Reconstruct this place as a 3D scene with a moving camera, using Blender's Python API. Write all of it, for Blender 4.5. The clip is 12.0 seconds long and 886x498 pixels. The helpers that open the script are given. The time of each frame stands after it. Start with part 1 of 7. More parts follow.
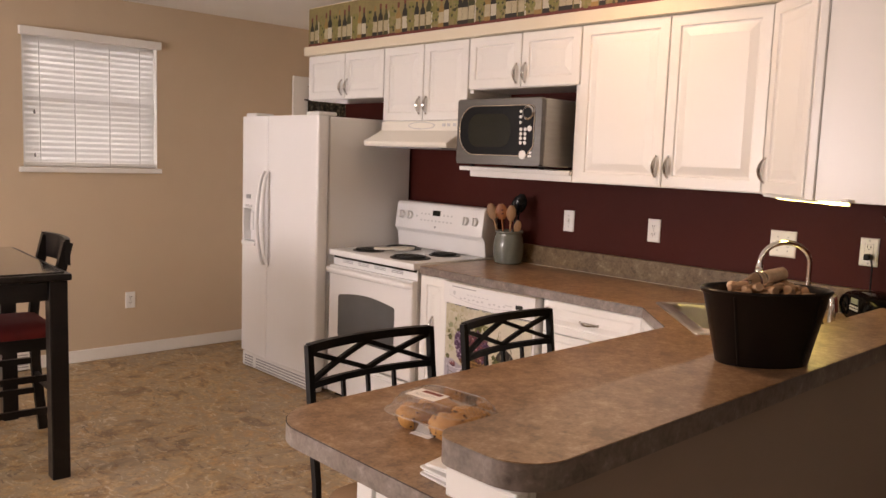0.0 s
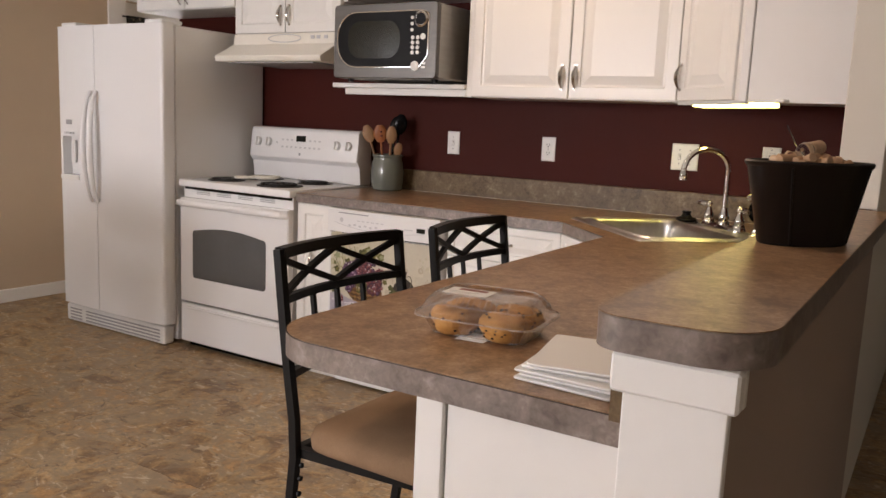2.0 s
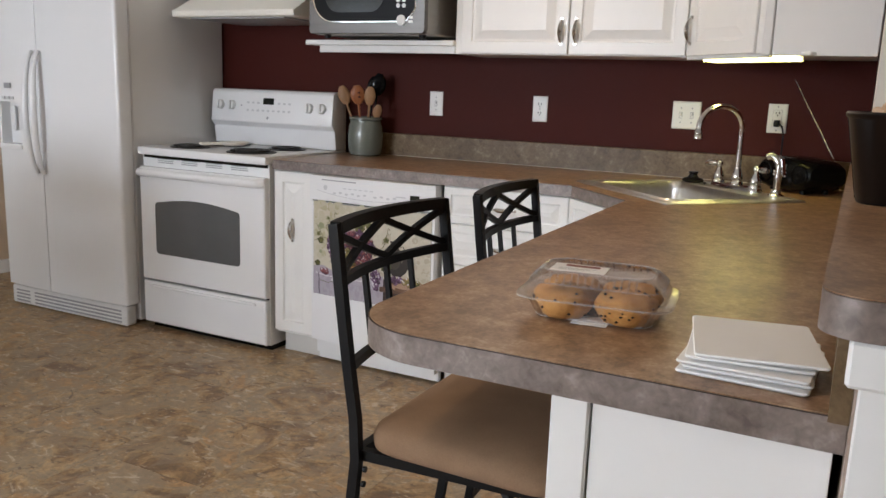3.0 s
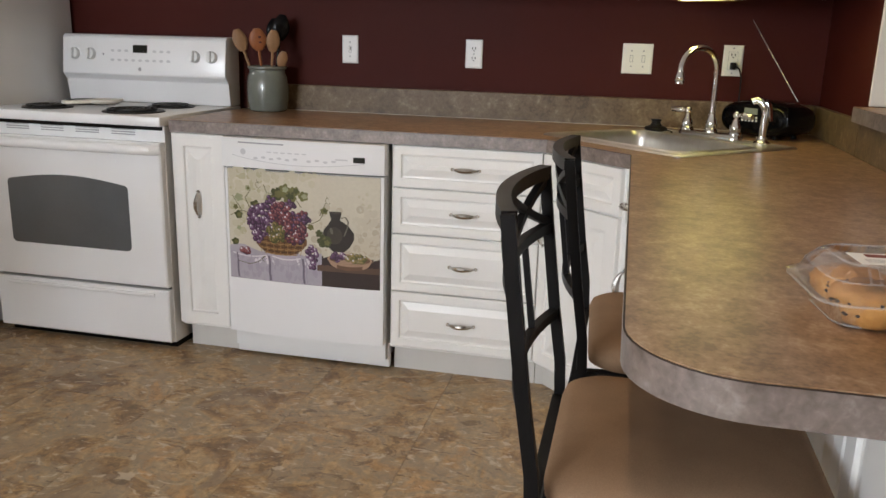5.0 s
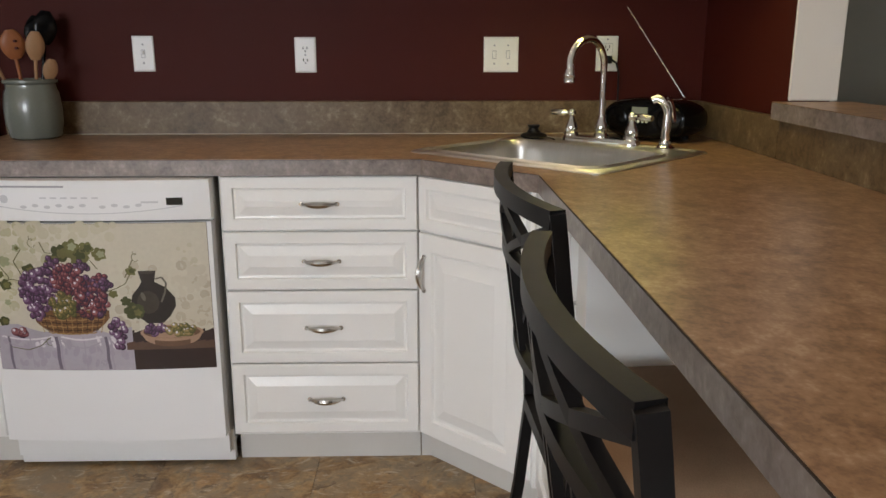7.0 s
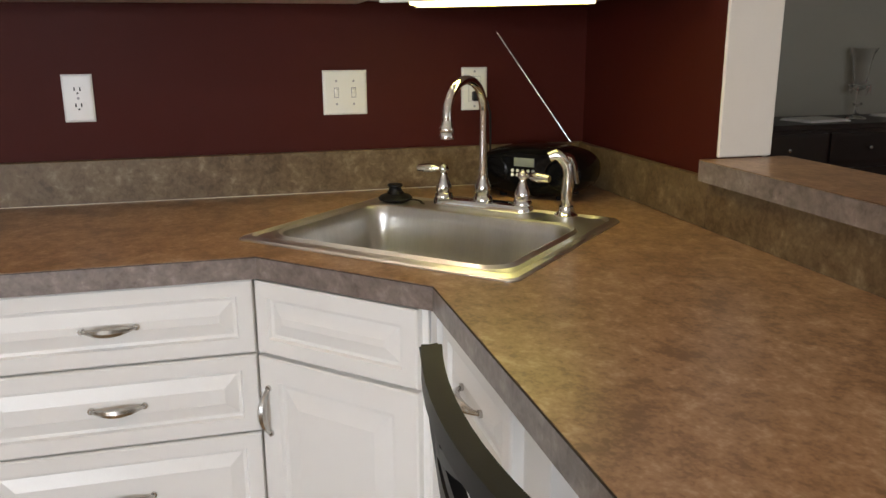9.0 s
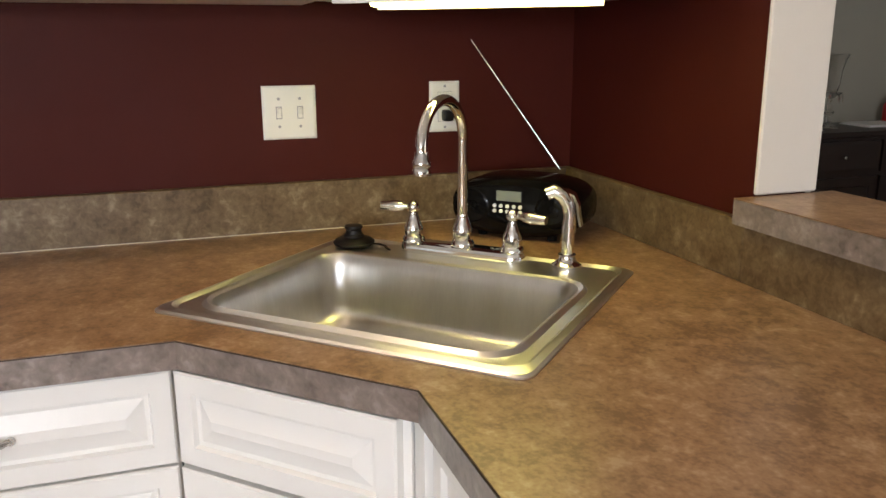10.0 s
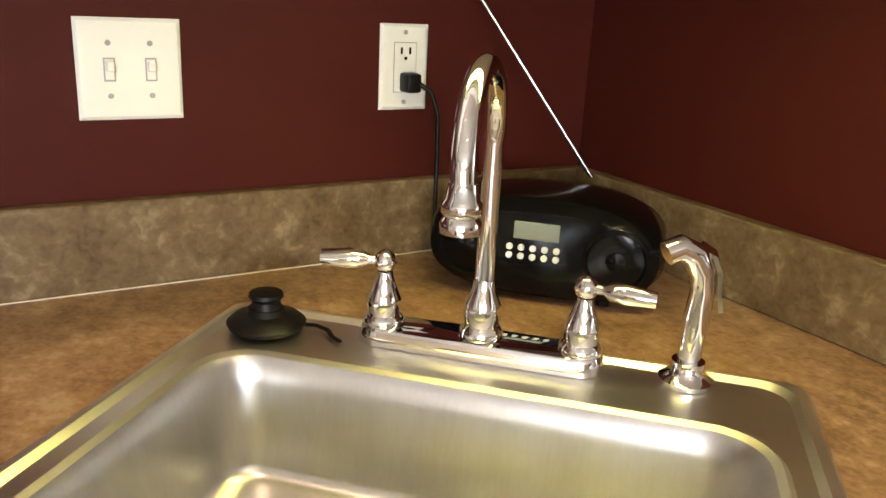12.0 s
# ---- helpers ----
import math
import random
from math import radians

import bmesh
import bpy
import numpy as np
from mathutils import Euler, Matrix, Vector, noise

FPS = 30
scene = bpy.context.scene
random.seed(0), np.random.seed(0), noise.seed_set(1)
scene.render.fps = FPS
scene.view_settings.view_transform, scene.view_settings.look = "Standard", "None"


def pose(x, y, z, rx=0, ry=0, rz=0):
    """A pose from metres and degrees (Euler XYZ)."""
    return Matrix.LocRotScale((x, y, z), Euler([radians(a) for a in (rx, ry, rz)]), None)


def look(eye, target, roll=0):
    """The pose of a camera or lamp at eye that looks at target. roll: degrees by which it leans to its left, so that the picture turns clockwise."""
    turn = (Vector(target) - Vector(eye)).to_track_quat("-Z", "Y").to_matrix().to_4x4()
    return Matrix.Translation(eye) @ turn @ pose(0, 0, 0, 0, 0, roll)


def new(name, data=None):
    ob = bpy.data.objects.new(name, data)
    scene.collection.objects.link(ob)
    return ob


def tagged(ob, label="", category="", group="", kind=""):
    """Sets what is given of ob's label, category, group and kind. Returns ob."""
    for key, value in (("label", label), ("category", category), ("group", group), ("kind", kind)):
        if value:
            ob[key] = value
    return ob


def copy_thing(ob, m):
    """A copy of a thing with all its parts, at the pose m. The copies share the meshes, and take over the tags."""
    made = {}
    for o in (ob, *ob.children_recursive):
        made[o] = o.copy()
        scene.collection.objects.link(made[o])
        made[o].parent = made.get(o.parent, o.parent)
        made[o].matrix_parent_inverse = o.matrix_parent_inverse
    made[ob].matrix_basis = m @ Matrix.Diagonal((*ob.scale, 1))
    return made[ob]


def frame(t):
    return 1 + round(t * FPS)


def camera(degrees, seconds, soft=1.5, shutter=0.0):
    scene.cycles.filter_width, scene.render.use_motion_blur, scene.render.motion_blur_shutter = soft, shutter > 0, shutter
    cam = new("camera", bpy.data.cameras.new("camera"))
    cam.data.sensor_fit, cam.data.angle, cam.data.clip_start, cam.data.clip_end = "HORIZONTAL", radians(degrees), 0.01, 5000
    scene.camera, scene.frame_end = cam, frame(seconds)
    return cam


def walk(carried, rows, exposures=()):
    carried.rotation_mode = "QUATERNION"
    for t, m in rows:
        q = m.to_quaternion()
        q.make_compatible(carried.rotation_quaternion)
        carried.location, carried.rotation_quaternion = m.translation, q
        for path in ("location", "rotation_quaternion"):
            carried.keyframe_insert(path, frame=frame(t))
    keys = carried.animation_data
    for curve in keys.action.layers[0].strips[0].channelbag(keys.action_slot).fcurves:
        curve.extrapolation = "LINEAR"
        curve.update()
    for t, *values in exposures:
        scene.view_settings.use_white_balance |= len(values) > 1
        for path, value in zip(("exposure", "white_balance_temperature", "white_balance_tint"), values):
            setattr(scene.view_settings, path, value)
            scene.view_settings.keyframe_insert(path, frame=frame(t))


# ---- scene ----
cam = camera(57.5, 12.0)
PATH = [
    (0, (0.201, 1.098, 1.506), (1.56, 2.549, 1.279), 2.1),
    (0.5, (0.116, 1.246, 1.454), (1.557, 2.612, 1.215), 2.2),
    (1, (0.06, 1.416, 1.383), (1.603, 2.661, 1.123), 2.3),
    (1.5, (0.086, 1.546, 1.311), (1.703, 2.69, 1.034), 2.7),
    (2, (0.138, 1.666, 1.285), (1.815, 2.709, 0.974), 2.5),
    (2.5, (0.15, 1.83, 1.271), (1.876, 2.777, 0.921), 2.4),
    (3, (0.18, 2.008, 1.252), (1.931, 2.892, 0.863), 2.0),
    (3.2, (0.177, 2.084, 1.265), (1.936, 2.939, 0.847), 1.6),
    (4.8, (0.331, 2.607, 1.198), (2.208, 3.104, 0.721), 1.4),
    (5, (0.367, 2.669, 1.216), (2.257, 3.1, 0.722), 1.6),
    (5.5, (0.468, 2.769, 1.223), (2.378, 3.069, 0.712), 1.0),
    (6, (0.584, 2.884, 1.222), (2.511, 3.036, 0.709), 0.7),
    (6.5, (0.757, 2.939, 1.21), (2.694, 2.98, 0.712), 0.6),
    (7, (0.939, 2.932, 1.204), (2.879, 2.887, 0.717), 0.0),
    (7.2, (1.007, 2.917, 1.204), (2.945, 2.854, 0.716), -0.3),
    (8.8, (1.49, 2.974, 1.289), (3.374, 2.522, 0.792), -0.4),
    (9, (1.558, 2.972, 1.306), (3.433, 2.483, 0.809), -0.3),
    (9.5, (1.737, 2.95, 1.323), (3.596, 2.389, 0.844), -0.5),
    (10, (1.933, 2.926, 1.319), (3.77, 2.306, 0.829), -0.3),
    (10.5, (2.151, 2.924, 1.264), (3.961, 2.209, 0.805), 0.4),
    (11, (2.375, 2.915, 1.229), (4.142, 2.093, 0.784), 1.6),
    (11.5, (2.586, 2.868, 1.254), (4.297, 1.976, 0.73), 2.0),
    (12, (2.726, 2.843, 1.277), (4.36, 1.857, 0.679), 3.0),
]
PATIO_W, WEST_W, WINDOW_W, FRONT_W, TUBE = 40.0, 128.0, 12.0, 2.0, 15.0
BULB, BULB_2 = 3.9, 5.6
EXPOSURES = [(0.0, 0.17, 7850, 27), (1.5, 0.08, 7450, 23), (2.5, 0.02, 6600, 16), (3.2, 0.02, 6100, 11), (5.0, 0.05, 6350, 11), (7.0, -0.10, 6350, 11), (9.0, 0.06, 6400, 12), (10.0, 0.42, 6400, 13), (11.0, 0.65, 6500, 15), (12.0, 0.98, 6500, 13)]
walk(cam, [(t, look(eye, target, roll)) for t, eye, target, roll in PATH], EXPOSURES)

# ---- world and large lights ----
world = bpy.data.worlds.new("sky")
scene.world = world
world.use_nodes = True
wt = world.node_tree
sky = wt.nodes.new("ShaderNodeTexSky")
sky.sky_type = "NISHITA"
sky.sun_disc = False
sky.sun_elevation, sky.sun_rotation = radians(38), radians(200)
wt.links.new(sky.outputs[0], wt.nodes["Background"].inputs[0])
wt.nodes["Background"].inputs[1].default_value = 0.12

sun = new("sun", bpy.data.lights.new("sun", "SUN"))
sun.data.energy, sun.data.angle, sun.data.color = 2.0, radians(0.6), (1.0, 0.95, 0.88)
sun.matrix_world = look((-3, -8, 9), (0, 0, 0))


def area(name, eye, target, w, h, watts, color):
    lamp = new(name, bpy.data.lights.new(name, "AREA"))
    lamp.data.shape, lamp.data.size, lamp.data.size_y = "RECTANGLE", w, h
    lamp.data.energy, lamp.data.color = watts, color
    lamp.matrix_world = look(eye, target)
    return lamp


area("patio_daylight", (-1.4, 6.76, 1.10), (-1.4, 0.0, 0.9), 1.6, 1.9, PATIO_W, (0.86, 0.93, 1.0))
area("west_window_daylight", (-2.74, 5.0, 1.55), (0, 4.2, 1.25), 1.9, 1.1, WEST_W, (0.90, 0.95, 1.0))
area("window_daylight", (2.23, 6.97, 1.78), (2.23, 6.0, 1.70), 0.9, 0.88, WINDOW_W, (0.95, 0.98, 1.0))
area("front_window_daylight", (0.4, -2.64, 1.5), (0.4, 0, 1.4), 1.7, 1.3, FRONT_W, (1.0, 0.96, 0.9))
DOWNLIGHTS = ((3.0, 3.2, BULB), (1.75, 2.85, BULB_2))
for bx_, by_, watts in DOWNLIGHTS:
    bulb = area("downlight_bulb", (bx_, by_, 2.470), (bx_, by_, 0.0), 0.075, 0.075, watts, (1.0, 0.72, 0.45))
    bulb.data.shape = "DISK"
area("door_daylight", (4.36, 6.97, 1.5), (4.36, 6.0, 1.4), 0.5, 0.8, 12, (0.95, 0.98, 1.0))


# ---- materials ----
MATS = {}


def mat(name, c1, c2=None, rough=0.5, metal=0.0, scale=8.0, fine=120.0, bump=0.0, spread=0.5, coat=0.0,
        trans=0.0, ior=1.45, stretch=(1, 1, 1), per_object=0.0, sheen=0.0, spec=0.5, detail=6.0, alpha=1.0, rough_var=0.06):
    """Two colours mixed by a broad and a fine noise, with fine relief."""
    m = bpy.data.materials.new(name)
    m.use_nodes = True
    n, l = m.node_tree.nodes, m.node_tree.links
    p = n["Principled BSDF"]
    c2 = c2 or tuple(v * 0.86 for v in c1)
    tc, mp = n.new("ShaderNodeTexCoord"), n.new("ShaderNodeMapping")
    mp.inputs["Scale"].default_value = stretch
    l.new(tc.outputs["Object"], mp.inputs["Vector"])
    src = mp.outputs[0]
    if per_object:
        info, add, mul = n.new("ShaderNodeObjectInfo"), n.new("ShaderNodeVectorMath"), n.new("ShaderNodeMath")
        mul.operation = "MULTIPLY"
        mul.inputs[1].default_value = 40.0 * per_object
        l.new(info.outputs["Random"], mul.inputs[0])
        l.new(src, add.inputs[0])
        l.new(mul.outputs[0], add.inputs[1])
        src = add.outputs[0]
    a, b = n.new("ShaderNodeTexNoise"), n.new("ShaderNodeTexNoise")
    a.inputs["Scale"].default_value, a.inputs["Detail"].default_value = scale, detail
    b.inputs["Scale"].default_value, b.inputs["Detail"].default_value = fine, 3.0
    l.new(src, a.inputs["Vector"])
    l.new(src, b.inputs["Vector"])
    mixf = n.new("ShaderNodeMix")
    mixf.inputs[0].default_value = 0.3
    l.new(a.outputs["Fac"], mixf.inputs[2])
    l.new(b.outputs["Fac"], mixf.inputs[3])
    ramp = n.new("ShaderNodeValToRGB")
    e = ramp.color_ramp.elements
    e[0].position, e[1].position = 0.5 - spread / 2, 0.5 + spread / 2
    e[0].color, e[1].color = (*c2, 1), (*c1, 1)
    l.new(mixf.outputs[0], ramp.inputs[0])
    l.new(ramp.outputs[0], p.inputs["Base Color"])
    rr = n.new("ShaderNodeMapRange")
    rr.inputs["To Min"].default_value, rr.inputs["To Max"].default_value = max(0.0, rough - rough_var), min(1.0, rough + rough_var)
    l.new(a.outputs["Fac"], rr.inputs["Value"])
    l.new(rr.outputs[0], p.inputs["Roughness"])
    p.inputs["Metallic"].default_value = metal
    p.inputs["IOR"].default_value = ior
    p.inputs["Specular IOR Level"].default_value = spec
    p.inputs["Coat Weight"].default_value = coat
    p.inputs["Coat Roughness"].default_value = 0.12
    p.inputs["Transmission Weight"].default_value = trans
    p.inputs["Sheen Weight"].default_value = sheen
    p.inputs["Alpha"].default_value = alpha
    if bump:
        bp = n.new("ShaderNodeBump")
        bp.inputs["Strength"].default_value, bp.inputs["Distance"].default_value = bump, 0.002
        l.new(mixf.outputs[0], bp.inputs["Height"])
        l.new(bp.outputs[0], p.inputs["Normal"])
    MATS[name] = m
    return m


def glow(name, color, strength):
    m = bpy.data.materials.new(name)
    m.use_nodes = True
    p = m.node_tree.nodes["Principled BSDF"]
    p.inputs["Base Color"].default_value = (0.8, 0.8, 0.75, 1)
    p.inputs["Emission Color"].default_value = (*color, 1)
    p.inputs["Emission Strength"].default_value = strength
    return m


def mottled(name, cols, scale, rough, spec, bump, per_object=0.0, stretch=(1, 1, 1), warp=1.5, rough_var=0.08, layers=((2.6, 0.45), (9.0, 0.3))):
    """Printed stone look: several colours over warped noise at three scales."""
    m = bpy.data.materials.new(name)
    m.use_nodes = True
    n, l = m.node_tree.nodes, m.node_tree.links
    p = n["Principled BSDF"]
    tc, mp = n.new("ShaderNodeTexCoord"), n.new("ShaderNodeMapping")
    mp.inputs["Scale"].default_value = stretch
    l.new(tc.outputs["Object"], mp.inputs["Vector"])
    src = mp.outputs[0]
    if per_object:
        info, add, mul = n.new("ShaderNodeObjectInfo"), n.new("ShaderNodeVectorMath"), n.new("ShaderNodeMath")
        mul.operation = "MULTIPLY"
        mul.inputs[1].default_value = 40.0 * per_object
        l.new(info.outputs["Random"], mul.inputs[0])
        l.new(src, add.inputs[0])
        l.new(mul.outputs[0], add.inputs[1])
        src = add.outputs[0]
    a = n.new("ShaderNodeTexNoise")
    a.inputs["Scale"].default_value, a.inputs["Detail"].default_value, a.inputs["Distortion"].default_value = scale, 9.0, warp
    a.inputs["Roughness"].default_value = 0.62
    l.new(src, a.inputs["Vector"])
    fac = a.outputs["Fac"]
    for mult, share in layers:
        b = n.new("ShaderNodeTexNoise")
        b.inputs["Scale"].default_value, b.inputs["Detail"].default_value, b.inputs["Distortion"].default_value = scale * mult, 4.0, warp * 0.35
        l.new(src, b.inputs["Vector"])
        mx = n.new("ShaderNodeMix")
        mx.inputs[0].default_value = share
        l.new(fac, mx.inputs[2])
        l.new(b.outputs["Fac"], mx.inputs[3])
        fac = mx.outputs[0]
    ramp = n.new("ShaderNodeValToRGB")
    e = ramp.color_ramp.elements
    for i, (pos, col) in enumerate(cols):
        if i < 2:
            el = e[i]
            el.position = pos
        else:
            el = e.new(pos)
        el.color = (*col, 1)
    l.new(fac, ramp.inputs[0])
    l.new(ramp.outputs[0], p.inputs["Base Color"])
    rr = n.new("ShaderNodeMapRange")
    rr.inputs["To Min"].default_value, rr.inputs["To Max"].default_value = rough - rough_var, rough + rough_var
    l.new(fac, rr.inputs["Value"])
    l.new(rr.outputs[0], p.inputs["Roughness"])
    p.inputs["Specular IOR Level"].default_value = spec
    bp = n.new("ShaderNodeBump")
    bp.inputs["Strength"].default_value, bp.inputs["Distance"].default_value = bump, 0.003
    l.new(fac, bp.inputs["Height"])
    l.new(bp.outputs[0], p.inputs["Normal"])
    return m


M_WALL = mat("beige_wall_paint", (0.58, 0.46, 0.33), (0.55, 0.43, 0.31), 0.75, scale=1.5, fine=160, bump=0.25, rough_var=0.03)
M_PALE = mat("pale_wall_paint", (0.70, 0.66, 0.58), (0.67, 0.63, 0.55), 0.75, scale=1.5, fine=160, bump=0.25, rough_var=0.03)
M_TAUPE = mat("taupe_wall_paint", (0.36, 0.345, 0.29), (0.34, 0.325, 0.27), 0.75, scale=1.5, fine=160, bump=0.25, rough_var=0.03)
M_MAROON = mat("maroon_wall_paint", (0.060, 0.0092, 0.0058), (0.049, 0.0074, 0.0047), 0.58, scale=2.0, fine=150, bump=0.35, rough_var=0.05, spec=0.15)
M_BROWN = mat("brown_wall_paint", (0.36, 0.275, 0.22), (0.33, 0.25, 0.20), 0.6, scale=2.0, fine=150, bump=0.25)
M_CEIL = mat("white_ceiling_paint", (0.80, 0.79, 0.76), (0.76, 0.75, 0.72), 0.9, scale=3, fine=90, bump=0.6)
M_TRIM = mat("white_trim_paint", (0.80, 0.79, 0.76), (0.77, 0.76, 0.73), 0.35, scale=4, fine=60, bump=0.05)
M_CAB = mat("white_thermofoil", (0.80, 0.79, 0.76), (0.78, 0.77, 0.74), 0.32, scale=3, fine=40, bump=0.03)
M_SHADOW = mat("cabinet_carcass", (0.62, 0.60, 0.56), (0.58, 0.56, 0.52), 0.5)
M_CREAM = mat("cream_trim_paint", (0.74, 0.66, 0.52), (0.70, 0.62, 0.48), 0.4, scale=5)
M_APPL = mat("white_appliance_enamel", (0.80, 0.80, 0.80), (0.78, 0.78, 0.78), 0.22, rough_var=0.03, scale=3, fine=300, bump=0.12, coat=0.2)
M_APPL2 = mat("white_appliance_plastic", (0.76, 0.76, 0.75), (0.73, 0.73, 0.72), 0.4, scale=6)
M_ALMOND = mat("almond_enamel", (0.80, 0.77, 0.69), (0.77, 0.74, 0.66), 0.36, scale=5)
M_GREY = mat("grey_plastic", (0.35, 0.35, 0.36), (0.30, 0.30, 0.31), 0.45)
M_PALEGREY = mat("pale_grey_print", (0.55, 0.55, 0.56), (0.52, 0.52, 0.53), 0.5)
M_BLACK = mat("black_plastic", (0.004, 0.004, 0.0045), (0.003, 0.003, 0.0035), 0.17, spec=0.22)
M_RUBBER = mat("black_rubber", (0.0035, 0.003, 0.003), (0.005, 0.0045, 0.0045), 0.45, spec=0.3, scale=20)
M_MWGLASS = mat("smoked_microwave_glass", (0.006, 0.006, 0.007), (0.005, 0.005, 0.006), 0.36, spec=0.18)
M_OVENGLASS = mat("grey_oven_glass", (0.10, 0.105, 0.11), (0.085, 0.09, 0.095), 0.16, coat=0.5)
M_COIL = mat("burner_coil_metal", (0.02, 0.019, 0.018), (0.035, 0.033, 0.03), 0.5, metal=0.4)
M_CHROME = mat("chrome", (0.86, 0.86, 0.86), (0.82, 0.82, 0.82), 0.06, metal=1.0, rough_var=0.03)
M_NICKEL = mat("brushed_nickel", (0.60, 0.58, 0.55), (0.48, 0.46, 0.43), 0.21, metal=1.0)
M_STEEL = mat("brushed_stainless_steel", (0.72, 0.715, 0.70), (0.56, 0.555, 0.54), 0.305, metal=1.0, scale=4, fine=44, stretch=(6, 6, 0.5), rough_var=0.02)
M_DECK = mat("satin_stainless_steel", (0.82, 0.81, 0.79), (0.76, 0.75, 0.73), 0.34, metal=1.0, scale=5, fine=260, stretch=(1, 8, 1), rough_var=0.03)
M_MWSTEEL = mat("microwave_stainless", (0.155, 0.147, 0.14), (0.12, 0.115, 0.11), 0.38, metal=1.0, stretch=(1, 1, 8), fine=200)
# Lighter copy of the front's steel; the lit case side is put into the colour.
M_MWCASE_LIT = mat("microwave_steel_lit", (0.42, 0.40, 0.37), (0.34, 0.325, 0.30), 0.42, metal=1.0, stretch=(1, 1, 8), fine=200)
M_IRON = mat("black_powder_coated_steel", (0.006, 0.0055, 0.0055), (0.010, 0.009, 0.009), 0.42, fine=260, bump=0.1, spec=0.16)
M_SUEDE = mat("tan_microsuede", (0.305, 0.198, 0.122), (0.195, 0.122, 0.073), 0.9, spread=0.3, scale=4, fine=500, bump=0.25, spec=0.1)
M_RED = mat("red_woven_fabric", (0.16, 0.014, 0.014), (0.11, 0.01, 0.01), 0.85, scale=20, fine=400, bump=0.5)
M_DARKWOOD = mat("espresso_stained_wood", (0.006, 0.0045, 0.0045), (0.010, 0.007, 0.006), 0.35, scale=6, stretch=(1, 1, 8), spec=0.3)
M_MAHOG = mat("dark_mahogany", (0.014, 0.006, 0.005), (0.022, 0.009, 0.007), 0.38, scale=6, stretch=(8, 1, 1))
M_PAPER = mat("white_paper", (0.86, 0.85, 0.83), (0.84, 0.83, 0.81), 0.8, scale=20, fine=300, bump=0.2)
M_STONEWARE = mat("grey_green_stoneware", (0.165, 0.175, 0.150), (0.125, 0.135, 0.115), 0.24, scale=12, fine=200, coat=0.4)
M_SPOON = mat("light_spoon_wood", (0.32, 0.18, 0.085), (0.23, 0.12, 0.055), 0.5, scale=10, stretch=(6, 6, 1))
M_SPOON_O = mat("orange_spoon_wood", (0.31, 0.11, 0.035), (0.23, 0.075, 0.025), 0.45, scale=10)
M_CORK = mat("cork", (0.50, 0.32, 0.19), (0.34, 0.20, 0.115), 0.85, scale=60, fine=300, bump=0.8, per_object=1.0)
M_CORK_P = mat("pale_cork", (0.62, 0.46, 0.32), (0.46, 0.31, 0.20), 0.85, scale=60, fine=300, bump=0.8, per_object=1.0)
M_WINE = mat("wine_stain", (0.05, 0.008, 0.012), (0.08, 0.012, 0.018), 0.7)
M_CHIP = mat("dark_brown", (0.020, 0.011, 0.007), (0.030, 0.016, 0.010), 0.6)
M_TUB = mat("dark_bronze_metal", (0.009, 0.006, 0.005), (0.006, 0.004, 0.0035), 0.36, metal=0.2, scale=7, fine=60, bump=0.15)
M_MUFFIN = mat("baked_muffin", (0.56, 0.29, 0.085), (0.34, 0.14, 0.03), 0.65, scale=34, fine=140, bump=1.0)
M_CLEAR = mat("clear_plastic", (0.97, 0.97, 0.97), (0.96, 0.96, 0.96), 0.04, trans=1.0, ior=1.3, rough_var=0.02)
for q in (M_CLEAR,):
    nd, lk = q.node_tree.nodes, q.node_tree.links
    tr, gl, ms, fr_n = nd.new("ShaderNodeBsdfTransparent"), nd.new("ShaderNodeBsdfGlossy"), nd.new("ShaderNodeMixShader"), nd.new("ShaderNodeLayerWeight")
    tr.inputs[0].default_value = (0.97, 0.97, 0.97, 1)
    gl.inputs["Roughness"].default_value = 0.10
    fr_n.inputs[0].default_value = 0.20
    lk.new(fr_n.outputs["Fresnel"], ms.inputs[0])
    df, haze = nd.new("ShaderNodeBsdfDiffuse"), nd.new("ShaderNodeMixShader")
    df.inputs[0].default_value = (0.85, 0.85, 0.85, 1)
    haze.inputs[0].default_value = 0.06
    lk.new(tr.outputs[0], haze.inputs[1])
    lk.new(df.outputs[0], haze.inputs[2])
    lk.new(haze.outputs[0], ms.inputs[1])
    lk.new(gl.outputs[0], ms.inputs[2])
    lk.new(ms.outputs[0], nd["Material Output"].inputs[0])
# Pale see-through colour for the highlight lines painted along the box edges.
M_GLINT = mat("plastic_edge_glint", (0.85, 0.84, 0.82), (0.80, 0.79, 0.77), 0.12, alpha=0.16)
M_GLASS = mat("clear_glass", (0.98, 0.98, 0.98), (0.97, 0.97, 0.97), 0.02, trans=1.0, ior=1.45, rough_var=0.01)
M_TABLETOP = mat("glossy_table_glass", (0.020, 0.022, 0.020), (0.016, 0.018, 0.016), 0.06, coat=1.0)
M_LABEL_R = mat("maroon_print", (0.22, 0.035, 0.02), (0.18, 0.03, 0.02), 0.5)
M_IVORY = mat("ivory_plate_plastic", (0.78, 0.77, 0.71), (0.76, 0.75, 0.69), 0.35, scale=6)
M_PLATE = mat("white_plate_plastic", (0.78, 0.78, 0.76), (0.76, 0.76, 0.74), 0.35, scale=6)
M_LCD = mat("grey_lcd", (0.22, 0.24, 0.21), (0.20, 0.22, 0.19), 0.2)
M_ANT = mat("antenna_steel", (0.75, 0.74, 0.72), (0.7, 0.69, 0.67), 0.2, metal=1.0)
M_REDPL = mat("red_plastic", (0.45, 0.02, 0.02), (0.40, 0.02, 0.02), 0.4)
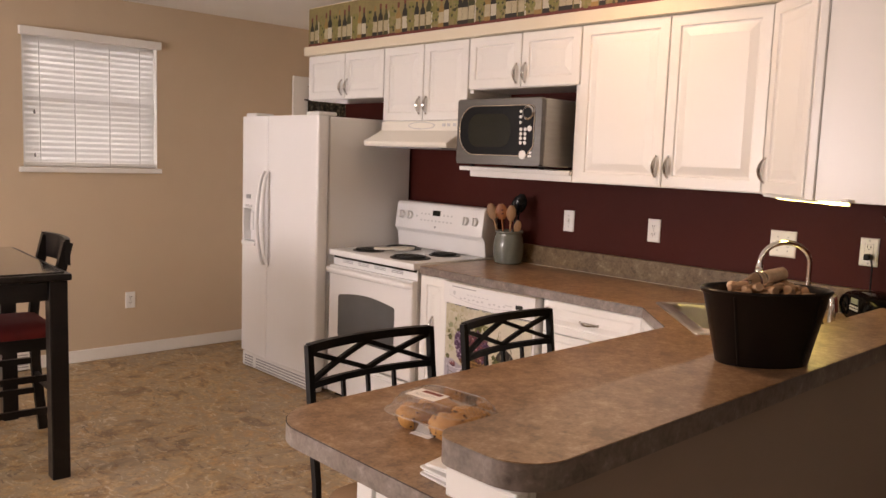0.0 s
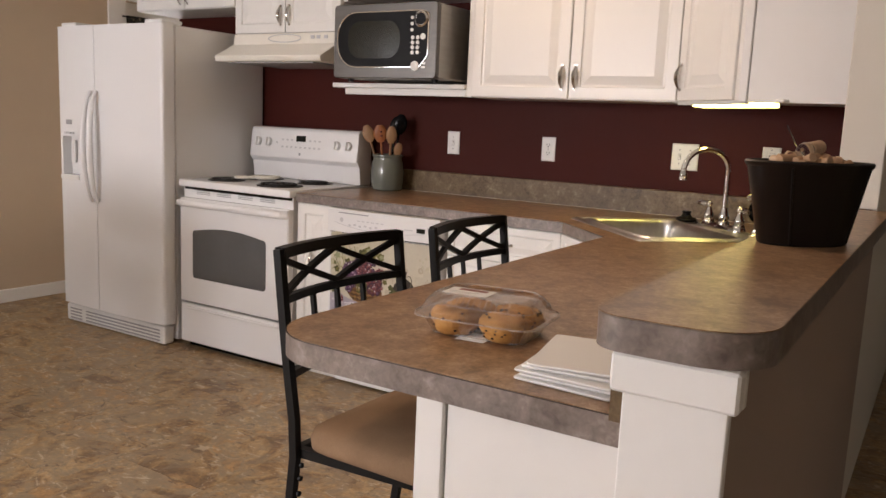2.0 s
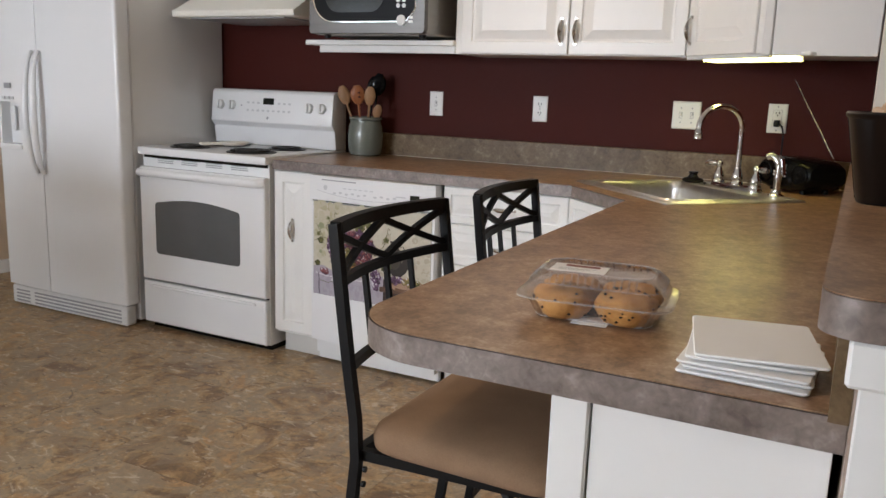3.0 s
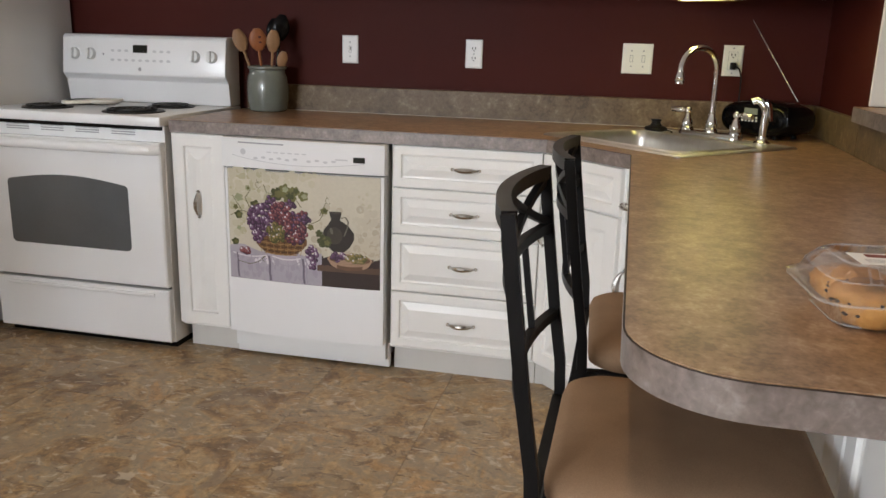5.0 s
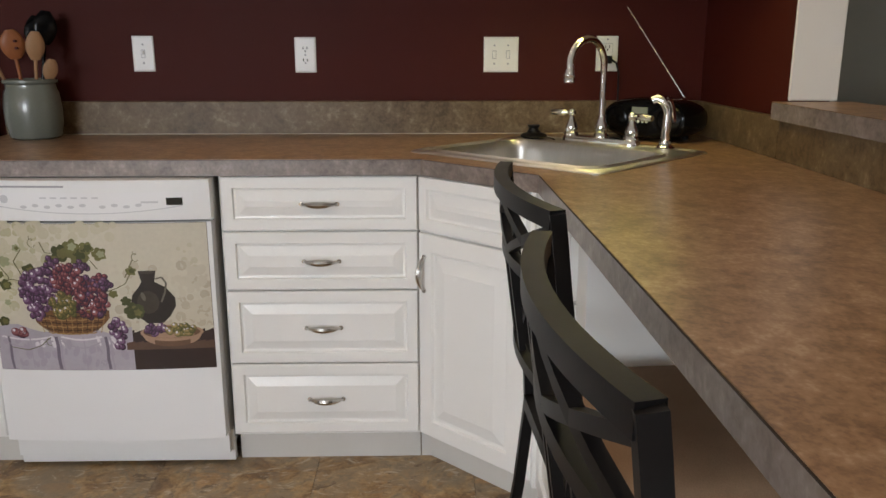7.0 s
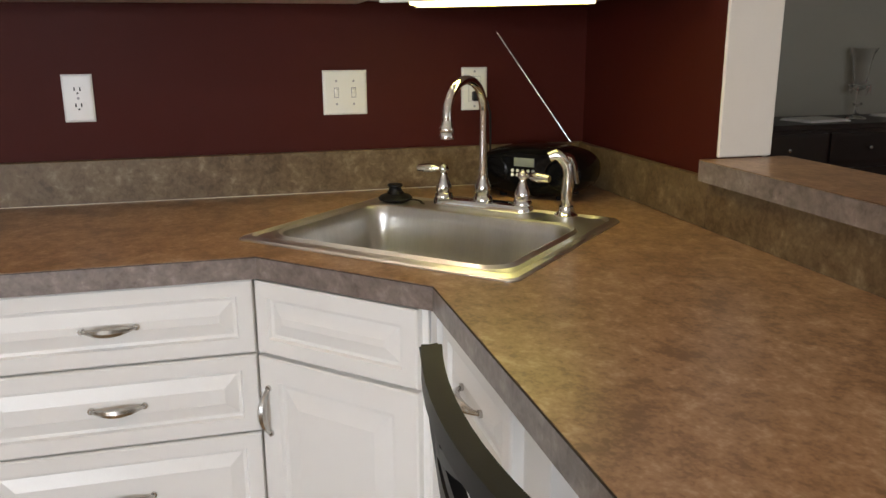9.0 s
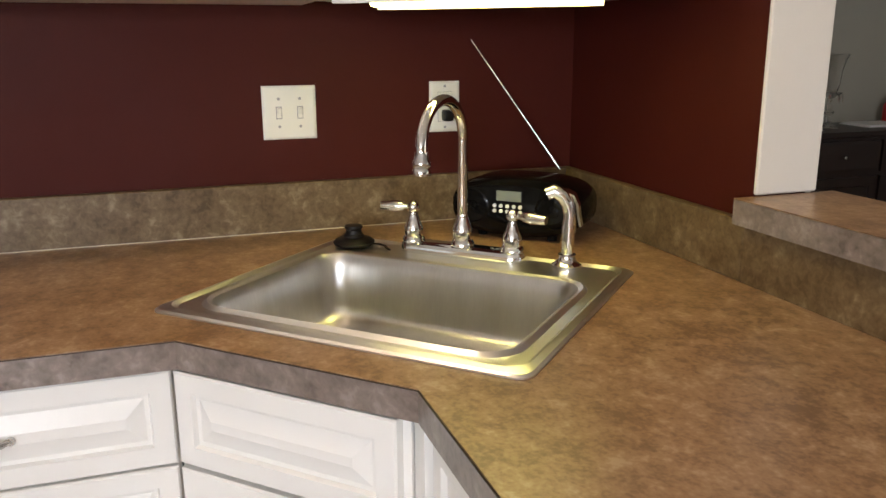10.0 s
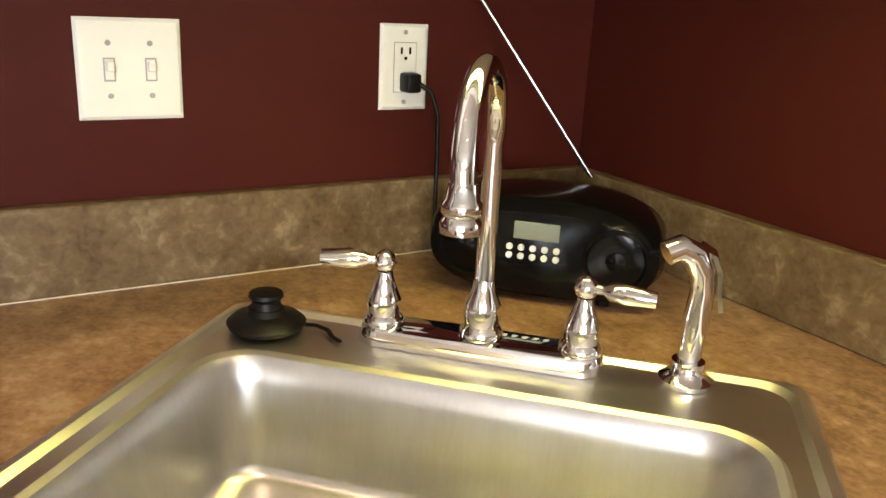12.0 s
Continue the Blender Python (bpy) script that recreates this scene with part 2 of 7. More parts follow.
M_CURTAIN = mottled("patterned_curtain_fabric", [(0.36, (0.012, 0.012, 0.011)), (0.5, (0.03, 0.028, 0.022)), (0.6, (0.20, 0.17, 0.12))], 22, 0.85, 0.2, 0.3)
M_COUNTER = mottled("brown_stone_laminate", [(0.42, (0.175, 0.098, 0.052)), (0.46, (0.235, 0.134, 0.072)), (0.50, (0.300, 0.176, 0.096)), (0.54, (0.345, 0.212, 0.122)), (0.59, (0.43, 0.300, 0.198))],
                    9.0, 0.335, 0.55, 0.0, stretch=(1.1, 1.2, 1.1), warp=0.9, rough_var=0.03, layers=((2.3, 0.4), (6.0, 0.3), (15.0, 0.22)))
# Same laminate as the worktop, darkened in colour because it stands in dimmer light.
M_SPLASH_SHADED = mottled("brown_stone_laminate_shaded", [(0.38, (0.075, 0.046, 0.021)), (0.46, (0.122, 0.079, 0.040)), (0.54, (0.160, 0.109, 0.058)), (0.64, (0.26, 0.195, 0.118))],
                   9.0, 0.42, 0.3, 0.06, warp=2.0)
M_EDGE = mottled("grey_brown_stone_laminate", [(0.38, (0.105, 0.080, 0.067)), (0.46, (0.165, 0.130, 0.112)), (0.55, (0.22, 0.178, 0.156)), (0.66, (0.33, 0.28, 0.25))],
                 10.0, 0.33, 0.6, 0.0, warp=1.6, rough_var=0.03)


def slate_floor(name):
    """Printed slate vinyl: broad golden and grey patches, dark creases and pale flakes."""
    m = bpy.data.materials.new(name)
    m.use_nodes = True
    n, l = m.node_tree.nodes, m.node_tree.links
    p = n["Principled BSDF"]
    tc, info, add, mul = n.new("ShaderNodeTexCoord"), n.new("ShaderNodeObjectInfo"), n.new("ShaderNodeVectorMath"), n.new("ShaderNodeMath")
    mul.operation = "MULTIPLY"
    mul.inputs[1].default_value = 60.0
    l.new(info.outputs["Random"], mul.inputs[0])
    l.new(tc.outputs["Object"], add.inputs[0])
    l.new(mul.outputs[0], add.inputs[1])

    def field(scale, detail, warp, stops, rough=0.55, stretch=(1, 1, 1)):
        mp = n.new("ShaderNodeMapping")
        mp.inputs["Scale"].default_value = stretch
        l.new(add.outputs[0], mp.inputs["Vector"])
        t = n.new("ShaderNodeTexNoise")
        t.inputs["Scale"].default_value, t.inputs["Detail"].default_value, t.inputs["Distortion"].default_value = scale, detail, warp
        t.inputs["Roughness"].default_value = rough
        l.new(mp.outputs[0], t.inputs["Vector"])
        r = n.new("ShaderNodeValToRGB")
        e = r.color_ramp.elements
        for k, (pos, col) in enumerate(stops):
            el = e[k] if k < 2 else e.new(pos)
            el.position = pos
            el.color = (*col, 1) if isinstance(col, tuple) else (col, col, col, 1)
        l.new(t.outputs["Fac"], r.inputs[0])
        return t, r

    _, base = field(4.6, 6.0, 0.9, [(0.37, (0.165, 0.092, 0.042)), (0.45, (0.315, 0.190, 0.080)), (0.50, (0.42, 0.282, 0.142)), (0.55, (0.305, 0.230, 0.145)), (0.62, (0.40, 0.235, 0.098))], 0.62)
    _, cloud = field(7.0, 6.0, 1.4, [(0.47, 0.0), (0.58, 0.62)], 0.62)
    grain, speck = field(42.0, 6.0, 0.8, [(0.36, 0.68), (0.64, 1.25)], 0.68)
    _, crease = field(8.5, 7.0, 1.8, [(0.355, 0.70), (0.42, 0.0)], 0.66, (1.6, 0.8, 1))
    relief, flake = field(11.5, 7.0, 2.0, [(0.575, 0.0), (0.64, 0.70)], 0.62, (1.7, 0.8, 1))

    def mixed(kind, fac, a, c):
        x = n.new("ShaderNodeMix")
        x.data_type, x.blend_type = "RGBA", kind
        if isinstance(fac, float):
            x.inputs[0].default_value = fac
        else:
            l.new(fac, x.inputs[0])
        l.new(a, x.inputs[6])
        if isinstance(c, tuple):
            x.inputs[7].default_value = (*c, 1)
        else:
            l.new(c, x.inputs[7])
        return x.outputs[2]

    col = mixed("MULTIPLY", 1.0, base.outputs[0], speck.outputs[0])
    col = mixed("MIX", cloud.outputs[0], col, (0.265, 0.204, 0.136))
    col = mixed("MIX", crease.outputs[0], col, (0.095, 0.055, 0.028))
    col = mixed("MIX", flake.outputs[0], col, (0.56, 0.46, 0.34))
    l.new(col, p.inputs["Base Color"])
    rr = n.new("ShaderNodeMapRange")
    rr.inputs["To Min"].default_value, rr.inputs["To Max"].default_value = 0.34, 0.52
    l.new(grain.outputs["Fac"], rr.inputs["Value"])
    l.new(rr.outputs[0], p.inputs["Roughness"])
    bp = n.new("ShaderNodeBump")
    bp.inputs["Strength"].default_value, bp.inputs["Distance"].default_value = 0.25, 0.003
    l.new(relief.outputs["Fac"], bp.inputs["Height"])
    l.new(bp.outputs[0], p.inputs["Normal"])
    return m


M_FLOOR = slate_floor("slate_look_vinyl")
M_FLOOR2 = mat("floor_joint", (0.10, 0.07, 0.04), (0.08, 0.055, 0.03), 0.8)
M_BLIND = mat("white_vinyl_slat", (0.82, 0.82, 0.80), (0.80, 0.80, 0.78), 0.4, scale=5)
M_TUBE = glow("fluorescent_diffuser", (1.0, 0.88, 0.24), TUBE)
M_BULB = glow("warm_bulb_glass", (1.0, 0.72, 0.45), 3.0)
M_LED = mat("display_black", (0.006, 0.010, 0.008), (0.005, 0.008, 0.007), 0.15)
for q in (M_BLIND,):
    nd, lk = q.node_tree.nodes, q.node_tree.links
    tl, ms = nd.new("ShaderNodeBsdfTranslucent"), nd.new("ShaderNodeMixShader")
    tl.inputs[0].default_value = (0.85, 0.87, 0.9, 1)
    ms.inputs[0].default_value = 0.22
    lk.new(nd["Principled BSDF"].outputs[0], ms.inputs[1])
    lk.new(tl.outputs[0], ms.inputs[2])
    lk.new(ms.outputs[0], nd["Material Output"].inputs[0])

# ---- building helpers ----
OFF = {}
U = Vector((0, 0, 1))


def thing(name, base, label, category, group="", m=None):
    """An empty at a thing's base; parts are given in world coordinates, or in its own frame where m is given."""
    ob = new(name)
    ob.empty_display_size = 0.05
    if m is None:
        ob.location = base
        OFF[ob] = Vector(base)
    else:
        ob.matrix_world = m
        OFF[ob] = Vector((0, 0, 0))
    return tagged(ob, label, category, group)


def part(name, bm, material, parent=None, label="", smooth=None, kind="", category=""):
    """Links a bmesh as one mesh object, under a thing or a part."""
    me = bpy.data.meshes.new(name)
    if parent is not None and parent in OFF:
        bmesh.ops.translate(bm, verts=bm.verts, vec=-OFF[parent])
    bmesh.ops.recalc_face_normals(bm, faces=bm.faces)
    if smooth is not None:
        for f in bm.faces:
            f.smooth = True
        for e in bm.edges:
            e.smooth = not (len(e.link_faces) == 2 and e.calc_face_angle(0.0) > radians(smooth))
    bm.to_mesh(me)
    bm.free()
    me.materials.append(material)
    ob = new(name, me)
    if parent is not None:
        ob.parent = parent
        OFF[ob] = OFF.get(parent, Vector((0, 0, 0)))
    return tagged(ob, label, category, "", kind)


def structure(name, bm, material, label="", category="", smooth=None):
    return part(name, bm, material, None, label, smooth, "structure", category)


def box(bm, x0, y0, z0, x1, y1, z1, m=None, bev=0.0, seg=1):
    v = [bm.verts.new((x, y, z)) for x in (x0, x1) for y in (y0, y1) for z in (z0, z1)]
    fs = [bm.faces.new([v[i] for i in q]) for q in ((0, 1, 3, 2), (4, 6, 7, 5), (0, 4, 5, 1), (2, 3, 7, 6), (0, 2, 6, 4), (1, 5, 7, 3))]
    if m is not None:
        bmesh.ops.transform(bm, matrix=m, verts=v)
    if bev:
        bmesh.ops.recalc_face_normals(bm, faces=fs)
        bmesh.ops.bevel(bm, geom=list({e for f in fs for e in f.edges}), offset=bev, segments=seg, profile=0.5, affect="EDGES")
    return bm


def boxm(*a, **k):
    return box(bmesh.new(), *a, **k)


def prism(bm, pts, z0, z1, m=None):
    """An upright prism over a plan outline."""
    lo = [bm.verts.new((x, y, z0)) for x, y in pts]
    hi = [bm.verts.new((x, y, z1)) for x, y in pts]
    n = len(pts)
    for i in range(n):
        bm.faces.new((lo[i], lo[(i + 1) % n], hi[(i + 1) % n], hi[i]))
    bm.faces.new(list(reversed(lo)))
    bm.faces.new(hi)
    if m is not None:
        bmesh.ops.transform(bm, matrix=m, verts=lo + hi)
    return bm


def loop_face(bm, pts, m=None):
    v = [bm.verts.new(p) for p in pts]
    bm.faces.new(v)
    if m is not None:
        bmesh.ops.transform(bm, matrix=m, verts=v)
    return bm


def tube(bm, pts, r, sides=10, m=None, flat=1.0, up=None):
    """A tube along a line; r is one radius or one a point."""
    pts = [Vector(p) for p in pts]
    rs = r if isinstance(r, (list, tuple)) else [r] * len(pts)
    rings, made = [], []
    side = None
    for i, p in enumerate(pts):
        d = (pts[min(i + 1, len(pts) - 1)] - pts[max(i - 1, 0)]).normalized()
        if side is None:
            ref = Vector(up) if up else (U if abs(d.z) < 0.9 else Vector((1, 0, 0)))
            side = d.cross(ref).normalized()
        side = (side - d * side.dot(d)).normalized()
        other = d.cross(side)
        ring = [bm.verts.new(p + (side * math.cos(a) + other * math.sin(a) * flat) * rs[i]) for a in (2 * math.pi * k / sides for k in range(sides))]
        rings.append(ring)
        made += ring
    for a, b in zip(rings, rings[1:]):
        for k in range(sides):
            bm.faces.new((a[k], a[(k + 1) % sides], b[(k + 1) % sides], b[k]))
    bm.faces.new(rings[0])
    bm.faces.new(rings[-1])
    if m is not None:
        bmesh.ops.transform(bm, matrix=m, verts=made)
    return bm


def bar(bm, a, b, w, h, up=(0, 0, 1), m=None):
    """A square bar between two points; w across, h along up."""
    a, b, up = Vector(a), Vector(b), Vector(up)
    d = (b - a).normalized()
    s = d.cross(up).normalized()
    t = s.cross(d)
    v = [bm.verts.new(p + s * w / 2 * i + t * h / 2 * j) for p in (a, b) for i in (-1, 1) for j in (-1, 1)]
    for q in ((0, 1, 3, 2), (4, 6, 7, 5), (0, 4, 5, 1), (2, 3, 7, 6), (0, 2, 6, 4), (1, 5, 7, 3)):
        bm.faces.new([v[i] for i in q])
    if m is not None:
        bmesh.ops.transform(bm, matrix=m, verts=v)
    return bm


def band(bm, pts, w, h, up=(0, 0, 1), m=None):
    """A rectangular section swept along a line; w across, h along up."""
    pts, up = [Vector(p) for p in pts], Vector(up)
    rings, made = [], []
    for i, p in enumerate(pts):
        d = (pts[min(i + 1, len(pts) - 1)] - pts[max(i - 1, 0)]).normalized()
        s = d.cross(up).normalized()
        t = s.cross(d)
        ring = [bm.verts.new(p + s * w / 2 * a + t * h / 2 * b) for a, b in ((-1, -1), (1, -1), (1, 1), (-1, 1))]
        rings.append(ring)
        made += ring
    for a, b in zip(rings, rings[1:]):
        for k in range(4):
            bm.faces.new((a[k], a[(k + 1) % 4], b[(k + 1) % 4], b[k]))
    bm.faces.new(rings[0])
    bm.faces.new(rings[-1])
    if m is not None:
        bmesh.ops.transform(bm, matrix=m, verts=made)
    return bm


def lathe(bm, prof, sides=24, m=None, sx=1.0, sy=1.0):
    """A turned shape round z from (radius, height) rows."""
    rings, made = [], []
    for r, z in prof:
        ring = [bm.verts.new((max(r, 1e-5) * math.cos(2 * math.pi * k / sides) * sx, max(r, 1e-5) * math.sin(2 * math.pi * k / sides) * sy, z)) for k in range(sides)]
        rings.append(ring)
        made += ring
    for a, b in zip(rings, rings[1:]):
        for k in range(sides):
            bm.faces.new((a[k], a[(k + 1) % sides], b[(k + 1) % sides], b[k]))
    bm.faces.new(rings[0])
    bm.faces.new(rings[-1])
    if m is not None:
        bmesh.ops.transform(bm, matrix=m, verts=made)
    return bm


def rings_panel(bm, w, h, prof, m):
    """A slab in a face frame (u right, v up, w out) whose front steps in by (inset, depth) rows; first row is the back."""
    loops, made = [], []
    for i, d in prof:
        lp = [bm.verts.new(p) for p in ((i, i, d), (w - i, i, d), (w - i, h - i, d), (i, h - i, d))]
        loops.append(lp)
        made += lp
    bm.faces.new(list(reversed(loops[0])))
    for a, b in zip(loops, loops[1:]):
        for k in range(4):
            bm.faces.new((a[k], a[(k + 1) % 4], b[(k + 1) % 4], b[k]))
    bm.faces.new(loops[-1])
    bmesh.ops.transform(bm, matrix=m, verts=made)
    return bm


def face(origin, out):
    """The frame of an upright face: u to the viewer's right, v up, w out of it."""
    w = Vector((*out, 0)).normalized()
    u = U.cross(w)
    return Matrix(((u.x, 0, w.x, origin[0]), (u.y, 0, w.y, origin[1]), (0, 1, 0, origin[2]), (0, 0, 0, 1)))


def rounded(pts, radii, n=6):
    """A plan outline with its corners rounded."""
    out = []
    k = len(pts)
    for i, p in enumerate(pts):
        p, a, b = Vector(p), Vector(pts[i - 1]), Vector(pts[(i + 1) % k])
        r = radii[i] if isinstance(radii, (list, tuple)) else radii
        if r <= 0:
            out.append(tuple(p))
            continue
        da, db = (a - p).normalized(), (b - p).normalized()
        half = da.angle(db) / 2
        cut = r / math.tan(half)
        c = p + (da + db).normalized() * (r / math.sin(half))
        s, e = p + da * cut - c, p + db * cut - c
        ang = s.angle_signed(e)
        for j in range(n + 1):
            q = s.copy()
            q.rotate(Matrix.Rotation(-ang * j / n, 2))
            out.append(tuple(c + q))
    return out


def slab(bm, outline, z0, z1, holes=()):
    """A flat slab over an outline, with holes."""
    top, loops = [], []
    for pts in (outline, *holes):
        vs = [bm.verts.new((x, y, z1)) for x, y in pts]
        es = [bm.edges.new((vs[i], vs[(i + 1) % len(vs)])) for i in range(len(vs))]
        loops.append(vs)
        top += es
    bmesh.ops.triangle_fill(bm, edges=top, use_beauty=True, normal=(0, 0, 1))
    tops = list(bm.faces)
    low = {v: bm.verts.new((v.co.x, v.co.y, z0)) for vs in loops for v in vs}
    for f in tops:
        bm.faces.new([low[v] for v in reversed(f.verts)])
    for vs in loops:
        for i in range(len(vs)):
            a, b = vs[i], vs[(i + 1) % len(vs)]
            bm.faces.new((a, b, low[b], low[a]))
    return bm


def disc(bm, x, y, r, z, m, n=12, sy=1.0, rot=0.0):
    c, s = math.cos(rot), math.sin(rot)
    pts = []
    for k in range(n):
        a = 2 * math.pi * k / n
        px, py = r * math.cos(a), r * sy * math.sin(a)
        pts.append((x + px * c - py * s, y + px * s + py * c, z))
    return loop_face(bm, pts, m)


# ---- the large structure ----
H = 2.49
structure("floor", boxm(-2.9, -2.9, -0.12, 6.0, 8.2, -0.004), M_FLOOR2, "brown slate-look vinyl tile floor", "floor")
structure("ceiling", boxm(-2.9, -2.9, H, 6.0, 8.2, H + 0.12), M_CEIL, "white textured ceiling", "ceiling")


def wall_with_hole(name, axis, at, thick, a0, a1, holes, material, label, top=H):
    """A wall along x (axis 'y') or along y (axis 'x') with openings (a0, a1, z0, z1)."""
    bm = bmesh.new()
    cuts = sorted(holes)
    spans, last = [], a0
    for h0, h1, z0, z1 in cuts:
        spans.append((last, h0, 0, top))
        if z0 > 0:
            spans.append((h0, h1, 0, z0))
        if z1 < top:
            spans.append((h0, h1, z1, top))
        last = h1
    spans.append((last, a1, 0, top))
    for s0, s1, z0, z1 in spans:
        if axis == "y":
            box(bm, s0, at, z0, s1, at + thick, z1)
        else:
            box(bm, at, s0, z0, at + thick, s1, z1)
    return structure(name, bm, material, label, "wall")


wall_with_hole("wall_north", "y", 6.79, 0.14, -2.72, 5.36, [(-2.25, -0.55, 0.02, 2.12), (1.79, 2.68, 1.345, 2.21), (3.94, 4.78, 0.0, 2.04)], M_WALL, "beige painted wall with a window and a back door")
wall_with_hole("wall_west", "x", -2.86, 0.14, -2.76, 6.93, [(4.0, 6.0, 0.95, 2.15)], M_WALL, "beige painted wall with a window opening")
wall_with_hole("wall_south", "y", -2.76, 0.14, -2.72, 5.75, [(-0.5, 1.3, 0.85, 2.15)], M_PALE, "pale painted wall with a window opening")
structure("wall_dining", boxm(5.75, -2.76, 0, 5.89, 1.98, H), M_TAUPE, "taupe painted dining room wall", "wall")
structure("wall_hall", boxm(5.22, 5.97, 0, 5.36, 6.79, H), M_WALL, "beige painted wall at the back door", "wall")
structure("wall_kitchen", boxm(3.74, 1.98, 0, 3.86, 5.97, H), M_MAROON, "maroon painted wall behind the counter", "wall")
structure("wall_hall_side", boxm(3.86, 5.85, 0, 5.22, 5.97, H), M_WALL, "beige painted wall beside the back door", "wall")
structure("wall_end", boxm(3.062, 1.869, 0, 3.86, 1.98, H), M_MAROON, "maroon painted wall end at the pass-through", "wall")
structure("wall_end_back", boxm(3.062, 1.856, 0, 5.75, 1.869, H), M_PALE, "pale painted dining side of the wall", "wall")
structure("wall_jamb", boxm(3.052, 1.853, 1.066, 3.062, 1.982, H, bev=0.003), M_PALE, "off-white painted wall end", "wall")

# soffit with its wallpaper border and trim
sof = [(3.74, 5.96), (3.405, 5.96), (3.405, 2.625), (3.13, 2.305), (3.13, 1.982), (3.74, 1.982)]
structure("soffit", prism(bmesh.new(), sof, 2.166, H), M_CREAM, "cream soffit above the wall cabinets", "soffit")
bm = bmesh.new()
prism(bm, [(3.405, 5.968), (3.385, 5.968), (3.385, 2.618), (3.405, 2.618)], 2.168, 2.226)
prism(bm, [(3.40, 2.622), (3.384, 2.618), (3.11, 2.30), (3.13, 2.30)], 2.168, 2.226)
prism(bm, [(3.74, 5.985), (3.385, 5.985), (3.385, 5.966), (3.74, 5.966)], 2.168, 2.226)
structure("trim_soffit", bm, M_CREAM, "cream flat moulding under the wallpaper border", "trim")

# skirting along the window wall
structure("baseboard", boxm(-0.45, 6.772, 0, 3.79, 6.79, 0.085, bev=0.004), M_TRIM, "white painted skirting board", "baseboard")


# ---- cabinet parts ----
DOOR = [(0, 0), (0, 0.016), (0.003, 0.019), (0.048, 0.019), (0.052, 0.0115), (0.060, 0.0105), (0.096, 0.0190)]
DRAWER = [(0, 0), (0, 0.016), (0.003, 0.019), (0.031, 0.019), (0.034, 0.0115), (0.040, 0.0105), (0.066, 0.0190)]


def pull(parent, m, u, v, upright=True, size=0.096):
    """A bow pull with flared feet on a face."""
    bm = bmesh.new()
    pts, rs = [], []
    for k in range(13):
        s = k / 12
        a = (s - 0.5) * size
        out = 0.004 + 0.021 * math.sin(math.pi * s) ** 0.7
        pts.append((u, v + a, out + 0.018) if upright else (u + a, v, out + 0.018))
        rs.append(0.0034 + 0.0066 * math.sin(math.pi * s) ** 1.3)
    tube(bm, pts, rs, 8, m)
    for s in (-0.5, 0.5):
        p = (u, v + s * size) if upright else (u + s * size, v)
        tube(bm, [(p[0], p[1], 0.0185), (p[0], p[1], 0.024)], 0.0065, 8, m)
    return part("handle", bm, M_NICKEL, parent, "brushed nickel bow handle", 40)


def front(cab, name, m, u0, v0, u1, v1, prof=DOOR, handle=None, size=0.096):
    """A raised-panel door or drawer front on a face frame, with its handle (u, v, upright)."""
    d = part(name, rings_panel(bmesh.new(), u1 - u0, v1 - v0, prof, m @ Matrix.Translation((u0, v0, 0))), M_CAB, cab)
    if handle:
        pull(d, m, *handle, size=size)
    return d


W_LABEL = "white raised-panel wall cabinet with nickel bow handles"
B_LABEL = "white raised-panel base cabinet with nickel bow handles"


def wall_cabinet(y0, y1, z0, z1, splits, label, handle_z=0.075):
    """A wall cabinet on the maroon wall; y1 > y0, doors split at the given y."""
    cab = thing("wall_cabinet", ((3.74 + 3.42) / 2, (y0 + y1) / 2, z0), label, "cabinet", "wall cabinets")
    part("body", boxm(3.424, y0 + 0.001, z0, 3.738, y1 - 0.001, z1), M_CAB, cab)
    m = face((3.424, y1, z0), (-1, 0))
    ys = [y1, *splits, y0]
    for i, (a, b) in enumerate(zip(ys, ys[1:])):
        u0, u1 = y1 - a + 0.003, y1 - b - 0.003
        hu = (u1 - 0.028) if i % 2 == 0 else (u0 + 0.028)
        front(cab, "door", m, u0, 0.003, u1, z1 - z0 - 0.004, DOOR, (hu, 0.003 + handle_z + 0.03, True))
    return cab


wall_cabinet(5.118, 5.955, 1.862, 2.164, [5.53], "short white cabinet above the refrigerator", 0.045)
wall_cabinet(4.365, 5.116, 1.712, 2.164, [4.742], "white cabinet with two raised-panel doors above the range hood", 0.06)

# the cabinet over the microwave, with its open nook and shelf
mc = thing("microwave_cabinet", (3.58, 3.975, 1.403), "white wall cabinet with an open nook for the microwave", "cabinet", "wall cabinets")
bm = bmesh.new()
box(bm, 3.424, 3.589, 1.88, 3.738, 4.363, 2.164)
box(bm, 3.424, 3.589, 1.403, 3.738, 3.618, 1.879)
box(bm, 3.424, 4.335, 1.862, 3.738, 4.363, 1.879)
part("body", bm, M_CAB, mc)
part("nook_back", boxm(3.724, 3.619, 1.462, 3.737, 4.33, 1.878), M_MAROON, mc, "maroon painted nook back")
part("shelf", boxm(3.40, 3.6185, 1.436, 3.738, 4.405, 1.459, bev=0.003), M_CAB, mc)
part("apron", boxm(3.418, 3.6185, 1.403, 3.436, 4.335, 1.4355, bev=0.002), M_CAB, mc)
m = face((3.424, 4.363, 1.88), (-1, 0))
front(mc, "door", m, 0.003, 0.003, 0.384, 0.28, DOOR, (0.356, 0.075, True))
front(mc, "door", m, 0.390, 0.003, 0.771, 0.28, DOOR, (0.418, 0.075, True))

wall_cabinet(2.632, 3.587, 1.403, 2.164, [3.102], "tall white wall cabinet with two raised-panel doors", 0.06)

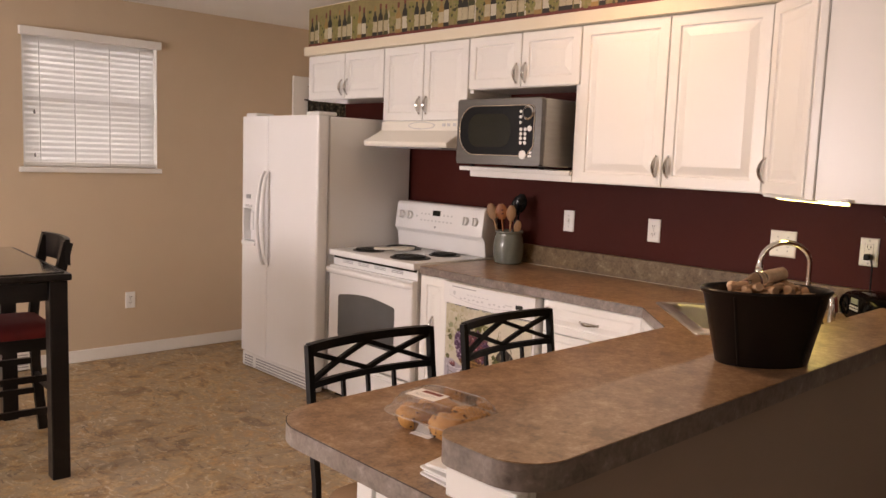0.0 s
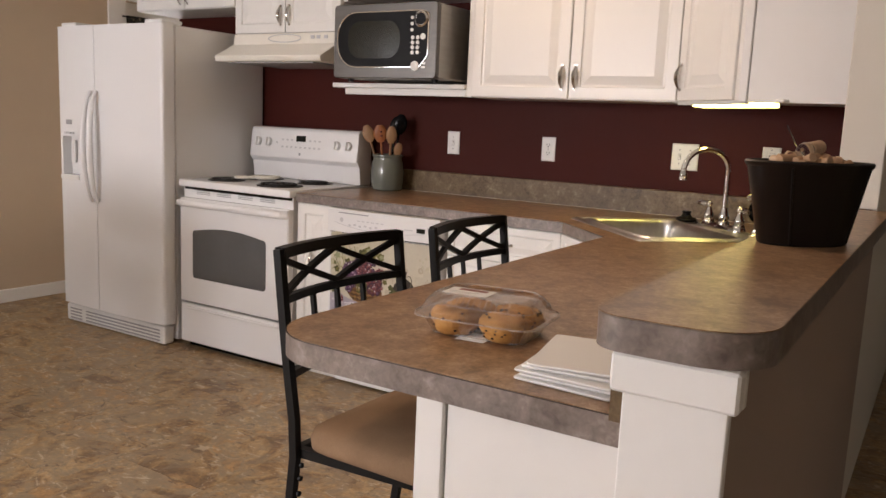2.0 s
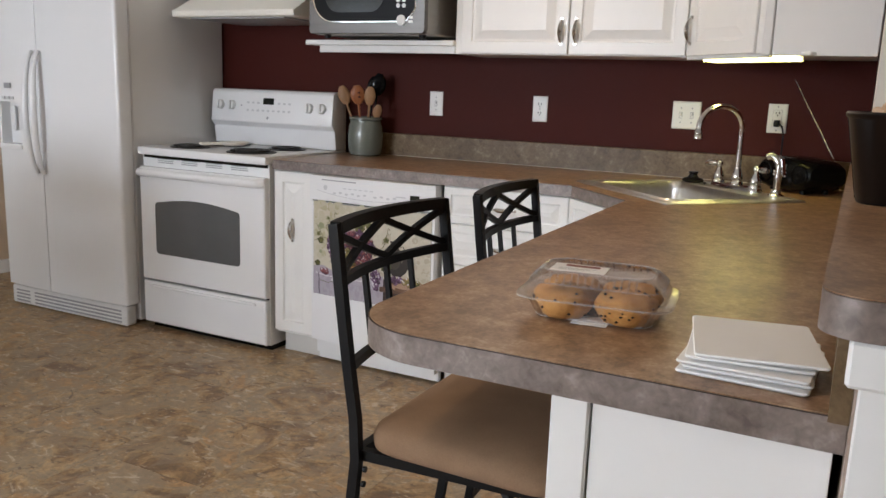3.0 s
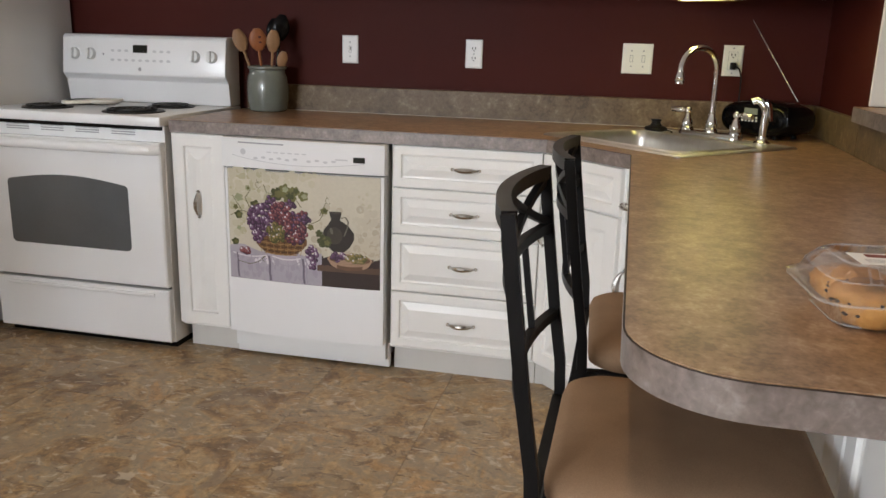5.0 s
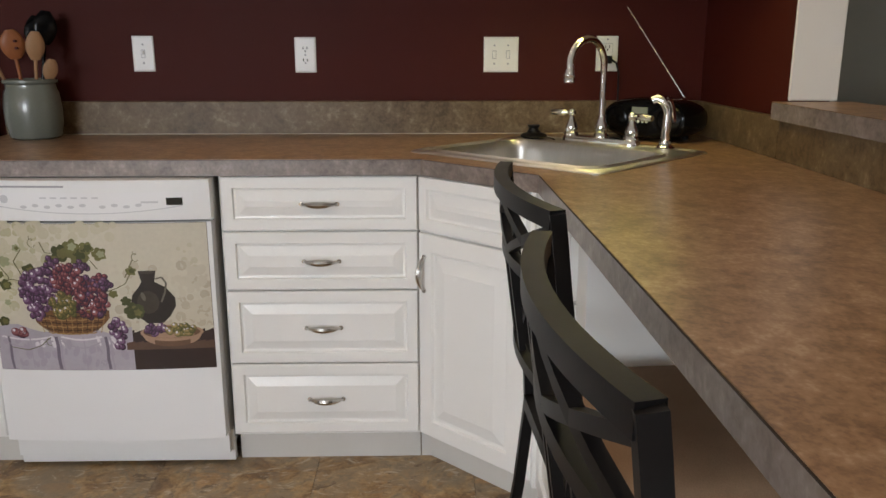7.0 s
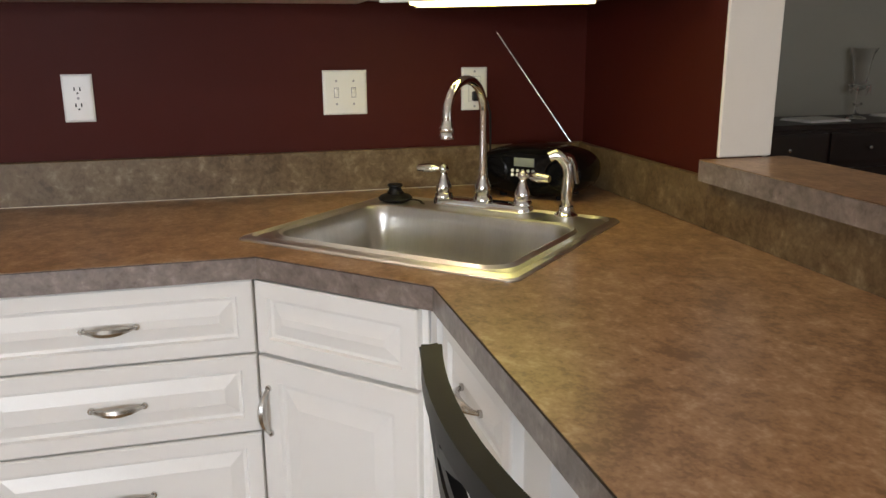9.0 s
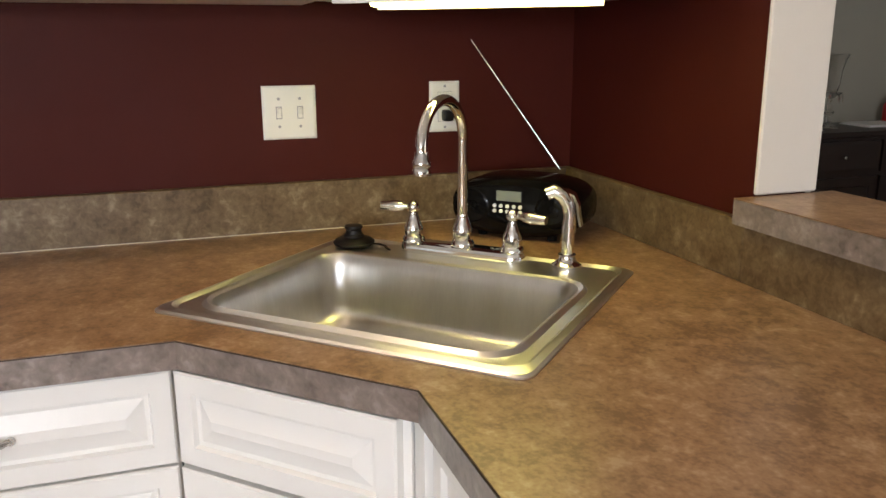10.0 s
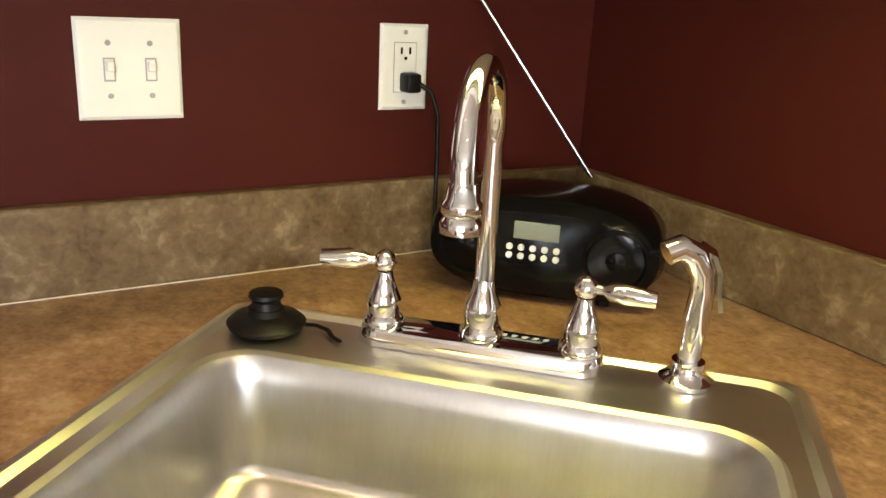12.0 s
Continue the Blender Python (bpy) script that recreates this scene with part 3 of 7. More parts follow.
# diagonal corner wall cabinet
dc = thing("corner_cabinet", (3.45, 2.25, 1.403), "white diagonal corner wall cabinet with one narrow raised-panel door", "cabinet", "wall cabinets")
part("body", prism(bmesh.new(), [(3.738, 2.63), (3.424, 2.63), (3.14, 2.312), (3.14, 1.984), (3.738, 1.984)], 1.4115, 2.164), M_CAB, dc)
part("bottom_rail", prism(bmesh.new(), [(3.424, 2.63), (3.14, 2.312), (3.155, 2.299), (3.439, 2.617)], 1.392, 1.4113), M_CAB, dc)
m = face((3.424, 2.628, 1.403), (-0.746, 0.666))
front(dc, "door", m, 0.012, 0.003, 0.372, 0.757, DOOR, (0.034, 0.095, True))
part("corner_stile", boxm(0.376, 0.001, 0.001, 0.402, 0.760, 0.012, m, 0.003), M_CAB, dc)
part("end_panel", boxm(3.126, 1.986, 1.398, 3.1395, 2.300, 2.164, bev=0.002), M_CAB, dc)
part("stile", boxm(3.122, 2.303, 1.398, 3.1395, 2.335, 2.164, bev=0.004), M_CAB, dc)

# fluorescent light under the corner cabinet
fl = thing("undercabinet_light", (3.30, 2.40, 1.40), "slim under-cabinet fluorescent light with a yellowish glow", "lamp")
mf = Matrix.Translation((3.31, 2.400, 1.411)) @ Matrix.Rotation(radians(53.5), 4, "Z")
part("housing", boxm(-0.30, -0.035, -0.012, 0.30, 0.035, 0, mf, 0.003), M_TRIM, fl)
# Lip is added behind the diffuser to shield the maroon wall from the tube.
part("lip", boxm(-0.220, -0.031, -0.0285, 0.195, -0.0275, -0.0122, mf), M_TRIM, fl, "white shade lip")
part("diffuser", boxm(-0.215, -0.026, -0.025, 0.190, 0.026, -0.0125, mf, 0.006, 2), M_TUBE, fl, "glowing yellowish plastic diffuser", 40)

# warm downlights in the ceiling
for bx_, by_, _ in DOWNLIGHTS:
    mt = Matrix.Translation((bx_, by_, 2.474))
    dl = thing("ceiling_downlight", (bx_, by_, 2.474), "white recessed ceiling downlight with a warm bulb", "lamp", "ceiling downlights")
    part("trim_ring", lathe(bmesh.new(), [(0.048, 0.0), (0.050, -0.004), (0.072, -0.006), (0.078, -0.002), (0.078, 0.0155), (0.048, 0.0155)], 32, mt), M_TRIM, dl, smooth=40)
    part("bulb_face", lathe(bmesh.new(), [(0.047, 0.006), (0.040, 0.003), (0.0, 0.002)], 28, mt), M_BULB, dl, "glowing warm bulb face", 40)

# ---- base cabinets ----
FX = 3.107


def base_body(cab, y0, y1):
    part("body", boxm(FX, y0 + 0.001, 0.106, 3.738, y1 - 0.001, 0.868), M_CAB, cab)
    part("toe_kick", boxm(3.165, y0 + 0.001, 0.0, 3.185, y1 - 0.001, 0.105), M_SHADOW, cab)


cab = thing("drawer_cabinet", (3.4, 3.217, 0), "white base cabinet with four raised-panel drawers", "cabinet", "base cabinets")
base_body(cab, 2.947, 3.488)
m = face((FX, 3.488, 0), (-1, 0))
for a, b in ((0.718, 0.866), (0.550, 0.7135), (0.334, 0.5455), (0.118, 0.3295)):
    front(cab, "drawer", m, 0.008, a, 0.536, b, DRAWER, (0.272, (a + b) / 2, False))

cab = thing("narrow_cabinet", (3.4, 4.23, 0), "narrow white base cabinet with one raised-panel door", "cabinet", "base cabinets")
base_body(cab, 4.128, 4.345)
m = face((FX, 4.352, 0), (-1, 0))
front(cab, "door", m, 0.006, 0.118, 0.219, 0.866, DOOR, (0.110, 0.60, True))

cab = thing("sink_cabinet", (3.2, 2.55, 0), "white diagonal sink cabinet with a false drawer and a door", "cabinet", "base cabinets")
part("body", prism(bmesh.new(), [(3.738, 2.945), (3.107, 2.945), (2.829, 2.667), (2.829, 2.0), (3.738, 2.0)], 0.106, 0.70), M_CAB, cab)
part("rail", prism(bmesh.new(), [(3.107, 2.945), (2.829, 2.667), (2.845, 2.651), (3.123, 2.929)], 0.7005, 0.868), M_CAB, cab)
part("toe_kick", prism(bmesh.new(), [(3.165, 2.945), (3.165, 2.915), (2.862, 2.612), (2.88, 2.594), (3.185, 2.90), (3.185, 2.945)], 0, 0.105), M_SHADOW, cab)
part("corner_stile", boxm(2.790, 2.6355, 0.106, 2.832, 2.662, 0.868), M_CAB, cab)
part("side_board", boxm(2.8295, 2.0, 0.7005, 2.845, 2.635, 0.868), M_CAB, cab)
m = face((3.107, 2.945, 0), (-1, 1))
front(cab, "drawer", m, 0.012, 0.72, 0.381, 0.866, DRAWER)
front(cab, "door", m, 0.012, 0.118, 0.381, 0.712, DOOR, (0.036, 0.60, True))

cab = thing("peninsula_drawer_cabinet", (2.6, 2.3, 0), "white base cabinet with a drawer and a door facing the kitchen", "cabinet", "base cabinets")
part("body", boxm(2.352, 2.0, 0.106, 2.7895, 2.635, 0.868), M_CAB, cab)
part("toe_kick", boxm(2.352, 2.54, 0, 2.828, 2.56, 0.105), M_SHADOW, cab)
m = face((2.828, 2.635, 0), (0, 1))
front(cab, "drawer", m, 0.045, 0.72, 0.385, 0.866, DRAWER, (0.215, 0.793, False))
front(cab, "door", m, 0.045, 0.118, 0.385, 0.712, DOOR, (0.355, 0.60, True))

cab = thing("peninsula_cabinet", (1.8, 2.15, 0), "shallow white base cabinet with a plain end panel under the bar", "cabinet", "base cabinets")
part("body", boxm(1.16, 2.0, 0.0, 2.350, 2.306, 0.868), M_CAB, cab)
part("end_panel", boxm(1.146, 1.992, 0.0, 1.1595, 2.272, 0.868, bev=0.001), M_CAB, cab)
part("corner_post", boxm(1.140, 2.275, 0.0, 1.1595, 2.327, 0.868, bev=0.003), M_CAB, cab)
m = face((2.350, 2.306, 0), (0, 1))
for k in range(3):
    u = 0.02 + k * 0.385
    front(cab, "door", m, u, 0.10, u + 0.375, 0.862, DOOR, ((u + 0.345) if k % 2 == 0 else (u + 0.03), 0.62, True))

# ---- worktop, backsplash, bar ----
SC = Vector((3.198, 2.557))
SU, SV = Vector((-0.7071, -0.7071)), Vector((0.7071, -0.7071))


def sp(u, v):
    p = SC + SU * u + SV * v
    return (p.x, p.y)


edge = rounded([(3.738, 4.345), (3.738, 1.982), (1.128, 1.982), (1.128, 2.658), (2.803, 2.664), (3.080, 2.941), (3.080, 4.345)], [0, 0, 0, 0.13, 0, 0, 0], 12)
hole = [sp(u, v) for u, v in ((-0.29, -0.255), (0.29, -0.255), (0.29, 0.255), (-0.29, 0.255))]
wt_ob = thing("worktop", (3.2, 2.5, 0.869), "brown stone-look laminate worktop with a rounded peninsula end", "worktop")
part("top", slab(bmesh.new(), edge, 0.9126, 0.914, [hole]), M_COUNTER, wt_ob)
bm = bmesh.new()
prism(bm, rounded([(1.126, 1.982), (1.126, 2.660), (2.802, 2.666), (3.078, 2.942), (3.078, 4.346), (3.098, 4.346), (3.098, 2.934), (2.811, 2.646), (1.146, 2.640), (1.146, 1.982)],
                  [0, 0.132, 0, 0, 0, 0, 0, 0, 0.112, 0], 12), 0.870, 0.9116)
part("edge", bm, M_EDGE, wt_ob, "grey-brown laminate edge band", 30)
part("seam", prism(bmesh.new(), rounded([(1.1255, 1.982), (1.1255, 2.6605), (2.8018, 2.6665), (3.0775, 2.9422), (3.0775, 4.3462), (3.09, 4.3462), (3.09, 2.938), (2.808, 2.654), (1.138, 2.648), (1.138, 1.982)],
                                       [0, 0.1325, 0, 0, 0, 0, 0, 0, 0.12, 0], 12), 0.9116, 0.9126), M_CHIP, wt_ob, "thin dark laminate seam", 30)

bs = thing("backsplash", (3.73, 3.1, 0.915), "brown stone-look laminate backsplash strip", "backsplash")
# The strips use the shaded copy of the worktop laminate.
part("back_strip", boxm(3.718, 1.983, 0.9145, 3.739, 4.345, 1.024, bev=0.002), M_SPLASH_SHADED, bs)
part("end_strip", boxm(3.05, 1.9815, 0.9145, 3.7185, 2.0025, 1.0235, bev=0.002), M_SPLASH_SHADED, bs)
part("bar_strip", boxm(1.10, 1.9815, 0.9145, 3.0495, 2.0025, 1.018), M_SPLASH_SHADED, bs)
part("caulk", boxm(3.7165, 2.0025, 0.9142, 3.718, 4.34, 0.9156), M_CREAM, bs)

structure("knee_wall", boxm(1.09, 1.853, 0, 3.0615, 1.981, 1.0185), M_BROWN, "brown painted knee wall under the bar", "wall")
kp = thing("knee_wall_end", (1.075, 1.92, 0), "white painted end board of the knee wall", "panel")
part("board", boxm(1.072, 1.850, 0, 1.0895, 1.978, 0.967, bev=0.002), M_TRIM, kp)
part("cap", boxm(1.060, 1.838, 0.968, 1.0895, 1.992, 1.0185, bev=0.004), M_TRIM, kp)
part("cap_return", boxm(1.090, 1.838, 0.968, 1.105, 1.8525, 1.0185, bev=0.002), M_TRIM, kp)

bt = thing("bar_top", (2.05, 1.92, 1.019), "brown stone-look laminate raised bar top with rounded end", "bar counter")
bo = rounded([(3.056, 1.813), (3.056, 2.024), (1.056, 2.024), (1.056, 1.813)], [0, 0, 0.045, 0.085], 8)
bi = rounded([(3.054, 1.816), (3.054, 2.021), (1.059, 2.021), (1.059, 1.816)], [0, 0, 0.042, 0.082], 8)
part("top", prism(bmesh.new(), bo, 1.0626, 1.064), M_COUNTER, bt)
part("edge", prism(bmesh.new(), bo, 1.0192, 1.0616), M_EDGE, bt, "grey-brown laminate edge band", 30)
part("seam", prism(bmesh.new(), bi, 1.0616, 1.0626), M_CHIP, bt, "thin dark laminate seam", 30)

# ---- appliances ----
# refrigerator
fr = thing("refrigerator", (3.35, 5.62, 0), "white side-by-side refrigerator with a water dispenser", "refrigerator")
FY0, FY1 = 5.205, 6.118
part("body", boxm(3.075, FY0 + 0.006, 0.02, 3.725, FY1 - 0.006, 1.725, bev=0.006), M_APPL, fr)
part("gasket", boxm(3.062, FY0 + 0.02, 0.12, 3.0745, FY1 - 0.02, 1.715), M_GREY, fr)
SPLIT = 5.757


def fridge_door(y0, y1):
    """One door of a pair whose front bows gently over both."""
    def front_x(y):
        q = (2 * y - FY0 - FY1) / (FY1 - FY0)
        return 2.969 + 0.016 * q * q
    ra, rb = (0.005 if abs(y - SPLIT) < 0.01 else 0.018 for y in (y0, y1))
    mid = [y1 + (y0 - y1) * k / 6 for k in range(1, 6)]
    pts = rounded([(3.061, y1), (front_x(y1), y1)] + [(front_x(y), y) for y in mid] + [(front_x(y0), y0), (3.061, y0)], [0, rb] + [0] * 5 + [ra, 0], 5)
    return prism(bmesh.new(), pts, 0.118, 1.728)


part("door", fridge_door(FY0, SPLIT - 0.002), M_APPL, fr, "white refrigerator door", 35)
bm = fridge_door(SPLIT + 0.002, FY1)
RA, RB, RZ0, RZ1, RX = FY1 - 0.200, FY1 - 0.034, 0.888, 1.108, 3.040
for co, no in (((0, RA, 0), (0, 1, 0)), ((0, RB, 0), (0, 1, 0)), ((0, 0, RZ0), (0, 0, 1)), ((0, 0, RZ1), (0, 0, 1))):
    bmesh.ops.bisect_plane(bm, geom=bm.verts[:] + bm.edges[:] + bm.faces[:], plane_co=co, plane_no=no)
gone = [f for f in bm.faces if RA < f.calc_center_median().y < RB and RZ0 < f.calc_center_median().z < RZ1 and f.calc_center_median().x < 3.03]
bmesh.ops.delete(bm, geom=gone, context="FACES")
rim = [e for e in bm.edges if e.is_boundary]
back = bmesh.ops.extrude_edge_only(bm, edges=rim)["geom"]
moved = [g for g in back if isinstance(g, bmesh.types.BMVert)]
for v in moved:
    v.co.x = RX
bmesh.ops.contextual_create(bm, geom=[g for g in back if isinstance(g, bmesh.types.BMEdge)])
fd = part("door", bm, M_APPL, fr, "white freezer door with a recessed ice and water dispenser", 35)
m = face((2.972, FY1, 0), (-1, 0))
part("drip_tray", boxm(0.030, 0.862, -0.060, 0.204, 0.887, 0.006, m, 0.004, 2), M_APPL2, fd, "white dispenser ledge")
for k in range(2):
    part("paddle", boxm(0.062 + k * 0.062, 0.955, -0.060, 0.098 + k * 0.062, 1.085, -0.044, m, 0.004), M_APPL2, fd)
for k in range(3):
    part("dispenser_button", boxm(0.070 + k * 0.034, 1.122, -0.002, 0.092 + k * 0.034, 1.136, 0.0045, m, 0.001), M_PALEGREY, fd)
part("control_pad", boxm(0.092, 1.178, -0.002, 0.142, 1.205, 0.0042, m, 0.001), M_GREY, fd)
for u in (0.336, 0.386):
    bm = bmesh.new()
    pts = []
    for k in range(17):
        s = k / 16
        pts.append((u + (0.006 if u > 0.36 else -0.006) * math.sin(math.pi * s), 0.75 + 0.62 * s, 0.012 + 0.050 * math.sin(math.pi * s) ** 0.6))
    tube(bm, pts, [0.010 + 0.007 * math.sin(math.pi * k / 16) for k in range(17)], 10, m)
    part("handle", bm, M_APPL, fr, "white curved door handle", 40)
gr = part("grille", boxm(2.992, FY0 + 0.012, 0.004, 3.06, FY1 - 0.012, 0.108, bev=0.012, seg=2), M_APPL2, fr, "white toe grille with slots")
for k in range(4):
    part("slot", boxm(2.9905, FY0 + 0.05, 0.020 + k * 0.019, 2.993, FY1 - 0.2, 0.029 + k * 0.019), M_GREY, gr)
    part("slot", boxm(2.9905, FY1 - 0.16, 0.020 + k * 0.019, 2.993, FY1 - 0.05, 0.029 + k * 0.019), M_GREY, gr)
for y in (FY0 + 0.02, FY1 - 0.16):
    part("hinge_cover", boxm(3.0, y, 1.7285, 3.14, y + 0.14, 1.752, bev=0.01, seg=2), M_APPL2, fr)

# range
RY0, RY1 = 4.370, 5.158
rg = thing("electric_range", (3.4, 4.75, 0), "white freestanding electric coil range with a dark oven window", "range")
part("body", boxm(3.085, RY0, 0.03, 3.70, RY1, 0.885), M_APPL, rg)
part("plinth", boxm(3.11, RY0 + 0.01, 0.0, 3.69, RY1 - 0.01, 0.0295), M_BLACK, rg)
part("cooktop", boxm(3.05, RY0 - 0.004, 0.886, 3.70, RY1 + 0.004, 0.924, bev=0.008, seg=2), M_APPL, rg, smooth=40)
m = face((3.085, RY1, 0), (-1, 0))
RW = RY1 - RY0
od = part("oven_door", rings_panel(bmesh.new(), RW - 0.006, 0.565, [(0, 0), (0, 0.028), (0.006, 0.034), (0.03, 0.036)], m @ Matrix.Translation((0.003, 0.262, 0))), M_APPL, rg, smooth=40)
wpts = []
for k in range(13):
    s = k / 12
    wpts.append((0.108 + (RW - 0.255) * s, 0.655 + 0.028 * math.sin(math.pi * s)))
wo = [(0.108, 0.40), (RW - 0.147, 0.40)] + list(reversed(wpts))
part("window", prism(bmesh.new(), rounded(wo, [0.018, 0.018, 0.018] + [0] * 11 + [0.018], 3), 0.0362, 0.0385, m), M_OVENGLASS, od, "dark grey arched oven window")
bm = bmesh.new()
tube(bm, [(0.01, 0.800, 0.035), (0.03, 0.802, 0.062), (0.08, 0.803, 0.068), (RW / 2, 0.803, 0.070), (RW - 0.08, 0.803, 0.068), (RW - 0.03, 0.802, 0.062), (RW - 0.01, 0.800, 0.035)], 0.019, 10, m, flat=0.75)
part("handle", bm, M_APPL, od, "white oven door handle", 40)
for g in range(4):
    for k in range(3):
        part("vent_slot", boxm(0.10 + g * 0.155, 0.848 + k * 0.009, 0.0, 0.20 + g * 0.155, 0.852 + k * 0.009, 0.003, m), M_GREY, rg)
part("storage_drawer", rings_panel(bmesh.new(), RW - 0.006, 0.215, [(0, 0), (0, 0.026), (0.006, 0.032), (0.02, 0.033)], m @ Matrix.Translation((0.003, 0.036, 0))), M_APPL, rg, smooth=40)
# Black strips on the white body paint the shade of the two gaps.
part("vent_gap", boxm(3.0825, RY0 + 0.008, 0.870, 3.0848, RY1 - 0.008, 0.8855), M_BLACK, rg, "dark gap under the cooktop")
part("drawer_gap", boxm(3.0825, RY0 + 0.006, 0.2518, 3.0848, RY1 - 0.006, 0.2612), M_BLACK, rg, "dark gap above the drawer")
part("drawer_lip", boxm(0.06, 0.222, 0.030, RW - 0.06, 0.236, 0.040, m, 0.003), M_APPL, rg)
# backguard
bm = bmesh.new()
prof = [(3.60, 0.9245), (3.60, 1.02), (3.565, 1.045), (3.585, 1.20), (3.60, 1.214), (3.66, 1.216), (3.70, 1.20), (3.70, 0.9245)]
a = [bm.verts.new((x, RY0 - 0.002, z)) for x, z in prof]
b = [bm.verts.new((x, RY1 + 0.002, z)) for x, z in prof]
for k in range(len(prof)):
    bm.faces.new((a[k], a[(k + 1) % len(prof)], b[(k + 1) % len(prof)], b[k]))
bm.faces.new(a)
bm.faces.new(b)
bmesh.ops.bevel(bm, geom=list(bm.edges), offset=0.006, segments=2, profile=0.5, affect="EDGES")
bg = part("backguard", bm, M_APPL, rg, "white control panel with knobs", 40)
tilt = math.atan2(0.02, 0.155)
mb = face((3.567, RY1, 1.045), (-1, 0)) @ Matrix.Rotation(-tilt, 4, "X")
for u in (0.062, 0.142, RW - 0.142, RW - 0.062):
    k = part("knob", lathe(bmesh.new(), [(0.026, 0.001), (0.026, 0.012), (0.022, 0.02), (0.0, 0.021)], 20, mb @ Matrix.Translation((u, 0.085, 0))), M_APPL2, bg, "white control knob", 40)
    part("grip", boxm(u - 0.006, 0.062, 0.018, u + 0.006, 0.108, 0.031, mb, 0.003), M_APPL2, k)
    part("knob_ring", lathe(bmesh.new(), [(0.031, 0.0), (0.031, 0.0014), (0.0, 0.0015)], 20, mb @ Matrix.Translation((u, 0.085, 0))), M_PALEGREY, bg)
part("display", boxm(RW / 2 - 0.045, 0.095, 0, RW / 2 + 0.025, 0.128, 0.0025, mb), M_LED, bg, "black clock display")
for r in range(2):
    for c in range(9):
        if r == 1 and 3 <= c <= 5:
            continue
        part("key", disc(bmesh.new(), RW / 2 - 0.145 + c * 0.034, 0.062 + r * 0.04, 0.010, 0.0022, mb, 10, 0.6), M_PALEGREY, bg)
part("badge", disc(bmesh.new(), RW / 2 - 0.01, 0.025, 0.008, 0.0022, mb, 14), M_GREY, bg, "small round grey badge")
part("indicator", disc(bmesh.new(), RW / 2 - 0.19, 0.085, 0.005, 0.0022, mb, 10), M_GREY, bg)
for x, y, r in ((3.20, RY0 + 0.20, 0.10), (3.20, RY1 - 0.20, 0.078), (3.47, RY0 + 0.20, 0.078), (3.47, RY1 - 0.20, 0.10)):
    mt = Matrix.Translation((x, y, 0.9245))
    pan = part("drip_pan", lathe(bmesh.new(), [(r + 0.018, 0.0), (r + 0.016, 0.004), (r + 0.004, 0.003), (0.0, 0.001)], 32, mt), M_COIL, rg, "black drip pan", 40)
    bm = bmesh.new()
    pts = []
    for k in range(110):
        a = k * 0.2
        pts.append((x + (0.018 + (r - 0.02) * k / 109) * math.cos(a), y + (0.018 + (r - 0.02) * k / 109) * math.sin(a), 0.934))
    tube(bm, pts, 0.0048, 6)
    part("coil", bm, M_COIL, pan, "black burner coil", 60)

# range hood
hd = thing("range_hood", (3.5, 4.74, 1.555), "almond range hood with a sloped front", "range hood")
bm = bmesh.new()
hp = [(3.738, 1.556), (3.262, 1.556), (3.255, 1.585), (3.40, 1.655), (3.40, 1.7115), (3.738, 1.7115)]
a = [bm.verts.new((x, 4.367, z)) for x, z in hp]
b = [bm.verts.new((x, 5.114, z)) for x, z in hp]
for k in range(len(hp)):
    bm.faces.new((a[k], a[(k + 1) % len(hp)], b[(k + 1) % len(hp)], b[k]))
bm.faces.new(a)
bm.faces.new(b)
bmesh.ops.bevel(bm, geom=list(bm.edges), offset=0.004, segments=2, profile=0.5, affect="EDGES")
hood = part("shell", bm, M_ALMOND, hd, smooth=40)
mh = face((3.3995, 5.114, 1.655), (-1, 0))
bm = bmesh.new()
pts = [(0.375 + 0.115 * math.cos(k * math.pi / 16), 0.030 + 0.020 * math.sin(k * math.pi / 16), 0.001) for k in range(33)]
tube(bm, pts, 0.0025, 6, mh)
part("oval_trim", bm, M_PALEGREY, hood, "grey oval outline")
for u in (0.56, 0.60, 0.65):
    part("switch", boxm(u, 0.025, 0, u + 0.022, 0.042, 0.004, mh), M_PALEGREY, hood)
part("filter", boxm(3.30, 4.45, 1.549, 3.70, 5.03, 1.5555), M_GREY, hd, "grey grease filter")

# microwave
MX, MY0, MY1, MZ0, MZ1 = 3.235, 3.672, 4.262, 1.474, 1.812
mw = thing("microwave_oven", (3.45, 3.97, 1.4595), "stainless steel and black countertop microwave on the nook shelf", "microwave")
part("case", boxm(MX + 0.03, MY0 + 0.004, MZ0, 3.70, MY1 - 0.004, MZ1 - 0.004, bev=0.006), M_MWCASE_LIT, mw, "brushed steel case")
bm = bmesh.new()
m = face((MX + 0.03, MY1, MZ0), (-1, 0))
mw_w, mw_h = MY1 - MY0, MZ1 - MZ0
prism(bm, rounded([(0, 0), (mw_w, 0), (mw_w, mw_h), (0, mw_h)], 0.018, 4), 0.0005, 0.03, m)
bmesh.ops.bevel(bm, geom=[e for e in bm.edges], offset=0.003, segments=1, profile=0.5, affect="EDGES")
mf_ob = part("front", bm, M_MWSTEEL, mw, "stainless microwave front", 40)
wp = rounded([(0.025, 0.05), (0.50, 0.05), (0.545, 0.10), (0.545, 0.30), (0.025, 0.30)], [0.11, 0.02, 0.04, 0.03, 0.11], 8)
part("door_glass", prism(bmesh.new(), wp, 0.0302, 0.033, m), M_MWGLASS, mf_ob, "black curved door glass")
bm = bmesh.new()
tube(bm, [(x, y, 0.033) for x, y in wp + wp[:1]], 0.0028, 6, m)
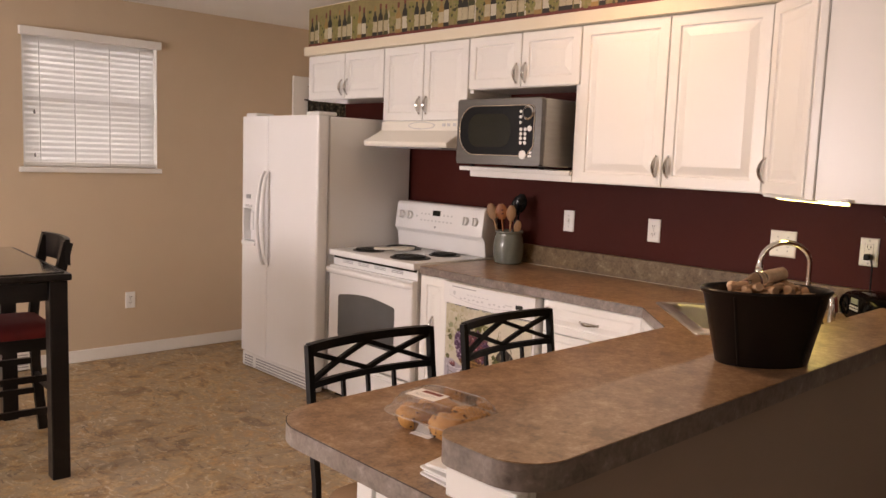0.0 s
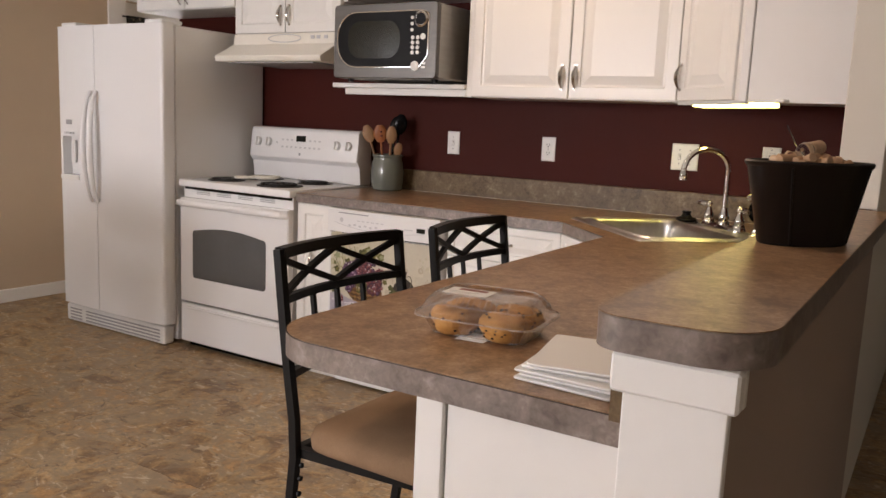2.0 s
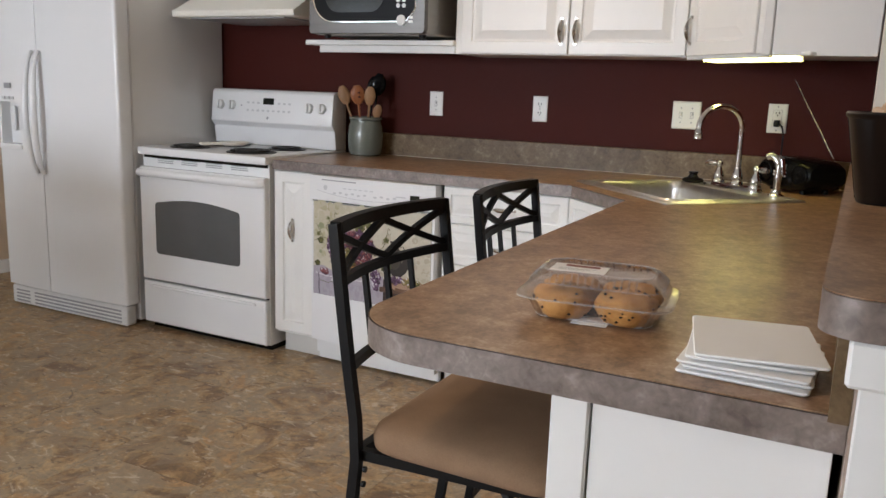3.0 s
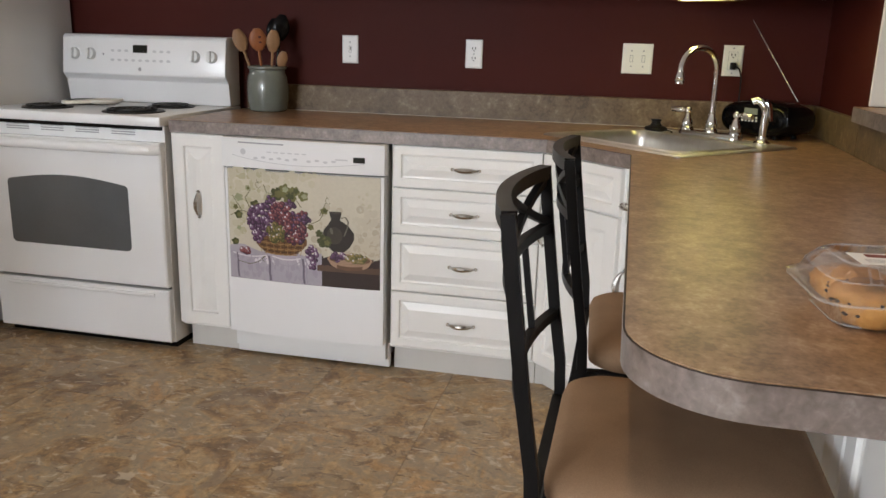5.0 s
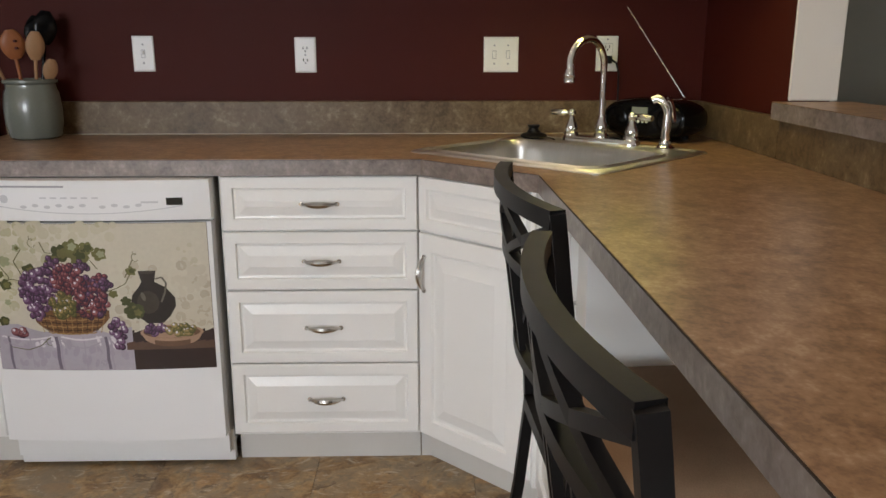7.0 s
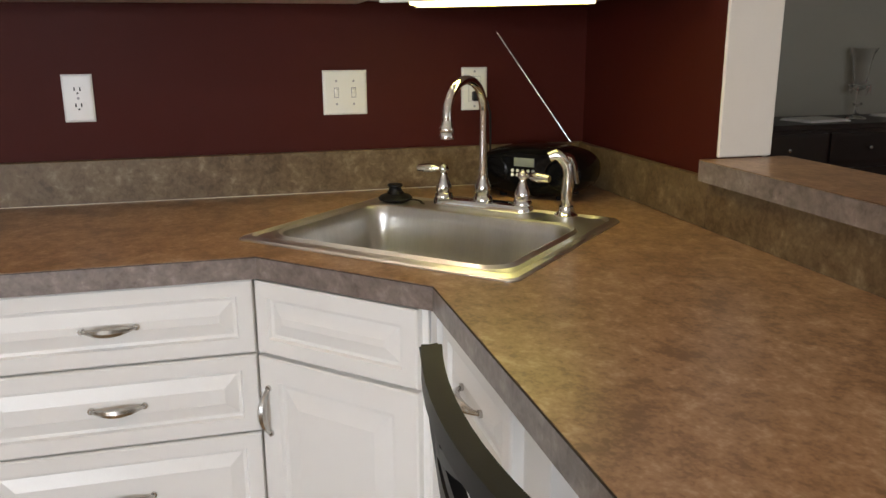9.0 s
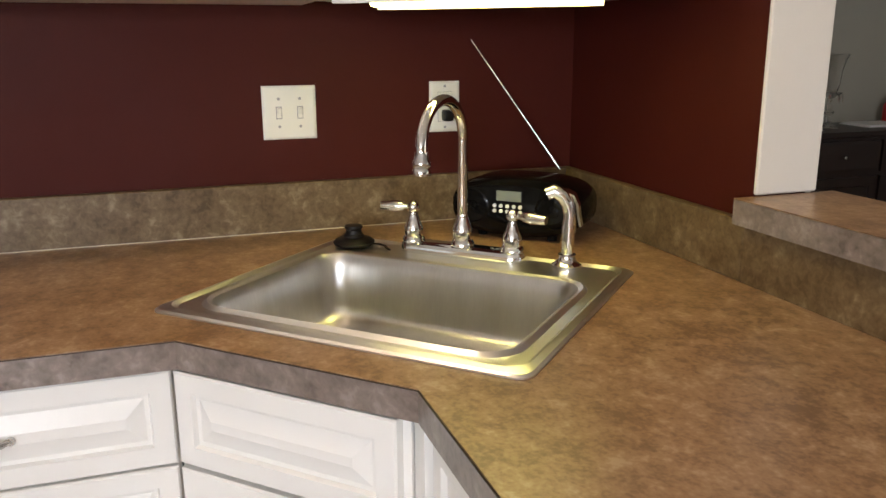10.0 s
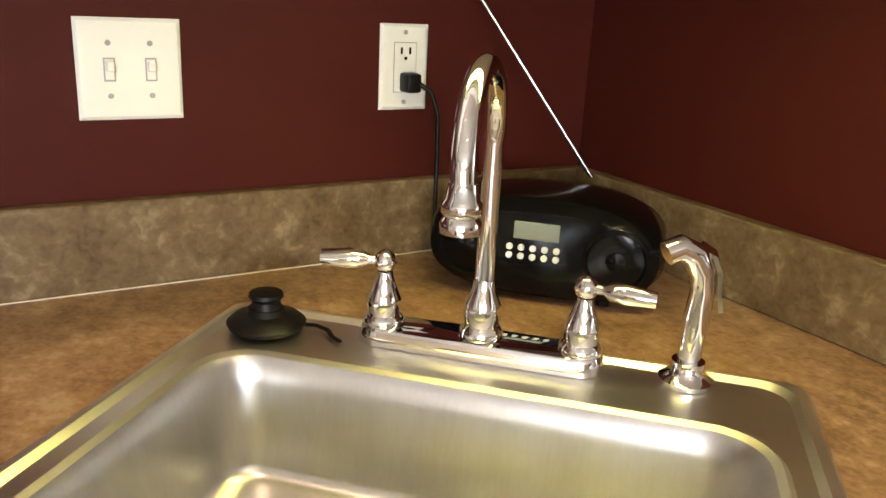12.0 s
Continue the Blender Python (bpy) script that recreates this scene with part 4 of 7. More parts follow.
part("door_trim", bm, M_CHROME, mf_ob, "thin silver trim line")
bm = prism(bmesh.new(), rounded([(0.09, 0.09), (0.39, 0.09), (0.39, 0.26), (0.09, 0.26)], 0.07, 8), 0.0331, 0.0336, m)
part("window_mesh", bm, M_LED, mf_ob, "perforated dark door window")
dial = part("dial", lathe(bmesh.new(), [(0.036, 0.0), (0.036, 0.010), (0.030, 0.014), (0.028, 0.010), (0.0, 0.010)], 28, m @ Matrix.Translation((0.508, 0.262, 0.031))), M_CHROME, mf_ob, "silver ring dial with a black centre", 40)
part("dial_face", lathe(bmesh.new(), [(0.026, 0.0), (0.026, 0.002), (0.0, 0.002)], 24, m @ Matrix.Translation((0.508, 0.262, 0.0415))), M_MWGLASS, dial)
part("start_button", lathe(bmesh.new(), [(0.022, 0.0), (0.022, 0.006), (0.018, 0.008), (0.0, 0.008)], 24, m @ Matrix.Translation((0.478, 0.055, 0.031))), M_PLATE, mf_ob, "round pale button", 40)
KEYPAD = [(0.462 + c * 0.028, 0.115 + r * 0.022, 0.009) for r in range(4) for c in range(2)] + [(0.457, 0.215 + r * 0.027, 0.008) for r in range(3)] + [(0.518, 0.185, 0.014)]
for u, v, r in KEYPAD:
    part("key", lathe(bmesh.new(), [(r, 0.0), (r, 0.003), (0.0, 0.004)], 12, m @ Matrix.Translation((u, v, 0.0332))), M_PLATE, mf_ob, "white round key")
for r in range(2):
    part("key", boxm(0.512, 0.045 + r * 0.017, 0.0305, 0.533, 0.055 + r * 0.017, 0.033, m), M_PLATE, mf_ob)
for y in (MY0 + 0.05, MY1 - 0.05):
    for x in (3.31, 3.66):
        part("foot", lathe(bmesh.new(), [(0.014, 0.0), (0.016, 0.0142), (0, 0.0142)], 12, Matrix.Translation((x, y, 1.4597))), M_RUBBER, mw)

# dishwasher with its printed panel
DY0, DY1 = 3.492, 4.124
dw = thing("dishwasher", (3.4, 3.81, 0), "white dishwasher with a grape still-life magnet panel", "dishwasher")
part("tub", boxm(3.10, DY0 + 0.012, 0.05, 3.70, DY1 - 0.012, 0.862), M_APPL2, dw)
part("toe_panel", boxm(3.128, DY0 + 0.004, 0.012, 3.15, DY1 - 0.004, 0.110, bev=0.002), M_APPL2, dw)
DW = DY1 - DY0


def bowed(u0, u1, bow, depth, n=10):
    """Plan outline, in a face frame, of a panel whose front bows out."""
    pts = [(u0, 0.0)]
    for k in range(n + 1):
        s = k / n
        pts.append((u0 + (u1 - u0) * s, depth + bow * 4 * s * (1 - s)))
    return pts + [(u1, 0.0)]


m = face((3.10, DY1, 0), (-1, 0))
mz = m @ Matrix(((1, 0, 0, 0), (0, 0, 1, 0), (0, 1, 0, 0), (0, 0, 0, 1)))
dd = part("door", prism(bmesh.new(), bowed(0.01, DW - 0.01, 0.016, 0.042), 0.122, 0.752, mz), M_APPL, dw, smooth=30)
dp = part("control_panel", prism(bmesh.new(), bowed(0.006, DW - 0.006, 0.016, 0.052), 0.760, 0.866, mz), M_APPL2, dw, "white curved control panel", 30)


def arc(u, extra, bow=0.016, depth=0.042):
    s = (u - 0.01) / (DW - 0.02)
    return depth + bow * 4 * s * (1 - s) + extra


def wrap(bm, extra, depth=0.042):
    """Lays flat shapes, drawn as (u, v, lift), over the bowed front."""
    for v in bm.verts:
        v.co.z = arc(v.co.x, extra + v.co.z, depth=depth)
    bmesh.ops.transform(bm, matrix=m, verts=bm.verts)
    return bm


def strip(bm, u0, v0, u1, v1, z=0.0, n=10):
    for k in range(n):
        a, b = u0 + (u1 - u0) * k / n, u0 + (u1 - u0) * (k + 1) / n
        loop_face(bm, [(a, v0, z), (b, v0, z), (b, v1, z), (a, v1, z)])
    return bm


I = Matrix.Identity(4)
bm = strip(bmesh.new(), 0.075, 0.848, 0.255, 0.853)
part("latch_slot", wrap(bm, 0.0012, 0.052), M_GREY, dp)
bm = strip(bmesh.new(), 0.28, 0.846, 0.39, 0.855)
part("latch", wrap(bm, 0.002, 0.052), M_APPL, dp)
bm, low_line = bmesh.new(), []
for k in range(18):
    a, b = 0.05 + 0.535 * k / 18, 0.05 + 0.535 * (k + 1) / 18
    va, vb = (0.806 - 0.026 * math.sin(math.pi * q / 18) ** 0.8 for q in (k, k + 1))
    loop_face(bm, [(a, va, 0), (b, vb, 0), (b, 0.834, 0), (a, 0.834, 0)])
    low_line.append((a, va))
part("key_field", wrap(bm, 0.0014, 0.052), M_APPL, dp)
bm = bmesh.new()
for (a, va), (b, vb) in zip(low_line, low_line[1:]):
    loop_face(bm, [(a, va - 0.0024, 0), (b, vb - 0.0024, 0), (b, vb, 0), (a, va, 0)])
part("key_field_edge", wrap(bm, 0.0016, 0.052), M_PALEGREY, dp, "fine grey curved outline")
part("badge", wrap(disc(bmesh.new(), 0.095, 0.818, 0.011, 0, I, 16), 0.002, 0.052), M_PALEGREY, dp, "round grey badge")
for k in range(10):
    part("key", wrap(disc(bmesh.new(), 0.145 + k * 0.031 + (0.02 if k > 5 else 0), 0.797 + 0.004 * (k % 2), 0.009, 0, I, 10, 0.5), 0.002, 0.052), M_PALEGREY, dp)
for k in range(6):
    part("mark", wrap(boxm(0.19 + k * 0.027, 0.819, 0, 0.207 + k * 0.027, 0.823, 0.0003), 0.002, 0.052), M_PALEGREY, dp)
part("mark", wrap(boxm(0.45, 0.806, 0, 0.495, 0.811, 0.0003), 0.002, 0.052), M_PALEGREY, dp)
bm = strip(bmesh.new(), 0.515, 0.800, 0.557, 0.820, 0, 3)
part("display", wrap(bm, 0.002, 0.052), M_LED, dp, "small dark display")

# the printed still life: flat colour shapes on a thin magnet panel
PU0, PV0, PW, PH = 0.022, 0.338, 0.588, 0.412
M_P = {k: mat("print_" + k, c, tuple(v * f for v in c), 0.36, scale=s, fine=90, spread=0.6, spec=0.4) for k, c, f, s in (
    ("ground", (0.62, 0.57, 0.45), 0.74, 3.0), ("olive", (0.47, 0.43, 0.28), 0.75, 5), ("haze", (0.54, 0.495, 0.365), 0.8, 5), ("umber", (0.47, 0.41, 0.31), 0.85, 5), ("tan", (0.545, 0.495, 0.385), 0.85, 5),
    ("cloth", (0.44, 0.40, 0.45), 0.72, 9), ("fold", (0.17, 0.14, 0.18), 0.8, 9), ("shade", (0.37, 0.33, 0.38), 0.85, 9), ("light", (0.66, 0.62, 0.65), 0.9, 9),
    ("table", (0.040, 0.021, 0.015), 0.6, 8), ("edge", (0.12, 0.065, 0.04), 0.6, 12), ("basket", (0.20, 0.095, 0.030), 0.45, 40), ("weave", (0.065, 0.030, 0.011), 0.7, 30), ("cane", (0.36, 0.21, 0.08), 0.7, 30),
    ("dark", (0.035, 0.016, 0.034), 0.7, 30), ("violet", (0.115, 0.045, 0.105), 0.6, 30), ("blue", (0.21, 0.12, 0.21), 0.75, 30), ("red", (0.15, 0.034, 0.045), 0.6, 30), ("rose", (0.30, 0.105, 0.105), 0.75, 30),
    ("green", (0.15, 0.135, 0.035), 0.6, 30), ("leaf", (0.075, 0.080, 0.020), 0.5, 25), ("leaf_mid", (0.16, 0.15, 0.045), 0.6, 25), ("leaf_pale", (0.32, 0.33, 0.19), 0.75, 25), ("jug", (0.026, 0.017, 0.011), 0.55, 15),
    ("jug_mid", (0.055, 0.040, 0.025), 0.6, 15), ("jug_shine", (0.13, 0.115, 0.085), 0.7, 15), ("bowl", (0.40, 0.25, 0.16), 0.7, 20), ("bowl_in", (0.16, 0.085, 0.045), 0.7, 20), ("gold", (0.38, 0.28, 0.11), 0.65, 30), ("vine", (0.13, 0.115, 0.05), 0.8, 20))}
rnd = random.Random(5)
SHAPES = {k: bmesh.new() for k in M_P}


def P(x, y):
    return PU0 + PW * min(max(x, 0.0), 1.0), PV0 + PH * (1 - min(max(y, 0.0), 1.0))


def blob(col, x, y, rx, ry=None, rot=0.0, n=10, z=0.0):
    ry = rx if ry is None else ry
    u, v = P(x, y)
    if u - rx * PW < PU0 or u + rx * PW > PU0 + PW:
        return
    disc(SHAPES[col], u, v, rx * PW, z, I, n, ry / rx, rot)


def poly(col, pts, z):
    loop_face(SHAPES[col], [(*P(x, y), z) for x, y in pts])


def stroke(col, pts, z, w=0.003):
    for (ax, ay), (bx, by) in zip(pts, pts[1:]):
        dx, dy = bx - ax, by - ay
        k = w / math.hypot(dx, dy)
        poly(col, [(ax - dy * k, ay + dx * k), (bx - dy * k, by + dx * k), (bx + dy * k, by - dx * k), (ax + dy * k, ay - dx * k)], z)


def curl(x, y, r, turns, z, col="vine"):
    pts = [(x + r * (1 - 0.7 * k / 14) * math.cos(turns * 6.283 * k / 14), y + r * 1.4 * (1 - 0.7 * k / 14) * math.sin(turns * 6.283 * k / 14) - 0.004 * k) for k in range(15)]
    stroke(col, pts, z, 0.0016)


LEAF_Z = [0.0007]


def leaf_print(x, y, r, col, inner=None):
    """A lobed vine leaf with a lighter or darker heart."""
    r *= 0.82
    LEAF_Z[0] += 0.00001
    turn = rnd.random() * 6.283
    for c, f in ((col, 1.0), (inner, 0.55)):
        if c is None:
            continue
        pts = []
        for k in range(20):
            a = turn + 2 * math.pi * k / 20
            q = r * f * (0.72 + 0.28 * abs(math.cos(2.5 * (a - turn)))) * rnd.uniform(0.88, 1.08)
            pts.append((x + q * math.cos(a) + (r * 0.15 if f < 1 else 0), y + q * 1.30 * math.sin(a)))
        poly(c, pts, LEAF_Z[0] + (0.000005 if f < 1 else 0))


strip(SHAPES["ground"], PU0, PV0, PU0 + PW, PV0 + PH, 0, 14)
# olive cloud towards the top corner, laid on in thinning dabs
for k in range(260):
    x, y = rnd.random() ** 1.6 * 0.75, rnd.random() ** 1.3 * 0.62
    if x * 1.1 + y > 0.72 + rnd.uniform(-0.15, 0.1):
        continue
    blob("olive" if rnd.random() < 0.35 - 0.5 * x else "haze", x, y, rnd.uniform(0.010, 0.030), None, rnd.random() * 3, 9, 0.00005 + k * 0.0000004)
for k in range(9):
    blob("haze", 0.90 + rnd.uniform(-0.05, 0.05), 0.10 + rnd.random() * 0.22, rnd.uniform(0.008, 0.018), None, 0, 8, 0.00008)
for k in range(240):
    x, y = 1 - rnd.random() ** 1.5 * 0.42, 0.70 - rnd.random() ** 1.4 * 0.42
    blob("umber" if rnd.random() < 0.25 else "tan", x, y, rnd.uniform(0.008, 0.026), None, rnd.random() * 3, 9, 0.00009 + k * 0.0000004)
for k in range(10):
    x0 = 0.60 + k * 0.04
    poly("table", [(x0, 1), (x0 + 0.04, 1), (x0 + 0.04, 0.72), (x0, 0.74)], 0.0002)
    poly("edge", [(x0, 0.86), (x0 + 0.04, 0.86), (x0 + 0.04, 0.80), (x0, 0.81)], 0.0004)
top = [0.70, 0.68, 0.68, 0.71, 0.73, 0.73, 0.72, 0.72, 0.73, 0.72, 0.74, 0.71, 0.70]
for k in range(12):
    a, b = k * 0.0525, (k + 1) * 0.0525
    poly("cloth", [(a, 1), (b, 1), (b, top[k + 1]), (a, top[k])], 0.0003)
for k in range(60):
    x, y = rnd.uniform(0.03, 0.60), rnd.uniform(0.78, 0.97)
    c = "light" if y < 0.83 and rnd.random() < 0.7 else "shade" if rnd.random() < 0.55 else "cloth"
    blob(c, x, min(y, 0.955), rnd.uniform(0.006, 0.016), rnd.uniform(0.014, 0.030), rnd.uniform(-0.4, 0.4), 10, 0.00032 + k * 0.0000005)
for x, w in ((0.05, 0.006), (0.275, 0.008), (0.29, 0.004), (0.505, 0.007), (0.525, 0.004), (0.15, 0.003), (0.40, 0.003)):
    stroke("fold" if w > 0.005 else "shade", [(x, 0.765), (x + 0.006, 0.84), (x + 0.004, 0.92), (x + 0.010, 0.995)], 0.0004, w)
for x0, x1 in ((0.02, 0.26), (0.30, 0.49), (0.53, 0.60)):
    n = 6
    stroke("light", [(x0 + (x1 - x0) * k / n, 0.765 + 0.022 * math.sin(math.pi * k / n)) for k in range(n + 1)], 0.00041, 0.006)
    stroke("shade", [(x0 + (x1 - x0) * k / n, 0.795 + 0.05 * math.sin(math.pi * k / n)) for k in range(n + 1)], 0.00042, 0.004)
for k in range(16):
    a = 0.19 + k * 0.0215
    lo = [0.75 - 0.10 * abs((x - 0.355) / 0.17) ** 3 for x in (a, a + 0.0215)]
    poly("basket", [(a, 0.58), (a + 0.0215, 0.58), (a + 0.0215, lo[1]), (a, lo[0])], 0.0005)
for k in range(6):
    y, n = 0.615 + k * 0.024, 14
    hw = 0.165 - k * 0.011
    pts = [(0.357 - hw + 2 * hw * j / n, y + 0.010 * math.sin(math.pi * j / n) + 0.003 * (-1) ** (j + k)) for j in range(n + 1)]
    stroke("cane" if k % 2 else "weave", pts, 0.0006 + k * 0.00001, 0.0042)
for k in range(13):
    x = 0.205 + k * 0.0255
    stroke("weave" if k % 2 else "cane", [(x, 0.62), (x + (0.357 - x) * 0.14, 0.735)], 0.00067, 0.0016)
for pts in (((0.30, 0.36), (0.20, 0.40), (0.10, 0.37), (0.01, 0.42)), ((0.06, 0.45), (0.09, 0.36), (0.05, 0.28), (0.03, 0.24)), ((0.52, 0.46), (0.58, 0.43), (0.62, 0.40), (0.65, 0.32)),
            ((0.36, 0.20), (0.27, 0.19), (0.25, 0.12)), ((0.15, 0.34), (0.12, 0.25), (0.16, 0.17)), ((0.62, 0.36), (0.66, 0.24)), ((0.06, 0.84), (0.14, 0.86), (0.20, 0.83), (0.25, 0.77)), ((0.50, 0.30), (0.47, 0.24))):
    stroke("vine", pts, 0.0006, 0.0026)
curl(0.21, 0.14, 0.018, 1.6, 0.00062)
curl(0.67, 0.24, 0.016, 1.5, 0.00062)
curl(0.24, 0.82, 0.014, 1.3, 0.00062)
for x, y, r, c, q in ((0.34, 0.195, 0.062, "leaf", "leaf_mid"), (0.42, 0.20, 0.070, "leaf_mid", "leaf"), (0.39, 0.15, 0.050, "leaf_mid", "leaf_pale"), (0.46, 0.16, 0.045, "leaf_mid", "leaf"), (0.30, 0.25, 0.045, "leaf_mid", "leaf"), (0.515, 0.20, 0.045, "leaf_mid", "leaf_pale"), (0.19, 0.31, 0.046, "leaf", "leaf_mid"),
                      (0.075, 0.25, 0.040, "leaf_pale", None), (0.14, 0.16, 0.025, "leaf_pale", "leaf_mid"), (0.07, 0.41, 0.038, "leaf", "leaf_mid"), (0.05, 0.34, 0.024, "leaf_mid", None), (0.65, 0.315, 0.032, "leaf_mid", "leaf"),
                      (0.645, 0.585, 0.062, "leaf", "leaf_mid"), (0.615, 0.52, 0.034, "leaf", None), (0.04, 0.66, 0.036, "leaf", "leaf_mid"), (0.56, 0.47, 0.028, "leaf_mid", None), (0.30, 0.61, 0.026, "leaf_mid", "leaf"), (0.07, 0.53, 0.022, "leaf_pale", None)):
    leaf_print(x, y, r, c, q)
TIP = {"violet": "blue", "blue": "light", "red": "rose", "rose": "light", "green": "gold", "gold": "light"}
DEEP = {"violet": "dark", "blue": "violet", "red": "dark", "rose": "red", "green": "leaf", "gold": "green"}
GRAPE_Z = [0.0010]


def cluster(cx, cy, rx, ry, n, cols, r):
    """A bunch of grapes: each a dark disc, a lit disc and a small gleam."""
    for k in range(n):
        a, q = rnd.random() * 6.283, math.sqrt(rnd.random())
        x, y = cx + rx * q * math.cos(a), cy + ry * q * math.sin(a)
        rr, c = r * rnd.uniform(0.85, 1.12), rnd.choice(cols)
        z = GRAPE_Z[0]
        GRAPE_Z[0] += 0.0000018
        blob(DEEP[c], x, y, rr, z=z, n=12)
        blob(c, x - rr * 0.12, y - rr * 0.25, rr * 0.80, n=11, z=z + 0.0000005)
        blob(TIP[c], x - rr * 0.28, y - rr * 0.55, rr * 0.36, n=8, z=z + 0.000001)


cluster(0.24, 0.44, 0.105, 0.14, 150, ["violet", "blue", "violet"], 0.0165)
cluster(0.30, 0.265, 0.032, 0.045, 14, ["violet"], 0.0155)
cluster(0.43, 0.275, 0.032, 0.040, 13, ["violet"], 0.0155)
cluster(0.485, 0.40, 0.070, 0.065, 45, ["violet", "violet", "red"], 0.0160)
cluster(0.36, 0.38, 0.065, 0.11, 70, ["red", "rose", "red"], 0.0165)
cluster(0.46, 0.53, 0.080, 0.10, 75, ["red", "red", "rose", "violet"], 0.0160)
cluster(0.33, 0.55, 0.062, 0.085, 50, ["green", "gold", "green"], 0.0150)
cluster(0.20, 0.59, 0.035, 0.05, 18, ["violet", "blue"], 0.0155)
cluster(0.565, 0.74, 0.038, 0.105, 24, ["violet", "blue"], 0.0165)
cluster(0.115, 0.735, 0.035, 0.016, 6, ["red", "rose"], 0.0185)
JUG = ((0.705, 0.675), (0.66, 0.62), (0.637, 0.545), (0.645, 0.48), (0.675, 0.43), (0.692, 0.39), (0.680, 0.315), (0.76, 0.315), (0.75, 0.39), (0.80, 0.43), (0.838, 0.50), (0.838, 0.56), (0.81, 0.63), (0.775, 0.675))
poly("jug", JUG, 0.00075)
blob("jug_mid", 0.715, 0.53, 0.050, 0.055, n=18, z=0.00077)
blob("jug_mid", 0.722, 0.325, 0.034, 0.008, n=14, z=0.00077)
blob("jug_shine", 0.695, 0.49, 0.010, 0.022, 0.3, n=10, z=0.00079)
stroke("jug_shine", [(0.755, 0.37), (0.785, 0.36), (0.802, 0.40), (0.795, 0.46), (0.775, 0.53)], 0.0008, 0.0045)
leaf_print(0.66, 0.60, 0.045, "leaf", "leaf_mid")
for k in range(14):
    a, b = -1 + k / 7, -1 + (k + 1) / 7
    da, db = (0.100 * math.sqrt(max(0.0, 1 - q * q)) for q in (a, b))
    edge_pts = [(0.81 + 0.142 * a, 0.742), (0.81 + 0.142 * b, 0.742), (0.81 + 0.142 * b, 0.742 + db), (0.81 + 0.142 * a, 0.742 + da)]
    poly("bowl", [p for i, p in enumerate(edge_pts) if not (i == 3 and da == 0) and not (i == 2 and db == 0)], 0.00083)
    if 2 < k < 11:
        poly("bowl_in", [(0.81 + 0.142 * a, 0.742 + da * 0.62), (0.81 + 0.142 * b, 0.742 + db * 0.62), (0.81 + 0.142 * b, 0.742 + db), (0.81 + 0.142 * a, 0.742 + da)], 0.00084)
blob("bowl", 0.81, 0.742, 0.144, 0.038, n=30, z=0.00086)
blob("bowl_in", 0.81, 0.740, 0.130, 0.030, n=30, z=0.00088)
cluster(0.745, 0.722, 0.050, 0.034, 22, ["violet", "violet", "blue"], 0.0150)
cluster(0.855, 0.722, 0.062, 0.032, 30, ["gold", "gold", "green"], 0.0150)
panel = part("picture_panel", wrap(strip(bmesh.new(), PU0 - 0.001, PV0 - 0.001, PU0 + PW + 0.001, PV0 + PH + 0.001, 0, 14), 0.001), M_P["table"], dd, "printed still life of grapes, basket and jug")
for k, bm in SHAPES.items():
    if bm.verts:
        part("print_" + k, wrap(bm, 0.0014), M_P[k], panel, kind="stuff")

# ---- sink and taps ----
S = Matrix(((SU.x, SV.x, 0, SC.x), (SU.y, SV.y, 0, SC.y), (0, 0, 1, 0.914), (0, 0, 0, 1)))


def rrect(u0, v0, u1, v1, r, z, n=7):
    pts = []
    for cx, cy, a0 in ((u1 - r, v1 - r, 0), (u0 + r, v1 - r, 90), (u0 + r, v0 + r, 180), (u1 - r, v0 + r, 270)):
        for k in range(n + 1):
            a = radians(a0 + 90 * k / n)
            pts.append((cx + r * math.cos(a), cy + r * math.sin(a), z))
    return pts


def skin(bm, loops, m=None, cap_last=True, cap_first=False):
    rows = [[bm.verts.new(p) for p in lp] for lp in loops]
    n = len(rows[0])
    for a, b in zip(rows, rows[1:]):
        for k in range(n):
            bm.faces.new((a[k], a[(k + 1) % n], b[(k + 1) % n], b[k]))
    if cap_last:
        bm.faces.new(rows[-1])
    if cap_first:
        bm.faces.new(rows[0])
    if m is not None:
        bmesh.ops.transform(bm, matrix=m, verts=[v for r in rows for v in r])
    return bm


sk = thing("sink", (0, 0, 0), "stainless steel single-bowl corner sink set in the worktop", "sink", m=S)
A, B = 0.3175, 0.2795
ZB = -0.118
deck = [rrect(-A, -B, A, B, 0.022, 0.0005), rrect(-A, -B, A, B, 0.022, 0.003), rrect(-A + 0.004, -B + 0.004, A - 0.004, B - 0.004, 0.022, 0.0062),
        rrect(-A + 0.015, -B + 0.015, A - 0.015, B - 0.015, 0.034, 0.0092), rrect(-A + 0.022, -B + 0.022, A - 0.022, B - 0.022, 0.034, 0.0040),
        rrect(-0.278, -0.240, 0.278, 0.158, 0.060, 0.0036), rrect(-0.271, -0.233, 0.271, 0.151, 0.056, 0.0100), rrect(-0.264, -0.226, 0.264, 0.144, 0.052, 0.0070)]
